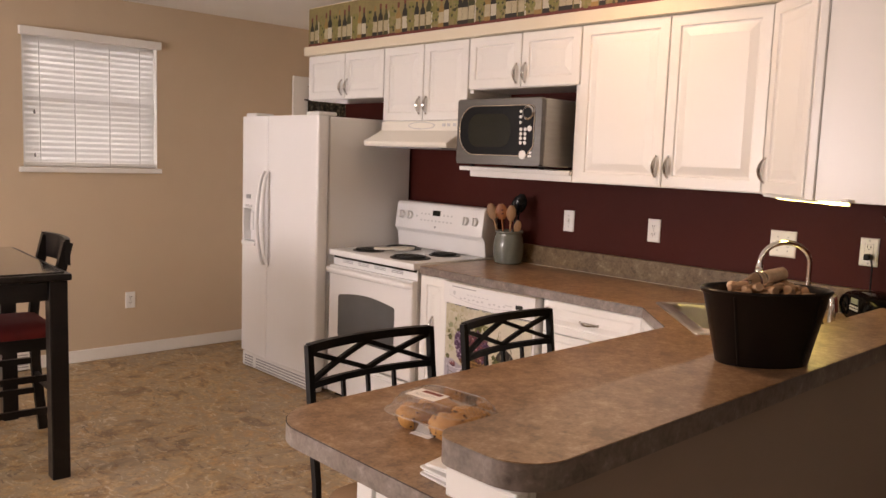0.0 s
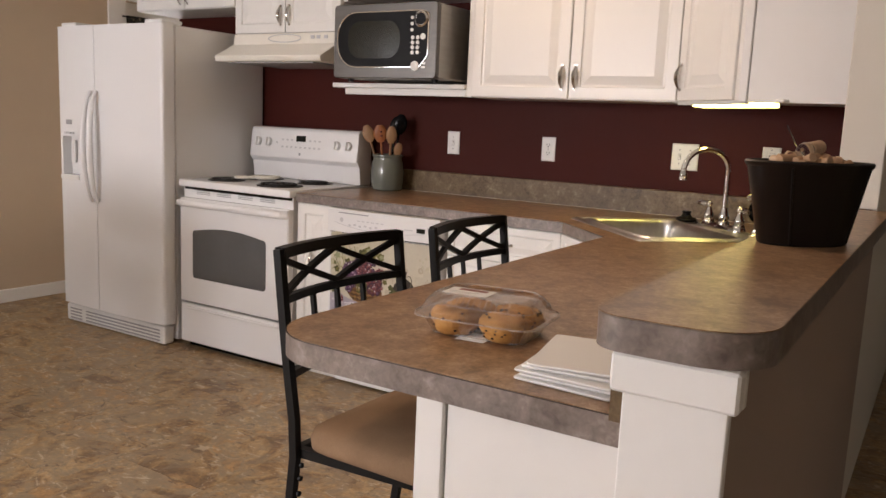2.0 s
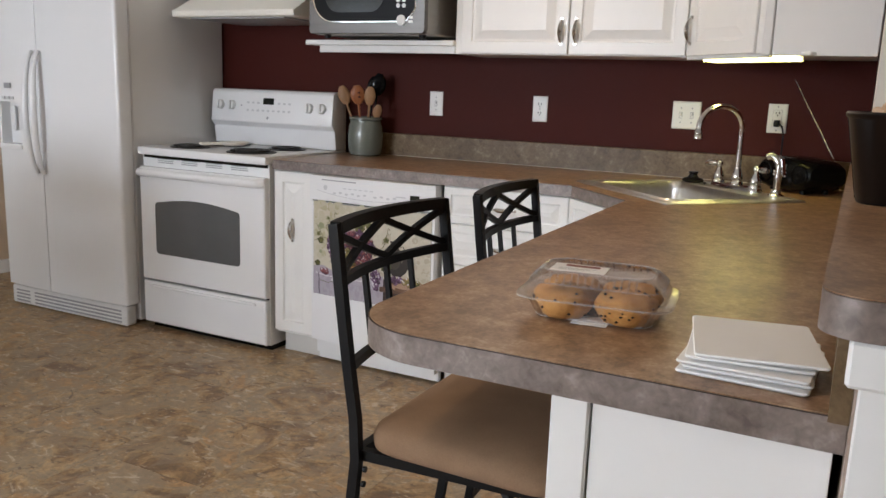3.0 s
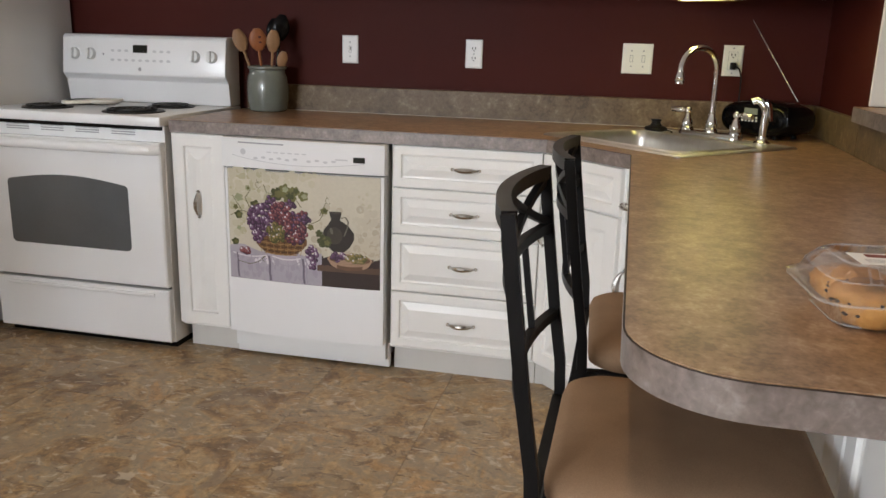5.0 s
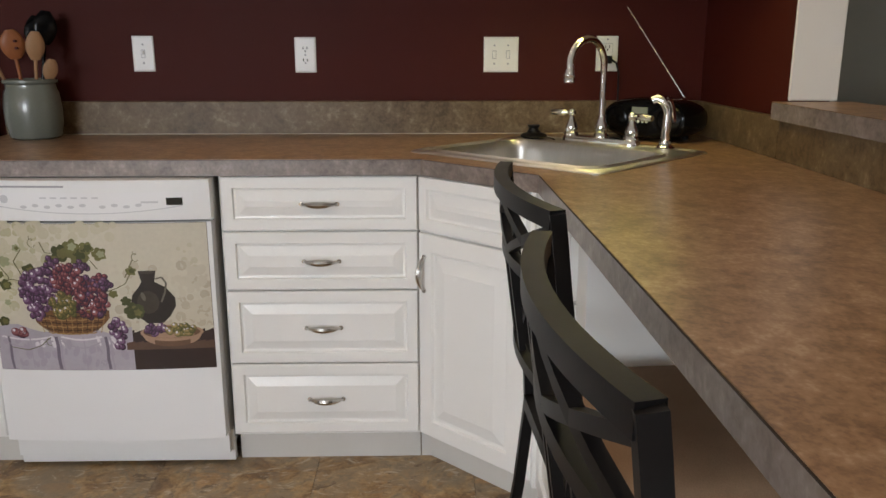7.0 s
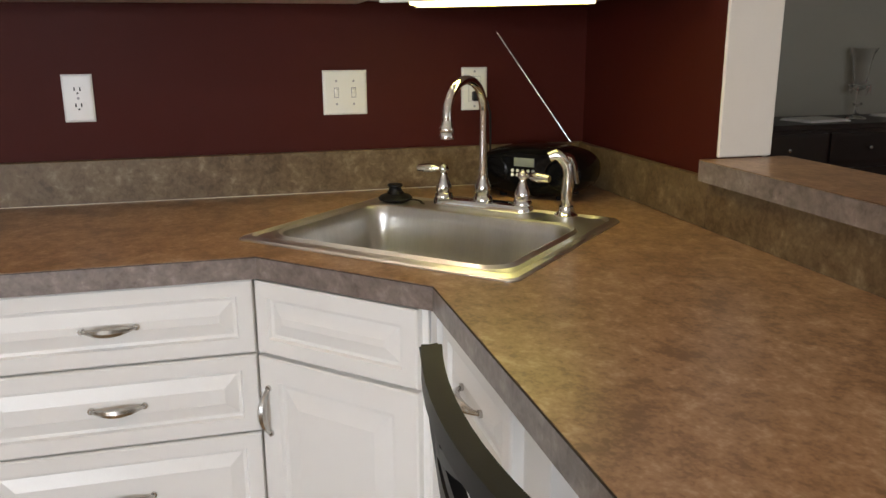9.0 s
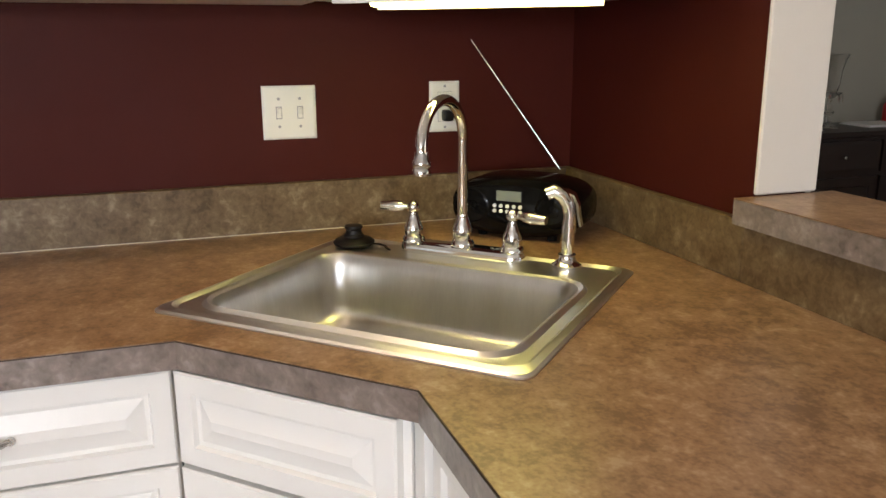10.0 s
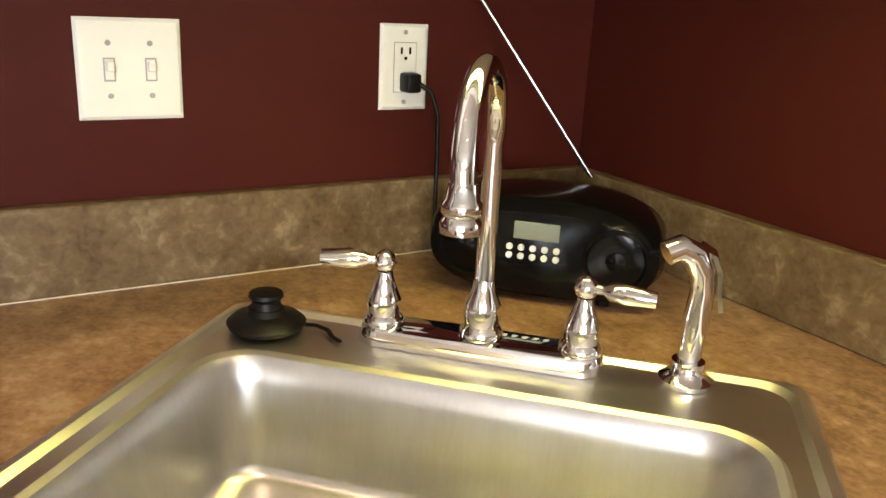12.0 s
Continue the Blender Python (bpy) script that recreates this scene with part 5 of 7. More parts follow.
bowl = [rrect(-0.264, -0.226, 0.264, 0.144, 0.052, 0.0070), rrect(-0.259, -0.221, 0.259, 0.139, 0.050, -0.002), rrect(-0.255, -0.217, 0.255, 0.135, 0.047, -0.020), rrect(-0.246, -0.208, 0.246, 0.126, 0.044, ZB + 0.030),
        rrect(-0.244, -0.206, 0.244, 0.124, 0.043, ZB + 0.014), rrect(-0.241, -0.203, 0.241, 0.121, 0.041, ZB + 0.007), rrect(-0.235, -0.197, 0.235, 0.115, 0.038, ZB + 0.002),
        rrect(-0.226, -0.188, 0.226, 0.106, 0.034, ZB), rrect(-0.06, -0.06, 0.06, 0.0, 0.028, ZB - 0.006)]
part("rim", skin(bmesh.new(), deck, cap_last=False), M_DECK, sk, "satin steel rim and deck", 16)
part("bowl", skin(bmesh.new(), bowl), M_STEEL, sk, smooth=50)
part("drain", lathe(bmesh.new(), [(0.045, -0.0055), (0.043, -0.002), (0.034, -0.0035), (0.0, -0.0045)], 24, Matrix.Translation((0, -0.03, ZB))), M_CHROME, sk, "chrome drain strainer", 40)

tp = thing("kitchen_tap", (0, 0, 0), "chrome two-handle gooseneck kitchen tap on the sink deck", "tap", m=S @ Matrix.Translation((-0.016, 0.238, 0.0045)))
bm = bmesh.new()
skin(bm, [rrect(-0.132, -0.028, 0.132, 0.028, 0.027, 0), rrect(-0.132, -0.028, 0.132, 0.028, 0.027, 0.010), rrect(-0.128, -0.024, 0.128, 0.024, 0.023, 0.018), rrect(-0.12, -0.016, 0.12, 0.016, 0.015, 0.020)], cap_first=True)
part("base_plate", bm, M_CHROME, tp, smooth=40)
BELL = [(0.026, 0.0), (0.0265, 0.008), (0.021, 0.014), (0.0225, 0.026), (0.022, 0.034), (0.014, 0.052), (0.010, 0.066), (0.0095, 0.070), (0.0, 0.0705)]
bm = lathe(bmesh.new(), [(0.023, 0.019), (0.023, 0.027), (0.018, 0.033), (0.0205, 0.044), (0.019, 0.056), (0.013, 0.070), (0.0110, 0.082), (0.0, 0.083)], 24, Matrix.Translation((0.002, 0.0, 0)))
part("spout_base", bm, M_CHROME, tp, smooth=50)
pts = [(0.002, 0, 0.08), (0.002, 0, 0.15), (0.002, 0, 0.222)]
RH, RV = 0.099, 0.084
for k in range(1, 23):
    a = math.pi * k / 22
    pts.append((0.002 + 0.016 * (k / 22), -RH + RH * math.cos(a), 0.222 + RV * math.sin(a)))
spout = part("spout", tube(bmesh.new(), pts, 0.0102, 16), M_CHROME, tp, "chrome gooseneck spout", 60)
mt = Matrix.Translation((0.018, -2 * RH - 0.001, 0.186)) @ Matrix.Rotation(radians(-3), 4, "X")
part("aerator", lathe(bmesh.new(), [(0.0115, 0.0), (0.0155, 0.001), (0.0165, 0.009), (0.0135, 0.014), (0.0158, 0.017), (0.0158, 0.024), (0.013, 0.028), (0.0115, 0.040), (0.0, 0.041)], 20, mt), M_CHROME, spout, "chrome aerator", 50)
for u, sgn in ((-0.106, -1), (0.106, 1)):
    h = part("handle", lathe(bmesh.new(), [(r * 0.86, z * 0.84 + 0.018) for r, z in BELL], 24, Matrix.Translation((u, 0, 0))), M_CHROME, tp, smooth=50)
    part("lever_ball", lathe(bmesh.new(), [(0.002, 0.0), (0.010, 0.004), (0.0125, 0.011), (0.010, 0.019), (0.004, 0.024), (0.0, 0.025)], 16, Matrix.Translation((u, 0, 0.0755))), M_CHROME, h, smooth=60)
    pts = [(u + sgn * 0.008, 0, 0.0872), (u + sgn * 0.018, -0.001, 0.0872), (u + sgn * 0.024, -0.002, 0.0872), (u + sgn * 0.040, -0.004, 0.0868), (u + sgn * 0.058, -0.006, 0.0862), (u + sgn * 0.069, -0.007, 0.0858)]
    part("lever", tube(bmesh.new(), pts, [0.0055, 0.005, 0.0095, 0.0115, 0.0095, 0.0085], 14), M_CHROME, h, "chrome lever handle", 50)

sr = thing("side_sprayer", (0, 0, 0), "chrome side sprayer standing beside the tap", "sprayer", m=S @ Matrix.Translation((0.197, 0.243, 0.0045)))
part("collar", lathe(bmesh.new(), [(0.027, 0.0), (0.0275, 0.005), (0.020, 0.010), (0.017, 0.014), (0.0165, 0.024), (0.0, 0.0245)], 22), M_CHROME, sr, smooth=50)
pts = [(0, 0, 0.024), (0, 0, 0.048), (0.002, 0, 0.070), (0.003, 0, 0.098), (0.0, -0.002, 0.118), (-0.010, -0.008, 0.136), (-0.024, -0.014, 0.143), (-0.036, -0.020, 0.137)]
part("body", tube(bmesh.new(), pts, [0.0115, 0.0125, 0.0135, 0.0118, 0.0125, 0.0135, 0.0128, 0.0120], 14), M_CHROME, sr, smooth=50)
part("trigger", band(bmesh.new(), [(-0.004, -0.002, 0.143), (0.010, 0.002, 0.135), (0.017, 0.004, 0.118), (0.019, 0.005, 0.098), (0.023, 0.006, 0.078)], 0.013, 0.0045, (1, 0, 0)), M_CHROME, sr, smooth=40)

st = thing("sink_stopper", (0, 0, 0), "black rubber sink stopper lying on the sink deck", "stopper", m=S @ Matrix.Translation((-0.248, 0.212, 0.0045)))
part("flange", lathe(bmesh.new(), [(0.030, 0.0), (0.041, 0.005), (0.043, 0.010), (0.036, 0.016), (0.022, 0.020), (0.019, 0.026), (0.0, 0.0262)], 28), M_RUBBER, st, smooth=40)
part("knob", lathe(bmesh.new(), [(0.017, 0.0262), (0.015, 0.034), (0.019, 0.039), (0.018, 0.043), (0.0, 0.044)], 24), M_RUBBER, st, smooth=40)

part("strap", tube(bmesh.new(), [(0.030, 0.012, 0.006), (0.050, 0.020, 0.004), (0.066, 0.014, 0.0035), (0.078, -0.002, 0.0035), (0.090, -0.010, 0.0035)], 0.0032, 6, flat=0.6), M_RUBBER, st, smooth=60)

# radio in the corner
RM = S @ Matrix.Translation((0.02, 0.41, 0.0))
rd = thing("portable_radio", (0, 0, 0), "black oval portable radio with a raised antenna", "radio", m=RM)


def oval(hw, hz, zc, v, n=40, e=2.6):
    pts = []
    for k in range(n):
        a = 2 * math.pi * k / n
        c, s_ = math.cos(a), math.sin(a)
        pts.append((hw * math.copysign(abs(c) ** (2 / e), c), v, zc + hz * math.copysign(abs(s_) ** (2 / e), s_)))
    return pts


bm = skin(bmesh.new(), [oval(0.125, 0.050, 0.068, 0.0), oval(0.142, 0.060, 0.068, 0.010), oval(0.150, 0.064, 0.069, 0.035), oval(0.150, 0.064, 0.069, 0.12), oval(0.135, 0.058, 0.066, 0.175), oval(0.11, 0.045, 0.062, 0.19)], cap_first=True)
rb = part("body", bm, M_BLACK, rd, "glossy black plastic shell", 40)
for u in (-0.092, 0.092):
    mt = Matrix.Translation((u, 0.002, 0.068)) @ Matrix.Rotation(radians(90), 4, "X")
    g = part("speaker", lathe(bmesh.new(), [(0.040, -0.004), (0.040, 0.004), (0.036, 0.006), (0.034, 0.002), (0.014, -0.001), (0.012, 0.004), (0.0, 0.006)], 28, mt), M_BLACK, rb, "black round speaker", 40)
part("display", boxm(-0.034, -0.003, 0.084, 0.022, 0.001, 0.106, bev=0.001), M_LCD, rb, "grey display window")
for r in range(2):
    for c in range(5):
        part("button", lathe(bmesh.new(), [(0.0042, 0.0), (0.0042, 0.004), (0.0, 0.005)], 10, Matrix.Translation((-0.038 + c * 0.0145, 0.001, 0.062 + r * 0.011)) @ Matrix.Rotation(radians(90), 4, "X")), M_PLATE, rb, "small white button")
for u in (-0.08, 0.08):
    for v in (0.035, 0.14):
        part("foot", lathe(bmesh.new(), [(0.010, 0.0), (0.011, 0.012), (0.0, 0.0125)], 10, Matrix.Translation((u, v, 0.0))), M_RUBBER, rd)
an0, an1 = RM.inverted() @ Vector((3.585, 2.085, 1.042)), RM.inverted() @ Vector((3.708, 2.257, 1.33))
pts = [an0.lerp(an1, k / 6) for k in range(7)]
part("antenna", tube(bmesh.new(), pts, [0.0034, 0.0034, 0.0028, 0.0028, 0.0022, 0.0022, 0.0018], 8), M_ANT, rd, "thin steel telescopic antenna", 60)

# ---- switches and sockets ----


def plate(name, m, w, kind, material, label, category):
    t = thing(name, (0, 0, 0), label, category, m=m)
    body = part("plate", rings_panel(bmesh.new(), w, 0.116, [(0, 0.0005), (0, 0.003), (0.004, 0.006), (0.008, 0.0065)], Matrix.Translation((-w / 2, -0.058, 0))), material, t)
    us = [0] if w < 0.1 else [-0.023, 0.023]
    for u in us:
        if kind == "switch":
            part("slot", boxm(u - 0.0065, -0.0135, 0.0066, u + 0.0065, 0.0135, 0.0070), M_GREY, body)
            part("slot_face", boxm(u - 0.0048, -0.0115, 0.0071, u + 0.0048, 0.0115, 0.0076), material, body)
            part("toggle", boxm(u - 0.0045, -0.002, 0.0073, u + 0.0045, 0.010, 0.017, bev=0.0015), material, body)
            ys = (-0.030, 0.030)
        else:
            if kind == "decora":
                part("insert_gap", boxm(u - 0.0175, -0.034, 0.0066, u + 0.0175, 0.034, 0.0070), M_GREY, body)
                part("insert", boxm(u - 0.0165, -0.033, 0.0066, u + 0.0165, 0.033, 0.0085, bev=0.001), material, body)
            for v in (-0.0195, 0.0195):
                if kind == "duplex":
                    part("socket", prism(bmesh.new(), rounded([(u - 0.017, v - 0.013), (u + 0.017, v - 0.013), (u + 0.017, v + 0.013), (u - 0.017, v + 0.013)], 0.010, 4), 0.0066, 0.0085), material, body)
                for a in (-0.0065, 0.0065):
                    part("slot", boxm(u + a - 0.0015, v - 0.0015, 0.0086, u + a + 0.0015, v + 0.0075, 0.0089), M_BLACK, body)
                part("ground_hole", lathe(bmesh.new(), [(0.0025, 0.0086), (0.0025, 0.0089), (0, 0.0089)], 8, Matrix.Translation((u, v - 0.007, 0))), M_BLACK, body)
            ys = (0.0,) if kind == "duplex" else (-0.047, 0.047)
        for v in ys:
            part("screw", lathe(bmesh.new(), [(0.0034, 0.0066), (0.0032, 0.0076), (0, 0.0078)], 8, Matrix.Translation((u, v, 0))), M_GREY, body)
    return t


plate("light_switch", face((3.74, 3.868, 1.180), (-1, 0)), 0.071, "switch", M_PLATE, "white single light switch on the maroon wall", "light switch")
plate("wall_outlet", face((3.74, 3.329, 1.176), (-1, 0)), 0.071, "duplex", M_PLATE, "white electrical outlet above the worktop", "outlet")
plate("double_light_switch", face((3.74, 2.671, 1.177), (-1, 0)), 0.117, "switch", M_IVORY, "ivory double light switch on the maroon wall", "light switch")
plate("wall_outlet", face((3.74, 2.312, 1.180), (-1, 0)), 0.073, "decora", M_IVORY, "ivory outlet with a black plug in it", "outlet")
plate("wall_outlet", face((2.475, 6.79, 0.405), (0, -1)), 0.071, "duplex", M_PLATE, "white outlet low on the beige wall", "outlet")

pc = thing("power_cord", (3.70, 2.30, 0.914), "black plug and power cord of the radio", "cord")
part("plug", boxm(3.703, 2.300, 1.148, 3.7305, 2.322, 1.174, bev=0.004, seg=2), M_RUBBER, pc, smooth=40)
pts = [(3.706, 2.302, 1.160), (3.698, 2.288, 1.150), (3.692, 2.280, 1.12), (3.690, 2.279, 1.06), (3.688, 2.280, 1.0), (3.676, 2.286, 0.96), (3.655, 2.290, 0.93), (3.63, 2.285, 0.919), (3.60, 2.27, 0.9185)]
part("cable", tube(bmesh.new(), pts, 0.0032, 8), M_RUBBER, pc, smooth=60)

# ---- counter things ----
ck = thing("utensil_crock", (3.615, 4.195, 0.9142), "grey-green stoneware crock holding wooden spoons", "crock")
mt = Matrix.Translation((3.615, 4.195, 0.9142))
part("pot", lathe(bmesh.new(), [(0.070, 0.0), (0.078, 0.006), (0.087, 0.05), (0.088, 0.10), (0.083, 0.145), (0.076, 0.160), (0.076, 0.172), (0.083, 0.178), (0.083, 0.186), (0.078, 0.189), (0.072, 0.184), (0.072, 0.10), (0.0, 0.02)], 32, mt), M_STONEWARE, ck, smooth=40)
for i, (dx, dy, tx, ty, hz, material, w, lab) in enumerate((
        (-0.02, 0.045, -0.05, 0.115, 0.335, M_SPOON, 0.030, "pale wooden spoon"), (-0.045, 0.005, -0.065, 0.015, 0.340, M_SPOON_O, 0.036, "slotted orange-brown wooden spoon"),
        (-0.03, -0.03, -0.05, -0.055, 0.335, M_SPOON, 0.028, "pale wooden spoon"), (0.02, -0.03, 0.03, -0.06, 0.40, M_BLACK, 0.036, "black nylon spoon"),
        (0.03, 0.01, 0.045, -0.02, 0.385, M_BLACK, 0.034, "black nylon ladle"), (-0.01, -0.05, -0.02, -0.085, 0.25, M_SPOON, 0.022, "small wooden spoon"))):
    sp_ob = thing("wooden_spoon" if material is not M_BLACK else "nylon_spoon", (3.615 + dx, 4.195 + dy, 0.94), lab + " standing in the crock", "spoon", "spoons in the crock")
    a, b = Vector((3.615 + dx * 0.4, 4.195 + dy * 0.4, 0.94)), Vector((3.615 + tx, 4.195 + ty, 0.914 + hz))
    c = a.lerp(b, 0.72)
    part("shaft", tube(bmesh.new(), [a, a.lerp(b, 0.4), c], [0.005, 0.0055, 0.006], 8), material, sp_ob, smooth=60)
    d = (b - c)
    pts = [c + d * (k / 8) for k in range(9)]
    part("bowl", tube(bmesh.new(), pts, [0.007 + (w - 0.007) * math.sin(math.pi * min(1, (k + 0.6) / 9)) ** 0.8 for k in range(9)], 14, flat=0.28, up=(0.85, 0.5, 0)), material, sp_ob, smooth=60)
    if "slotted" in lab:
        bmh = bmesh.new()
        for k in range(5):
            q = c + d * (0.25 + 0.12 * k)
            tube(bmh, [q + Vector((-0.012, 0.006 * (-1) ** k * 2, 0)), q + Vector((0.0, 0.006 * (-1) ** k * 2, 0))], 0.004, 8)
        part("hole", bmh, M_WINE, sp_ob, "dark round holes", kind="stuff")

# spoon rest on the cooktop
sr2 = thing("spoon_rest", (3.27, 4.80, 0.934), "white ceramic spoon rest lying on the burners", "spoon rest")
mt = Matrix.Translation((3.31, 4.775, 0.9395)) @ Matrix.Rotation(radians(-28), 4, "Z")
part("dish", lathe(bmesh.new(), [(0.040, 0.0), (0.058, 0.008), (0.062, 0.018), (0.058, 0.018), (0.038, 0.006), (0.0, 0.005)], 28, mt, 1.25, 0.8), M_ALMOND, sr2, smooth=40)
part("grip", boxm(-0.17, -0.02, 0.004, -0.055, 0.02, 0.018, mt, 0.006, 2), M_ALMOND, sr2, smooth=40)

# muffins in a clear box
MM = Matrix.Translation((1.385, 2.341, 0.9142)) @ Matrix.Rotation(radians(-84), 4, "Z") @ Matrix.Scale(0.89, 4)
bx = thing("muffin_box", (0, 0, 0), "clear plastic clamshell box with a paper label, full of muffins", "food box", m=MM)


low = part("tray", skin(bmesh.new(), [rrect(-0.10, -0.068, 0.10, 0.068, 0.03, 0.0008, 5), rrect(-0.118, -0.084, 0.118, 0.084, 0.034, 0.036, 5), rrect(-0.131, -0.096, 0.131, 0.096, 0.038, 0.037, 5)], cap_first=True, cap_last=False), M_CLEAR, bx, "clear ribbed plastic tray", 35)
lid = part("lid", skin(bmesh.new(), [rrect(-0.131, -0.096, 0.131, 0.096, 0.038, 0.0385, 5), rrect(-0.131, -0.096, 0.131, 0.096, 0.038, 0.043, 5), rrect(-0.121, -0.087, 0.121, 0.087, 0.036, 0.0445, 5),
                                       rrect(-0.113, -0.079, 0.113, 0.079, 0.034, 0.064, 5), rrect(-0.098, -0.064, 0.098, 0.064, 0.030, 0.080, 5), rrect(-0.090, -0.056, 0.090, 0.056, 0.028, 0.081, 5)]), M_CLEAR, bx, "clear domed plastic lid", 35)
for ob in (low, lid):
    ob.visible_shadow = False
bm = bmesh.new()
for sgn in (-1, 1):
    for k in range(13):
        x = -0.072 + k * 0.012
        tube(bm, [(x, sgn * 0.0800, 0.0640), (x, sgn * 0.0725, 0.0725), (x, sgn * 0.0645, 0.0803)], 0.0016, 6)
    for k in range(8):
        y = -0.042 + k * 0.012
        tube(bm, [(sgn * 0.1140, y, 0.0640), (sgn * 0.1065, y, 0.0725), (sgn * 0.0985, y, 0.0803)], 0.0016, 6)
part("lid_rib", bm, M_CLEAR, lid, "raised plastic ribs", 60, kind="stuff").visible_shadow = False
# Thin pale tubes paint the bright highlight lines on the flange and edges.
for hw, hd, r, z, w in ((0.1315, 0.0965, 0.038, 0.0376, 0.0016), (0.114, 0.080, 0.034, 0.063, 0.0011), (0.094, 0.060, 0.029, 0.0815, 0.0013)):
    ring = rrect(-hw, -hd, hw, hd, r, z, 5)
    part("lid_edge" if z > 0.05 else "flange", tube(bmesh.new(), ring + ring[:1], w, 6), M_GLINT, lid, "shiny plastic edge", 60)
part("tray_edge", tube(bmesh.new(), rrect(-0.101, -0.069, 0.101, 0.069, 0.03, 0.003, 5) + rrect(-0.101, -0.069, 0.101, 0.069, 0.03, 0.003, 5)[:1], 0.0013, 6), M_GLINT, low, "shiny plastic edge", 60)
lb = part("label", boxm(-0.078, -0.056, 0.0830, 0.016, 0.004, 0.0834), M_PAPER, lid, "white paper label")
part("label_print", boxm(-0.058, -0.018, 0.0835, 0.002, -0.002, 0.0837), M_LABEL_R, lb, "maroon printed oval")
bm = bmesh.new()
for k in range(3):
    box(bm, -0.066, -0.032 - k * 0.006, 0.0835, 0.000 - k * 0.010, -0.0302 - k * 0.006, 0.0836)
part("label_text", bm, M_GREY, lb, "grey printed lines", kind="stuff")
rm = random.Random(9)
for i, (u, v) in enumerate(((-0.053, -0.037), (0.053, -0.037), (-0.053, 0.037), (0.053, 0.037))):
    mf2 = thing("muffin", (0, 0, 0), "golden baked muffin in the clear box", "muffin", "muffins", m=MM @ Matrix.Translation((u, v, 0.0022)) @ Matrix.Rotation(rm.random() * 6, 4, "Z"))
    bm = lathe(bmesh.new(), [(0.036, 0.0), (0.043, 0.006), (0.049, 0.018), (0.0525, 0.028), (0.051, 0.036), (0.043, 0.043), (0.033, 0.047), (0.018, 0.049), (0.0, 0.050)], 30)
    for q in bm.verts:
        d = noise.noise(q.co * 55 + Vector((i * 7, 0, 0))) * 0.005 + noise.noise(q.co * 150) * 0.003
        q.co += Vector((q.co.x, q.co.y, 0)).normalized() * d
        if q.co.z > 0.03:
            q.co.z += d
    cap = part("crumb", bm, M_MUFFIN, mf2, smooth=70)
    bm = bmesh.new()
    for k in range(34):
        a, z = rm.random() * 6.283, rm.uniform(0.006, 0.049)
        r = 0.043 + z * 0.32 if z < 0.03 else 0.0525 - (z - 0.030) * 0.9
        lathe(bm, [(0.001, -0.002), (0.0035, 0.0), (0.001, 0.002)], 6, Matrix.Translation((r * math.cos(a), r * math.sin(a), z)))
    part("chip", bm, M_CHIP, cap, "dark chips", kind="stuff")
part("liner", boxm(-0.03, -0.088, 0.0016, 0.03, -0.03, 0.0021), M_PAPER, low, "white paper slip")

# paper napkins
rn = random.Random(4)
for i in range(5):
    mt = Matrix.Translation((1.272 + rn.uniform(-0.012, 0.010), 2.100 + rn.uniform(-0.004, 0.006), 0.9144 + i * 0.0062)) @ Matrix.Rotation(radians((-3, 1, -1, 6, 11)[i]), 4, "Z")
    np_ob = thing("napkin", (0, 0, 0), "folded white paper napkin in a loose stack", "napkin", "napkin stack", m=mt)
    bm = bmesh.new()
    w, d, nn = 0.097 - 0.003 * (i % 3), 0.078 - 0.002 * (i % 2), 10
    outline = rrect(-w, -d, w, d, 0.006, 0.0, 2)
    rows = []
    for inset, z in ((0.0020, 0.0002), (0.0, 0.0024), (0.0010, 0.0046)):
        rows.append([(x * (1 - inset / w), y * (1 - inset / d), z) for x, y, _ in outline])
    for k in range(1, 6):
        rows.append([(x * (1 - k / 6.0), y * (1 - k / 6.0), 0.0050 + 0.0012 * noise.noise(Vector((x * (1 - k / 6.0) * 22 + i * 3, y * 22, k)))) for x, y, _ in outline])
    skin(bm, rows, cap_first=True)
    part("sheet", bm, M_PAPER, np_ob, smooth=50)

# tub of corks on the bar
TM = Matrix.Translation((1.983, 1.919, 1.0642)) @ Matrix.Rotation(radians(-36), 4, "Z") @ Matrix.Scale(0.95, 4)
tb = thing("cork_tub", (0, 0, 0), "dark bronze oval metal tub full of wine corks", "tub", m=TM)
TR = [(0.098, 0.0), (0.102, 0.004), (0.138, 0.168), (0.143, 0.172), (0.145, 0.178), (0.141, 0.182), (0.136, 0.177), (0.134, 0.170), (0.098, 0.006), (0.0, 0.004)]
part("shell", lathe(bmesh.new(), TR, 44, None, 1.12, 0.67), M_TUB, tb, smooth=40)
for a in (0.6, 2.3, 3.9, 5.4):
    part("seam", tube(bmesh.new(), [(0.1025 * 1.12 * math.cos(a), 0.1025 * 0.67 * math.sin(a), 0.006), (0.1385 * 1.12 * math.cos(a), 0.1385 * 0.67 * math.sin(a), 0.168)], 0.0026, 6), M_TUB, tb)
rc = random.Random(12)
cork_me = None
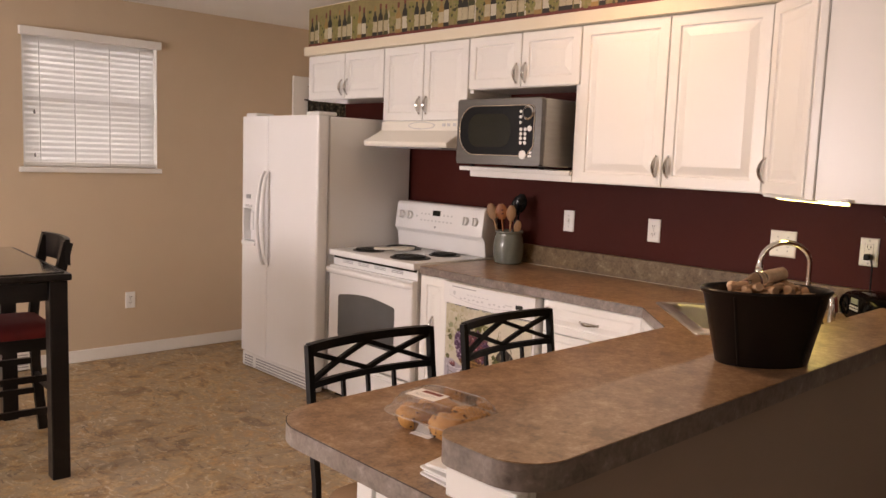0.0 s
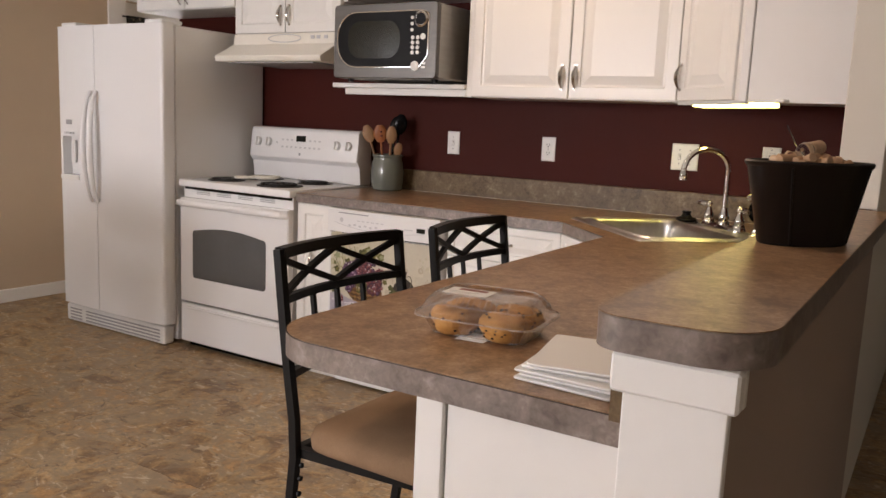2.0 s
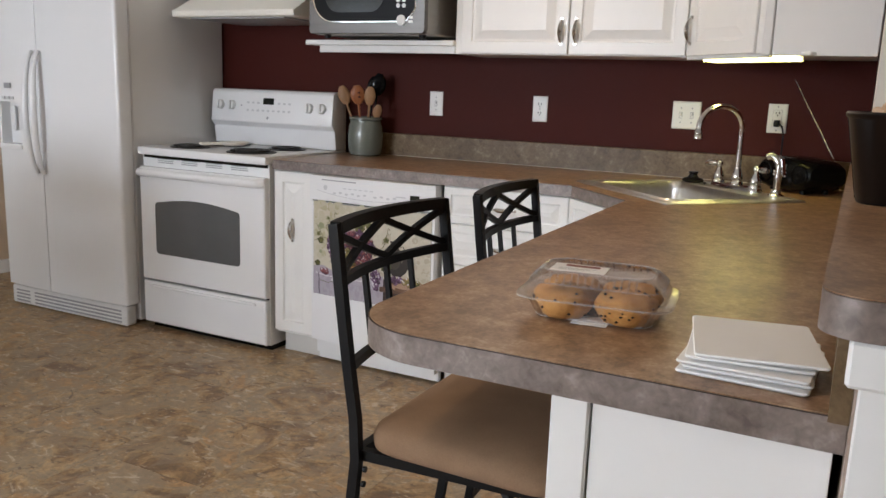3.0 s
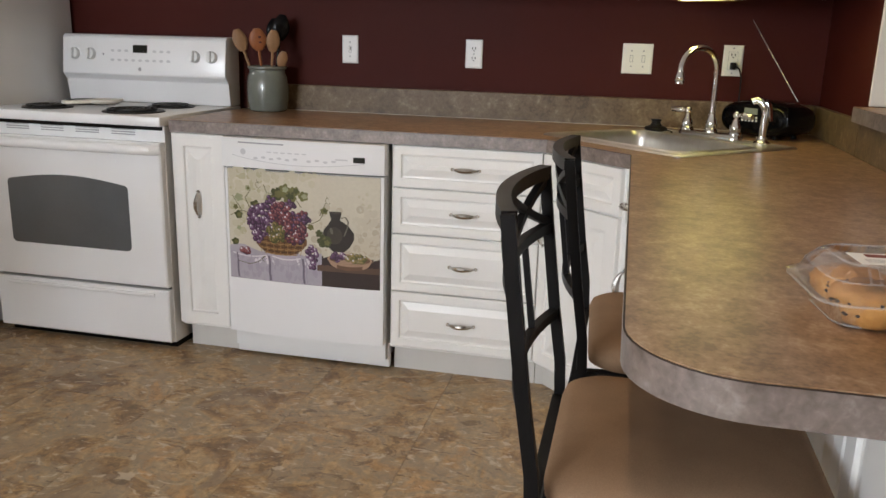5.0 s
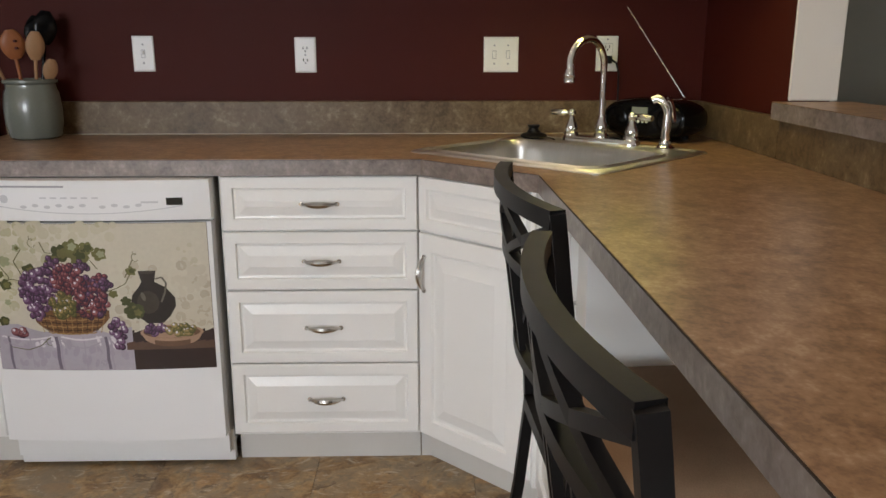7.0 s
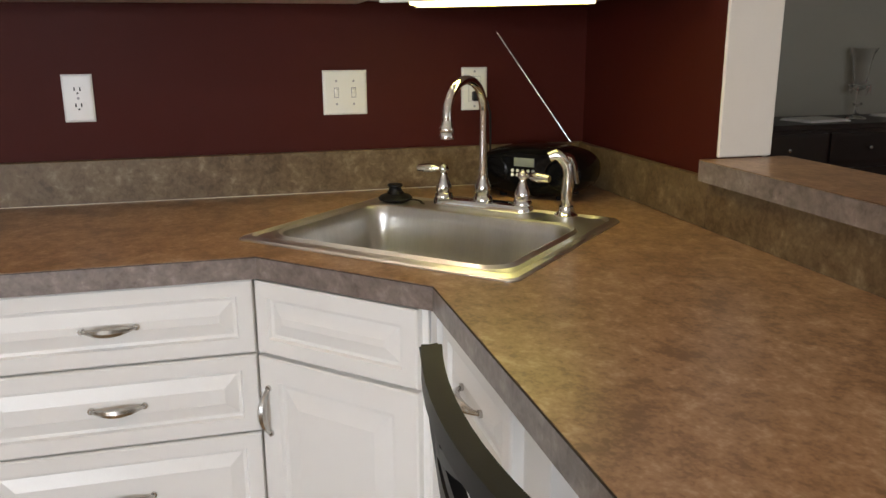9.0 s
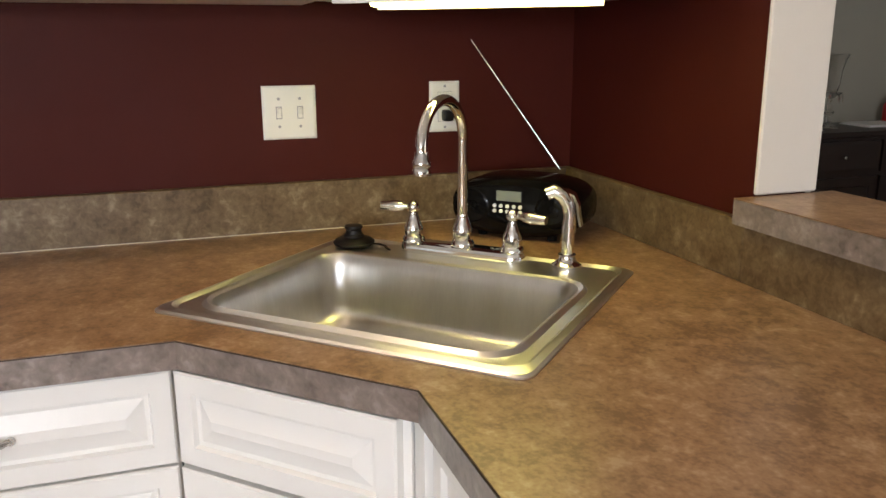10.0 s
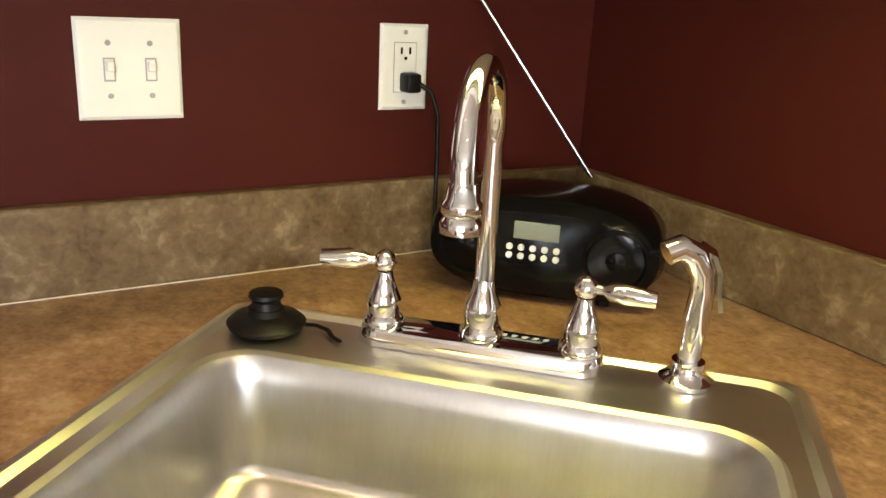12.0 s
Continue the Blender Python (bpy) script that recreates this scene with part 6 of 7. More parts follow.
for i in range(90):
    lay = 0 if i < 30 else 1 if i < 64 else 2
    a, q = rc.random() * 6.283, math.sqrt(rc.random())
    lim = 0.104 if lay < 2 else 0.078
    z = (0.146, 0.164, 0.180)[lay] + rc.uniform(-0.004, 0.006) + (0.010 * (1 - q) if lay else 0)
    mt = TM @ Matrix.Translation((lim * 1.10 * q * math.cos(a), lim * 0.66 * q * math.sin(a), z)) @ Matrix.Rotation(rc.random() * 6.283, 4, "Z") @ Matrix.Rotation(radians(90 + rc.uniform(-24, 24)), 4, "X")
    if cork_me is None:
        bm = lathe(bmesh.new(), [(0.0088, -0.021), (0.0102, -0.0195), (0.0106, 0.0), (0.0102, 0.0195), (0.0088, 0.021)], 14)
        cork0 = tagged(part("wine_cork", bm, M_CORK, None, smooth=40), "used wine cork lying in the tub", "cork", "wine corks")
        cork_me = cork0.data
        ob = cork0
        pale = cork_me.copy()
        pale.materials[0] = M_CORK_P
    else:
        ob = tagged(new("wine_cork", cork_me if i % 3 else pale), "used wine cork lying in the tub", "cork", "wine corks")
    ob.matrix_world = mt
    if i % 4 == 0:
        part("stained_end", lathe(bmesh.new(), [(0.0090, 0.0211), (0.0090, 0.0216), (0, 0.0217)], 12), M_WINE, ob, "wine-stained cork end")
bs2 = thing("bottle_stopper", (0, 0, 0), "clear glass bottle stopper with a big cork, lying on the corks", "stopper", m=TM @ Matrix.Translation((-0.01, 0.0, 0.206)) @ Matrix.Rotation(radians(28), 4, "Z") @ Matrix.Rotation(radians(86), 4, "Y"))
part("cork", lathe(bmesh.new(), [(0.014, 0.0), (0.0165, 0.002), (0.0165, 0.075), (0.014, 0.077)], 18), M_CORK_P, bs2, "large pale cork", 40)
part("glass", lathe(bmesh.new(), [(0.0135, -0.0005), (0.016, -0.006), (0.018, -0.025), (0.014, -0.048), (0.0, -0.058)], 18), M_GLASS, bs2, "clear glass knob", 50)

# ---- counter stools ----


def stool():
    """A black metal counter stool with a tan suede seat; its back stands away from the worktop."""
    w = 0.209
    c = thing("counter_stool", (0, 0, 0), "black metal counter stool with a tan suede seat at the peninsula", "stool", "counter stools", m=Matrix.Translation((1.553, 2.762, 0)))
    prof = [(0.075, 0.0), (0.045, 0.20), (0.012, 0.42), (-0.004, 0.58), (0.0, 0.66), (0.016, 0.76), (0.037, 0.92), (0.048, 1.017)]

    def back(z):
        for (y0, z0), (y1, z1) in zip(prof, prof[1:]):
            if z0 <= z <= z1:
                return y0 + (y1 - y0) * (z - z0) / (z1 - z0)
        return prof[-1][0]

    def bow(x, depth=0.032):
        return depth * (1 - (x / w) ** 2)

    for sx in (-1, 1):
        pts = []
        for (y0, z0), (y1, z1) in zip(prof, prof[1:]):
            pts += [(sx * w, y0 + (y1 - y0) * k / 3, z0 + (z1 - z0) * k / 3) for k in range(3)]
        pts.append((sx * w, prof[-1][0], prof[-1][1] - 0.004))
        part("back_leg", band(bmesh.new(), pts, 0.017, 0.019, (0, 1, 0)), M_IRON, c, smooth=30)
        fl_pts = [(sx * 0.172, -0.335, 0.598), (sx * 0.186, -0.36, 0.3), (sx * 0.200, -0.385, 0.0)]
        part("front_leg", band(bmesh.new(), fl_pts, 0.022, 0.022, (0, 1, 0)), M_IRON, c)
        part("side_rail", bar(bmesh.new(), (sx * 0.175, -0.345, 0.588), (sx * (w - 0.012), 0.0, 0.588), 0.018, 0.02), M_IRON, c)
        part("side_stretcher", bar(bmesh.new(), (sx * 0.195, -0.376, 0.23), (sx * (w - 0.008), 0.034, 0.23), 0.014, 0.014), M_IRON, c)
        part("brace", band(bmesh.new(), [(sx * 0.19, -0.365, 0.44), (sx * 0.17, -0.32, 0.52), (sx * 0.14, -0.26, 0.572)], 0.012, 0.012, (1, 0, 0)), M_IRON, c)
    for z, h, t in ((1.005, 0.023, 0.021), (0.908, 0.017, 0.015), (0.752, 0.017, 0.015)):
        n = 14
        pts = [(-w + 2 * w * k / n, back(z) + bow(-w + 2 * w * k / n), z) for k in range(n + 1)]
        part("back_rail", band(bmesh.new(), pts, t, h), M_IRON, c, smooth=30)
    for x0, x1 in ((-w + 0.006, 0.0), (0.0, w - 0.006)):
        for za, zb in ((0.992, 0.918), (0.918, 0.992)):
            n = 6
            pts = []
            for k in range(n + 1):
                s = k / n
                x, z = x0 + (x1 - x0) * s, za + (zb - za) * s
                pts.append((x, back(z) + bow(x), z))
            part("cross_bar", band(bmesh.new(), pts, 0.012, 0.013), M_IRON, c, smooth=30)
    for x in (-0.088, 0.0, 0.088):
        part("back_bar", bar(bmesh.new(), (x, back(0.905) + bow(x), 0.903), (x, back(0.76) + bow(x), 0.762), 0.010, 0.010, (0, 1, 0)), M_IRON, c)
    part("front_rail", bar(bmesh.new(), (-0.175, -0.335, 0.588), (0.175, -0.335, 0.588), 0.018, 0.02), M_IRON, c)
    part("rear_rail", bar(bmesh.new(), (-w + 0.011, 0.0, 0.585), (w - 0.011, 0.0, 0.585), 0.018, 0.026), M_IRON, c)
    part("foot_rail", bar(bmesh.new(), (-0.195, -0.376, 0.26), (0.195, -0.376, 0.26), 0.016, 0.016), M_IRON, c)
    part("rear_stretcher", bar(bmesh.new(), (-w + 0.01, 0.036, 0.26), (w - 0.01, 0.036, 0.26), 0.014, 0.014), M_IRON, c)
    bm = bmesh.new()

    def seat_loop(inset, z, puff=0.0):
        return [(x * (1.0 + 0.10 * (-0.012 - y)), y, z) for x, y, z in rrect(-0.212 + inset, -0.405 + inset, 0.212 - inset, -0.012 - inset, max(0.02, 0.065 - inset * 0.4), z)]

    skin(bm, [seat_loop(0.012, 0.5985), seat_loop(0.002, 0.605), seat_loop(0.0, 0.622), seat_loop(0.006, 0.638), seat_loop(0.022, 0.648), seat_loop(0.06, 0.655), seat_loop(0.11, 0.658)], cap_first=True)
    part("seat", bm, M_SUEDE, c, "tan suede seat pad", 60)
    for z in (0.50, 0.535, 0.565):
        part("bolt", lathe(bmesh.new(), [(0.006, 0.0), (0.006, 0.005), (0.0, 0.006)], 8, Matrix.Translation((-w, back(z) - 0.017, z)) @ Matrix.Rotation(radians(90), 4, "X")), M_IRON, c)
    return c


s1 = stool()
copy_thing(s1, Matrix.Translation((2.080, 2.738, 0)) @ Matrix.Rotation(radians(2.6), 4, "Z"))

# ---- dining table and its chair ----
DM = Matrix.Translation((0.905, 5.345, 0)) @ Matrix.Rotation(radians(-3.0), 4, "Z")
dt = thing("dining_table", (0, 0, 0), "black-stained square dining table with a glossy glass top", "table", m=DM)
part("tabletop", boxm(-0.54, -0.54, 0.905, 0.54, 0.54, 0.936, bev=0.006, seg=2), M_DARKWOOD, dt, smooth=40)
part("glass_top", boxm(-0.515, -0.515, 0.9362, 0.515, 0.515, 0.942, bev=0.002), M_TABLETOP, dt, "glossy greenish glass sheet")
for sx in (-1, 1):
    for sy in (-1, 1):
        part("leg", boxm(sx * 0.487 - 0.038, sy * 0.487 - 0.038, 0, sx * 0.487 + 0.038, sy * 0.487 + 0.038, 0.9045, bev=0.003), M_DARKWOOD, dt)
    part("apron", boxm(sx * 0.487 - 0.012, -0.448, 0.815, sx * 0.487 + 0.012, 0.448, 0.9045), M_DARKWOOD, dt)
    part("apron", boxm(-0.448, sx * 0.487 - 0.012, 0.815, 0.448, sx * 0.487 + 0.012, 0.9045), M_DARKWOOD, dt)

ch = thing("dining_chair", (0, 0, 0), "black wooden dining chair with a red seat at the table", "chair", m=Matrix.Translation((1.285, 5.37, 0)) @ Matrix.Rotation(radians(-3), 4, "Z"))
for sy in (-1, 1):
    part("rear_leg", band(bmesh.new(), [(0.215, sy * 0.19, 0), (0.185, sy * 0.19, 0.35), (0.18, sy * 0.19, 0.62), (0.205, sy * 0.19, 0.85), (0.25, sy * 0.19, 1.03)], 0.036, 0.045, (1, 0, 0)), M_DARKWOOD, ch)
    part("front_leg", boxm(-0.21, sy * 0.19 - 0.018, 0, -0.175, sy * 0.19 + 0.018, 0.575), M_DARKWOOD, ch)
    for z in (0.20, 0.36):
        part("stretcher", boxm(-0.18, sy * 0.19 - 0.01, z, 0.185, sy * 0.19 + 0.01, z + 0.03), M_DARKWOOD, ch)
    part("apron", boxm(-0.18, sy * 0.19 - 0.012, 0.515, 0.185, sy * 0.19 + 0.012, 0.575), M_DARKWOOD, ch)
for x, zz in ((-0.192, (0.16, 0.50)), (0.185, (0.28, 0.515))):
    for z in zz:
        part("cross_rail", boxm(x - 0.01, -0.175, z, x + 0.01, 0.175, z + 0.035), M_DARKWOOD, ch)
n = 10
pts = [(0.243 + 0.03 * (1 - (2 * k / n - 1) ** 2), -0.215 + 0.43 * k / n, 0.982) for k in range(n + 1)]
part("top_rail", band(bmesh.new(), pts, 0.024, 0.125), M_DARKWOOD, ch, smooth=30)
part("mid_rail", band(bmesh.new(), [(x - 0.04, y * 0.85, 0.79) for x, y, z in pts], 0.02, 0.045), M_DARKWOOD, ch, smooth=30)
bm = skin(bmesh.new(), [rrect(-0.205, -0.205, 0.185, 0.205, 0.05, 0.576), rrect(-0.215, -0.212, 0.19, 0.212, 0.055, 0.60), rrect(-0.20, -0.20, 0.18, 0.20, 0.05, 0.63), rrect(-0.12, -0.12, 0.11, 0.12, 0.05, 0.642)], cap_first=True)
part("seat", bm, M_RED, ch, "dark red padded seat", 60)

# ---- window with its blind ----
wd = tagged(new("window_1"), "white window with closed faux-wood blinds", "window", "", "structure")
wd.location = (2.235, 6.86, 1.78)
OFF[wd] = Vector((2.235, 6.86, 1.78))
bm = bmesh.new()
for a in ((1.79, 1.345, 1.825, 2.21), (2.645, 1.345, 2.68, 2.21), (1.825, 1.345, 2.645, 1.38), (1.825, 2.175, 2.645, 2.21), (1.825, 1.765, 2.645, 1.80)):
    box(bm, a[0], 6.86, a[1], a[2], 6.90, a[3])
part("window_frame", bm, M_TRIM, wd)
for z0, z1 in ((1.38, 1.765), (1.80, 2.175)):
    p = part("pane", boxm(1.825, 6.878, z0, 2.645, 6.882, z1), M_GLASS, wd)
    p.visible_shadow = False
    for x in (2.095, 2.37):
        part("muntin", boxm(x - 0.008, 6.87, z0, x + 0.008, 6.877, z1), M_TRIM, wd)
part("window_sill", boxm(1.762, 6.762, 1.310, 2.704, 6.8595, 1.3445, bev=0.004), M_TRIM, wd)
part("reveal", boxm(1.7905, 6.79, 1.3446, 1.796, 6.8595, 2.2095), M_TRIM, wd)
part("reveal", boxm(2.6745, 6.79, 1.3446, 2.6795, 6.8595, 2.2095), M_TRIM, wd)

bl = thing("window_blind", (2.235, 6.80, 1.35), "white two-inch slatted window blind, lowered and closed", "blind")
part("valance", boxm(1.772, 6.752, 2.183, 2.698, 6.789, 2.236, bev=0.003), M_TRIM, bl)
part("bottom_rail", boxm(1.80, 6.805, 1.352, 2.67, 6.855, 1.378, bev=0.004), M_TRIM, bl)
SLATS = 22
for k in range(SLATS):
    z = 1.395 + k * (2.165 - 1.395) / (SLATS - 1)
    half, tl_ = 0.024, radians(62 if k != 11 else 74)
    dy, dz = half * math.cos(tl_), half * math.sin(tl_)
    bm = bmesh.new()
    a = [(-dy, dz), (0.002, 0.002), (dy, -dz), (dy + 0.002, -dz - 0.001), (0.0045, 0.0), (-dy + 0.002, dz + 0.001)]
    va = [bm.verts.new((1.80, 6.832 - p, z + q)) for p, q in a]
    vb = [bm.verts.new((2.67, 6.832 - p, z + q)) for p, q in a]
    for i in range(6):
        bm.faces.new((va[i], va[(i + 1) % 6], vb[(i + 1) % 6], vb[i]))
    bm.faces.new(va)
    bm.faces.new(vb)
    part("slat", bm, M_BLIND, bl)
for x in (1.90, 2.12, 2.35, 2.56):
    part("ladder_cord", tube(bmesh.new(), [(x, 6.803, 1.36), (x, 6.803, 2.18)], 0.002, 6), M_PLATE, bl)
for x, z in ((1.865, 1.70), (1.865, 1.42)):
    part("cord_tassel", lathe(bmesh.new(), [(0.004, 0.014), (0.008, 0.0), (0.006, -0.012), (0, -0.0125)], 10, Matrix.Translation((x, 6.797, z))), M_GREY, bl)

# ---- back door with a patterned valance ----
dr = tagged(new("door_1"), "white back door with a glazed top behind a patterned valance", "door", "", "structure")
dr.location = (4.36, 6.85, 0)
OFF[dr] = Vector((4.36, 6.85, 0))
part("door_leaf", boxm(3.945, 6.84, 0.01, 4.775, 6.88, 0.95), M_TRIM, dr)
bm = bmesh.new()
box(bm, 3.945, 6.84, 0.951, 4.06, 6.88, 2.035)
box(bm, 4.66, 6.84, 0.951, 4.775, 6.88, 2.035)
box(bm, 4.061, 6.84, 1.93, 4.659, 6.88, 2.035)
part("door_stile", bm, M_TRIM, dr)
dg = part("pane", boxm(4.06, 6.858, 0.951, 4.66, 6.862, 1.93), M_GLASS, dr)
dg.visible_shadow = False
for a in ((3.80, 0.0, 3.94, 2.11), (4.78, 0.0, 4.92, 2.11), (3.9401, 2.04, 4.7799, 2.11)):
    part("casing", boxm(a[0], 6.772, a[1], a[2], 6.7895, a[3], bev=0.003), M_TRIM, dr)
cv = thing("valance_curtain", (4.36, 6.76, 1.55), "dark patterned gathered valance on the back door", "curtain")
bm = bmesh.new()
rows = []
for z in (1.52, 1.66, 1.80, 1.90, 1.935):
    rows.append([bm.verts.new((3.93 + 0.86 * k / 90, 6.755 + 0.012 * math.sin(k * 0.9) * (1.0 if z < 1.9 else 0.4) + 0.004 * math.sin(k * 0.37), z)) for k in range(91)])
for a, b in zip(rows, rows[1:]):
    for k in range(90):
        bm.faces.new((a[k], a[k + 1], b[k + 1], b[k]))
cl = part("cloth", bm, M_CURTAIN, cv, smooth=60)
sol = cl.modifiers.new("thickness", "SOLIDIFY")
sol.thickness = 0.002
part("rod", tube(bmesh.new(), [(3.90, 6.757, 1.925), (4.82, 6.757, 1.925)], 0.006, 8), M_IRON, cv)

# wall register at the skirting
vt = thing("floor_register", (1.70, 6.77, 0.0), "white metal wall register above the floor", "vent")
part("frame", boxm(1.58, 6.752, 0.008, 1.80, 6.7715, 0.135, bev=0.003), M_TRIM, vt)
for k in range(6):
    part("slat", boxm(1.60, 6.7485, 0.026 + k * 0.016, 1.78, 6.7515, 0.033 + k * 0.016), M_GREY, vt)

# ---- wallpaper border ----
PB = {k: mat("border_" + k, c, tuple(v * f for v in c), 0.5, scale=s, fine=60, spread=0.5) for k, c, f, s in (
    ("ground", (0.30, 0.24, 0.10), 0.55, 9), ("bottle", (0.020, 0.016, 0.010), 0.6, 20), ("green_bottle", (0.055, 0.055, 0.015), 0.6, 20), ("label", (0.48, 0.40, 0.26), 0.75, 30),
    ("grape", (0.24, 0.22, 0.06), 0.6, 40), ("red", (0.16, 0.03, 0.02), 0.7, 20), ("gold", (0.34, 0.20, 0.06), 0.7, 20), ("pale", (0.55, 0.50, 0.40), 0.8, 20))}
wb = thing("wallpaper_border", (3.40, 4.3, 2.227), "wallpaper border printed with wine bottles and grapes", "wallpaper border")
mb1 = face((3.4045, 5.9595, 2.227), (-1, 0))
mb2 = face((3.4040, 2.624, 2.227), (-0.758, 0.652))
BL = {k: bmesh.new() for k in PB}
rb2 = random.Random(21)


def border_run(mm, length):
    box(BL["ground"], 0, 0, 0, length, 0.258, 0.0006, mm)
    box(BL["red"], 0, 0, 0.0006, length, 0.022, 0.0009, mm)
    x, kind = 0.02, 0
    while x < length - 0.05:
        kind = (kind + 1) % 7
        if kind in (3, 6):
            for k in range(46):
                a, q = rb2.random() * 6.283, math.sqrt(rb2.random())
                px, py = x + 0.032 + 0.032 * q * math.cos(a), 0.105 + 0.085 * q * math.sin(a)
                disc(BL["grape" if rb2.random() < 0.8 else "green_bottle"], px, py, rb2.uniform(0.007, 0.011), 0.0016 + k * 0.00001, mm, 8)
            x += 0.062
            continue
        h = rb2.uniform(0.185, 0.235)
        w = rb2.uniform(0.019, 0.025)
        col = ("bottle", "bottle", "green_bottle", "bottle", "gold", "bottle", "green_bottle")[kind]
        cx, z = x + w, 0.0012 + 0.0003 * (kind % 2)
        body = [(cx - w, 0.018), (cx + w, 0.018), (cx + w, h * 0.58), (cx + w * 0.85, h * 0.66), (cx + w * 0.36, h * 0.74), (cx + w * 0.36, h), (cx - w * 0.36, h), (cx - w * 0.36, h * 0.74), (cx - w * 0.85, h * 0.66), (cx - w, h * 0.58)]
        loop_face(BL[col], [(a, b, z) for a, b in body], mm)
        lw = w * 0.92
        loop_face(BL["label" if kind != 5 else "pale"], [(cx - lw, 0.04, z + 0.0002), (cx + lw, 0.04, z + 0.0002), (cx + lw, 0.04 + h * 0.32, z + 0.0002), (cx - lw, 0.04 + h * 0.32, z + 0.0002)], mm)
        loop_face(BL["red" if kind % 3 else "gold"], [(cx - w * 0.38, h * 0.84, z + 0.0002), (cx + w * 0.38, h * 0.84, z + 0.0002), (cx + w * 0.38, h, z + 0.0002), (cx - w * 0.38, h, z + 0.0002)], mm)
        if kind == 2:
            loop_face(BL["pale"], [(cx + w, 0.02, z), (cx + w + 0.010, 0.02, z), (cx + w + 0.010, 0.16, z), (cx + w, 0.16, z)], mm)
        x += 2 * w + rb2.uniform(-0.004, 0.014)


border_run(mb1, 5.9595 - 2.626)
border_run(mb2, 0.42)
base_strip = part("paper", BL.pop("ground"), PB["ground"], wb)
for k, bm in BL.items():
    part("print_" + k, bm, PB[k], base_strip, kind="stuff")

# ---- dining room seen through the pass-through ----
sb = thing("sideboard", (5.5, -0.75, 0), "dark mahogany sideboard against the dining room wall", "sideboard")
part("body", boxm(5.30, -1.75, 0.10, 5.735, 0.35, 0.835), M_MAHOG, sb)
part("top", boxm(5.27, -1.78, 0.8355, 5.74, 0.38, 0.865, bev=0.005), M_MAHOG, sb)
m = face((5.30, 0.35, 0.10), (-1, 0))
for k in range(4):
    part("door", rings_panel(bmesh.new(), 0.50, 0.50, [(0, 0), (0, 0.014), (0.05, 0.014), (0.055, 0.008)], m @ Matrix.Translation((0.02 + k * 0.52, 0.02, 0))), M_MAHOG, sb)
    d = part("drawer", rings_panel(bmesh.new(), 0.50, 0.17, [(0, 0), (0, 0.014), (0.02, 0.016)], m @ Matrix.Translation((0.02 + k * 0.52, 0.545, 0))), M_MAHOG, sb)
    part("knob", lathe(bmesh.new(), [(0.006, 0.0), (0.012, 0.01), (0.010, 0.018), (0, 0.02)], 12, m @ Matrix.Translation((0.27 + k * 0.52, 0.63, 0.016))), M_NICKEL, d)
for y in (-1.70, 0.30):
    for x in (5.33, 5.70):
        part("leg", boxm(x - 0.025, y - 0.025, 0, x + 0.025, y + 0.025, 0.0995), M_MAHOG, sb)
hg = thing("hurricane_lamp", (5.50, -0.52, 0.8652), "clear glass hurricane candle holder on the sideboard", "candle holder")
mt = Matrix.Translation((5.50, -0.52, 0.8652))
part("stand", lathe(bmesh.new(), [(0.055, 0.0), (0.055, 0.006), (0.014, 0.02), (0.012, 0.07), (0.03, 0.085), (0.011, 0.10), (0.014, 0.16), (0.06, 0.19), (0.06, 0.194), (0.0, 0.195)], 24, mt), M_GLASS, hg, smooth=50)
part("shade", lathe(bmesh.new(), [(0.03, 0.1955), (0.042, 0.24), (0.046, 0.30), (0.06, 0.36), (0.078, 0.395), (0.075, 0.395), (0.056, 0.36), (0.042, 0.30), (0.038, 0.24), (0.026, 0.199)], 24, mt), M_GLASS, hg, smooth=50)
for k in range(8):
    a = k * math.pi / 4
    part("crystal_drop", lathe(bmesh.new(), [(0.001, 0.0), (0.006, 0.03), (0.001, 0.06)], 6, mt @ Matrix.Translation((0.058 * math.cos(a), 0.058 * math.sin(a), 0.13))), M_GLASS, hg)
for i, (x, y, r, w, d) in enumerate(((5.47, -0.22, 8, 0.11, 0.15), (5.52, -0.9, -6, 0.12, 0.16), (5.46, -1.1, 15, 0.10, 0.14))):
    pm = Matrix.Translation((x, y, 0.8652)) @ Matrix.Rotation(radians(r), 4, "Z")
    pp = thing("paper_pile", (0, 0, 0), "small pile of papers on the sideboard", "papers", "papers", m=pm)
    for k in range(3):
        part("sheet", boxm(-w + k * 0.006, -d, k * 0.004, w, d - k * 0.01, k * 0.004 + 0.0035), M_PAPER, pp)
rt = thing("red_bottle", (5.50, -1.03, 0.8652), "small red plastic bottle on the sideboard", "bottle")
mt = Matrix.Translation((5.60, -1.06, 0.8652))
part("body", lathe(bmesh.new(), [(0.035, 0.0), (0.038, 0.01), (0.038, 0.10), (0.02, 0.13), (0.014, 0.135), (0, 0.1355)], 18, mt), M_REDPL, rt, smooth=40)
part("cap", lathe(bmesh.new(), [(0.015, 0.136), (0.015, 0.165), (0, 0.1655)], 14, mt), M_REDPL, rt, smooth=40)

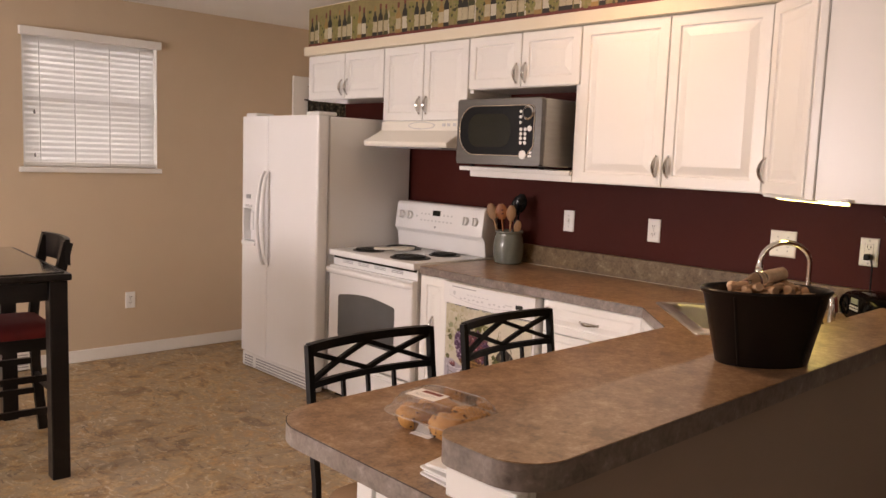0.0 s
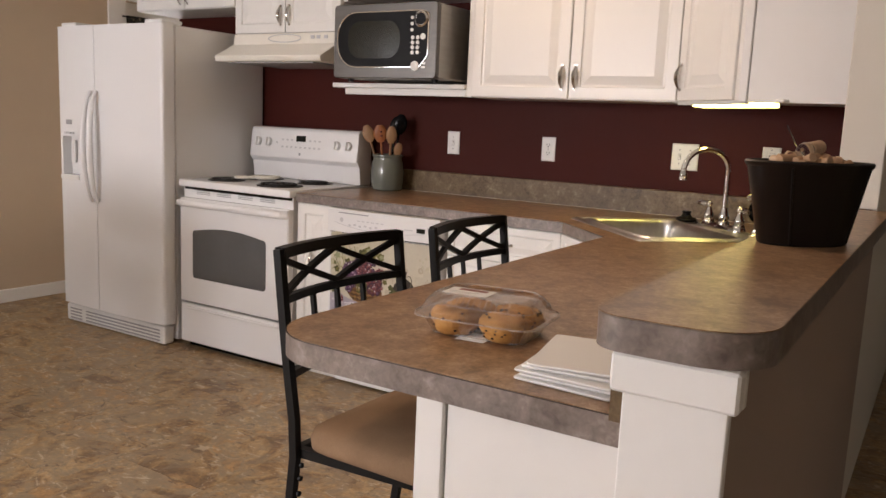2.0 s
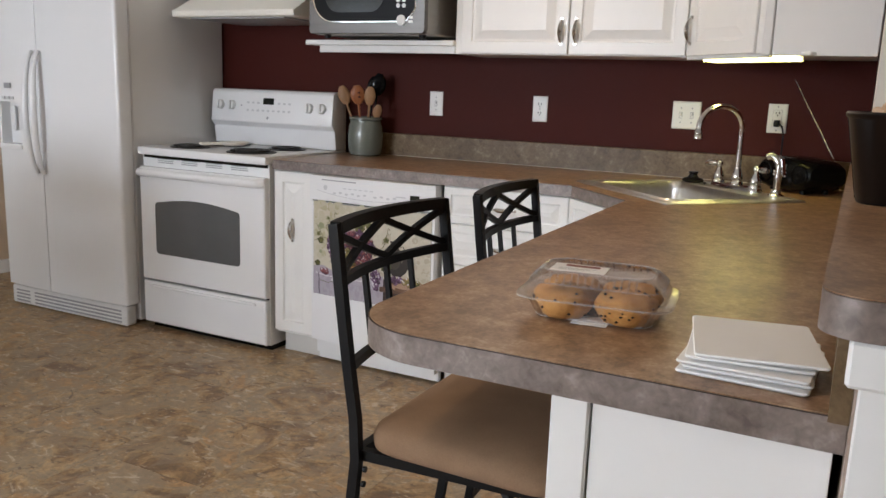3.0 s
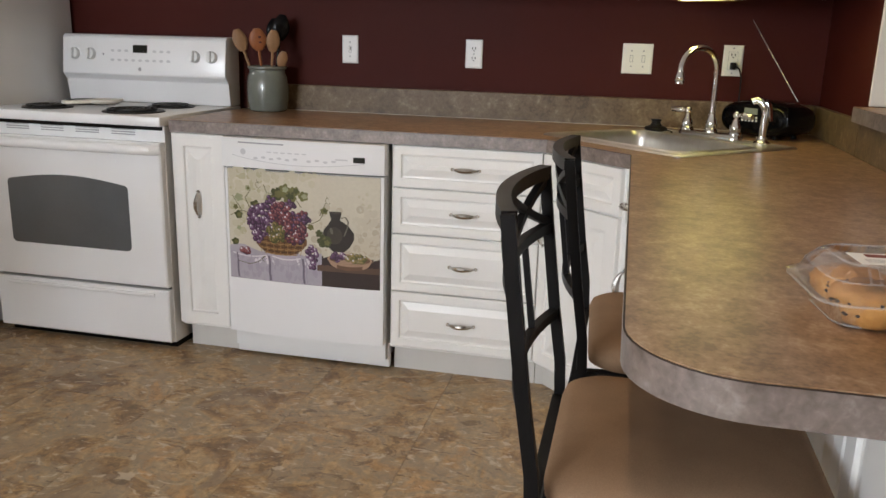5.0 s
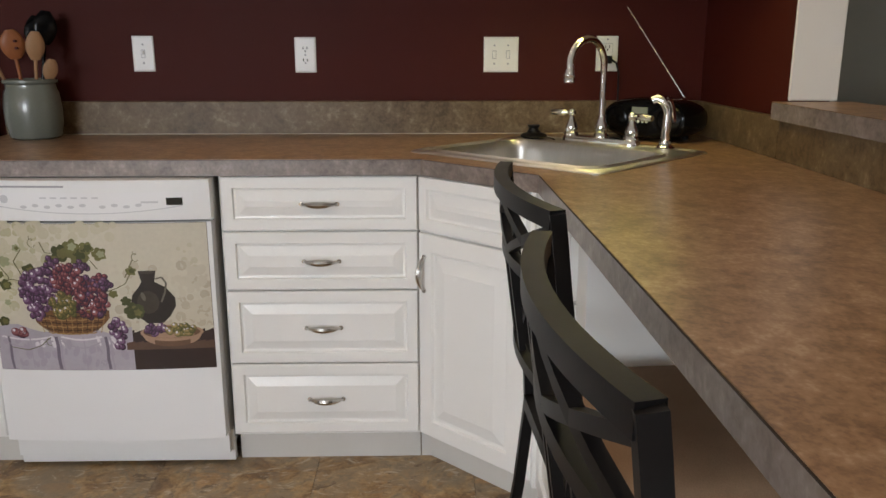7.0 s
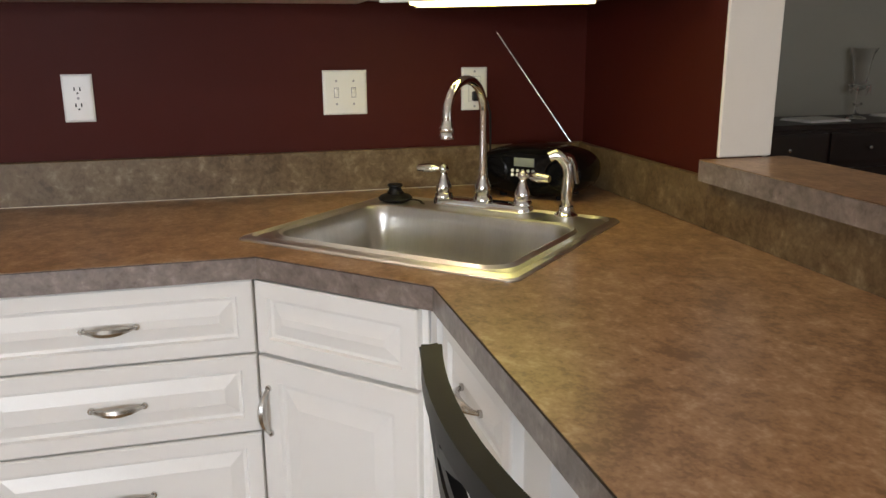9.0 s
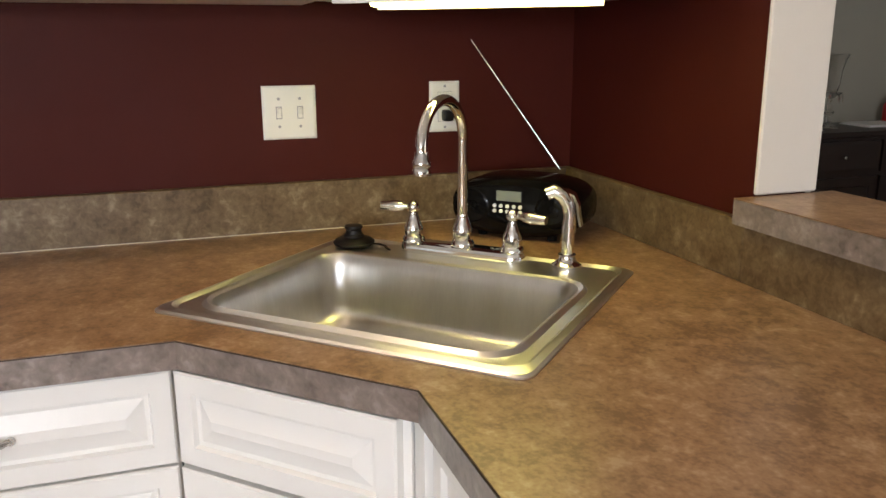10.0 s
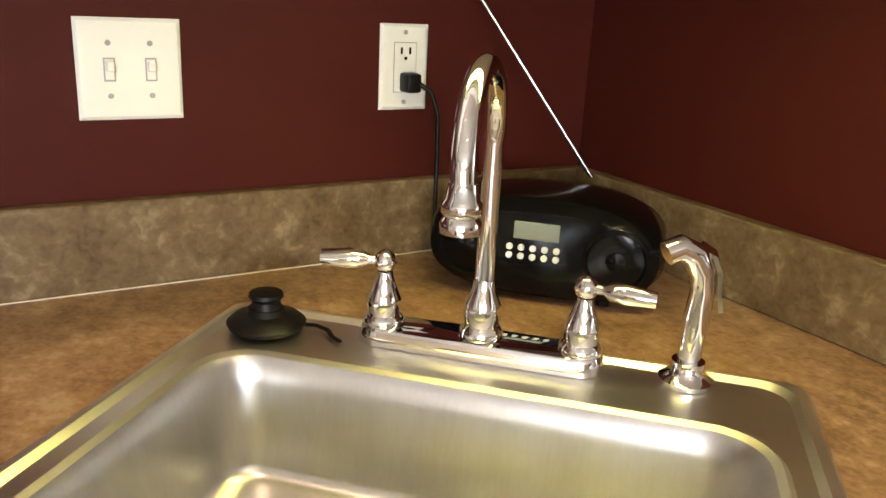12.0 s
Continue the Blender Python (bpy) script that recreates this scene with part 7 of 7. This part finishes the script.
# patio door and windows, away from the walk


def glazed(name, label, category, base, axis, at, bars, panes):
    """A white frame of bars (a0, z0, a1, z1) and its panes, in a wall across y (axis 'y') or x."""
    o = tagged(new(name), label, category, "", "structure")
    o.location = base
    OFF[o] = Vector(base)
    for a0, z0, a1, z1 in bars:
        part("frame_bar", boxm(a0, at, z0, a1, at + 0.045, z1) if axis == "y" else boxm(at, a0, z0, at + 0.045, a1, z1), M_TRIM, o)
    for a0, z0, a1, z1 in panes:
        g = part("pane", boxm(a0, at + 0.02, z0, a1, at + 0.025, z1) if axis == "y" else boxm(at + 0.02, a0, z0, at + 0.025, a1, z1), M_GLASS, o)
        g.visible_shadow = False
    return o


glazed("door_2", "white sliding patio door with two glass panels", "door", (-1.4, 6.86, 0), "y", 6.85,
       ((-2.25, 0.02, -2.17, 2.12), (-0.63, 0.02, -0.55, 2.12), (-1.44, 0.10, -1.36, 2.04), (-2.17, 2.04, -0.63, 2.12), (-2.17, 0.02, -0.63, 0.10)),
       ((-2.17, 0.10, -1.44, 2.04), (-1.36, 0.10, -0.63, 2.04)))
glazed("window_3", "white framed side window", "window", (-2.8, 5.0, 1.5), "x", -2.83,
       ((4.0, 0.95, 4.06, 2.15), (5.94, 0.95, 6.0, 2.15), (4.97, 1.01, 5.03, 2.09), (4.06, 2.09, 5.94, 2.15), (4.06, 0.95, 5.94, 1.01)),
       ((4.06, 1.01, 4.97, 2.09), (5.03, 1.01, 5.94, 2.09)))
w2 = tagged(new("window_2"), "white front room window", "window", "", "structure")
w2.location = (0.4, -2.70, 1.5)
OFF[w2] = Vector((0.4, -2.70, 1.5))
bm = bmesh.new()
for a in ((-0.5, 0.85, -0.44, 2.15), (1.24, 0.85, 1.3, 2.15), (0.37, 0.85, 0.43, 2.15), (-0.44, 2.09, 1.24, 2.15), (-0.44, 0.85, 1.24, 0.91)):
    box(bm, a[0], -2.73, a[1], a[2], -2.69, a[3])
part("window_frame", bm, M_TRIM, w2)
g = part("pane", boxm(-0.44, -2.712, 0.91, 1.24, -2.708, 2.09), M_GLASS, w2)
g.visible_shadow = False

# ground outside
gm = mottled("lawn", [(0.35, (0.03, 0.05, 0.015)), (0.5, (0.05, 0.08, 0.025)), (0.65, (0.08, 0.11, 0.04))], 2.0, 0.9, 0.2, 0.3)
structure("ground", boxm(-400, -400, -0.40, 400, 400, -0.30), gm, "green lawn outside", "ground")

# ---- floor tiles ----
T = 0.4555
TILE = bmesh.new()
box(TILE, -T / 2, -T / 2, -0.004, T / 2, T / 2, 0.0, None, 0.0009)
floor_ob = bpy.data.objects["floor"]
tile_me = None
far = bmesh.new()
GX, GY = 2.849, 2.795
for i in range(-13, 7):
    for j in range(-13, 10):
        x, y = GX + (i + 0.5 + 0.5 * (j % 2)) * 0.4565, GY + (j + 0.5) * 0.4565
        if not (-2.72 - T / 2 < x < 5.75 + T / 2 and -2.62 - T / 2 < y < 6.79 + T / 2):
            continue
        if -2.4 < x < 3.9 and y > 1.0:
            if tile_me is None:
                first = part("tile", TILE, M_FLOOR, floor_ob)
                tile_me = first.data
                ob = first
            else:
                ob = new("tile", tile_me)
                ob.parent = floor_ob
            ob.location = (x, y, 0)
        else:
            box(far, x - T / 2, y - T / 2, -0.004, x + T / 2, y + T / 2, 0.0)
part("tile_field", far, M_FLOOR, floor_ob, kind="stuff")
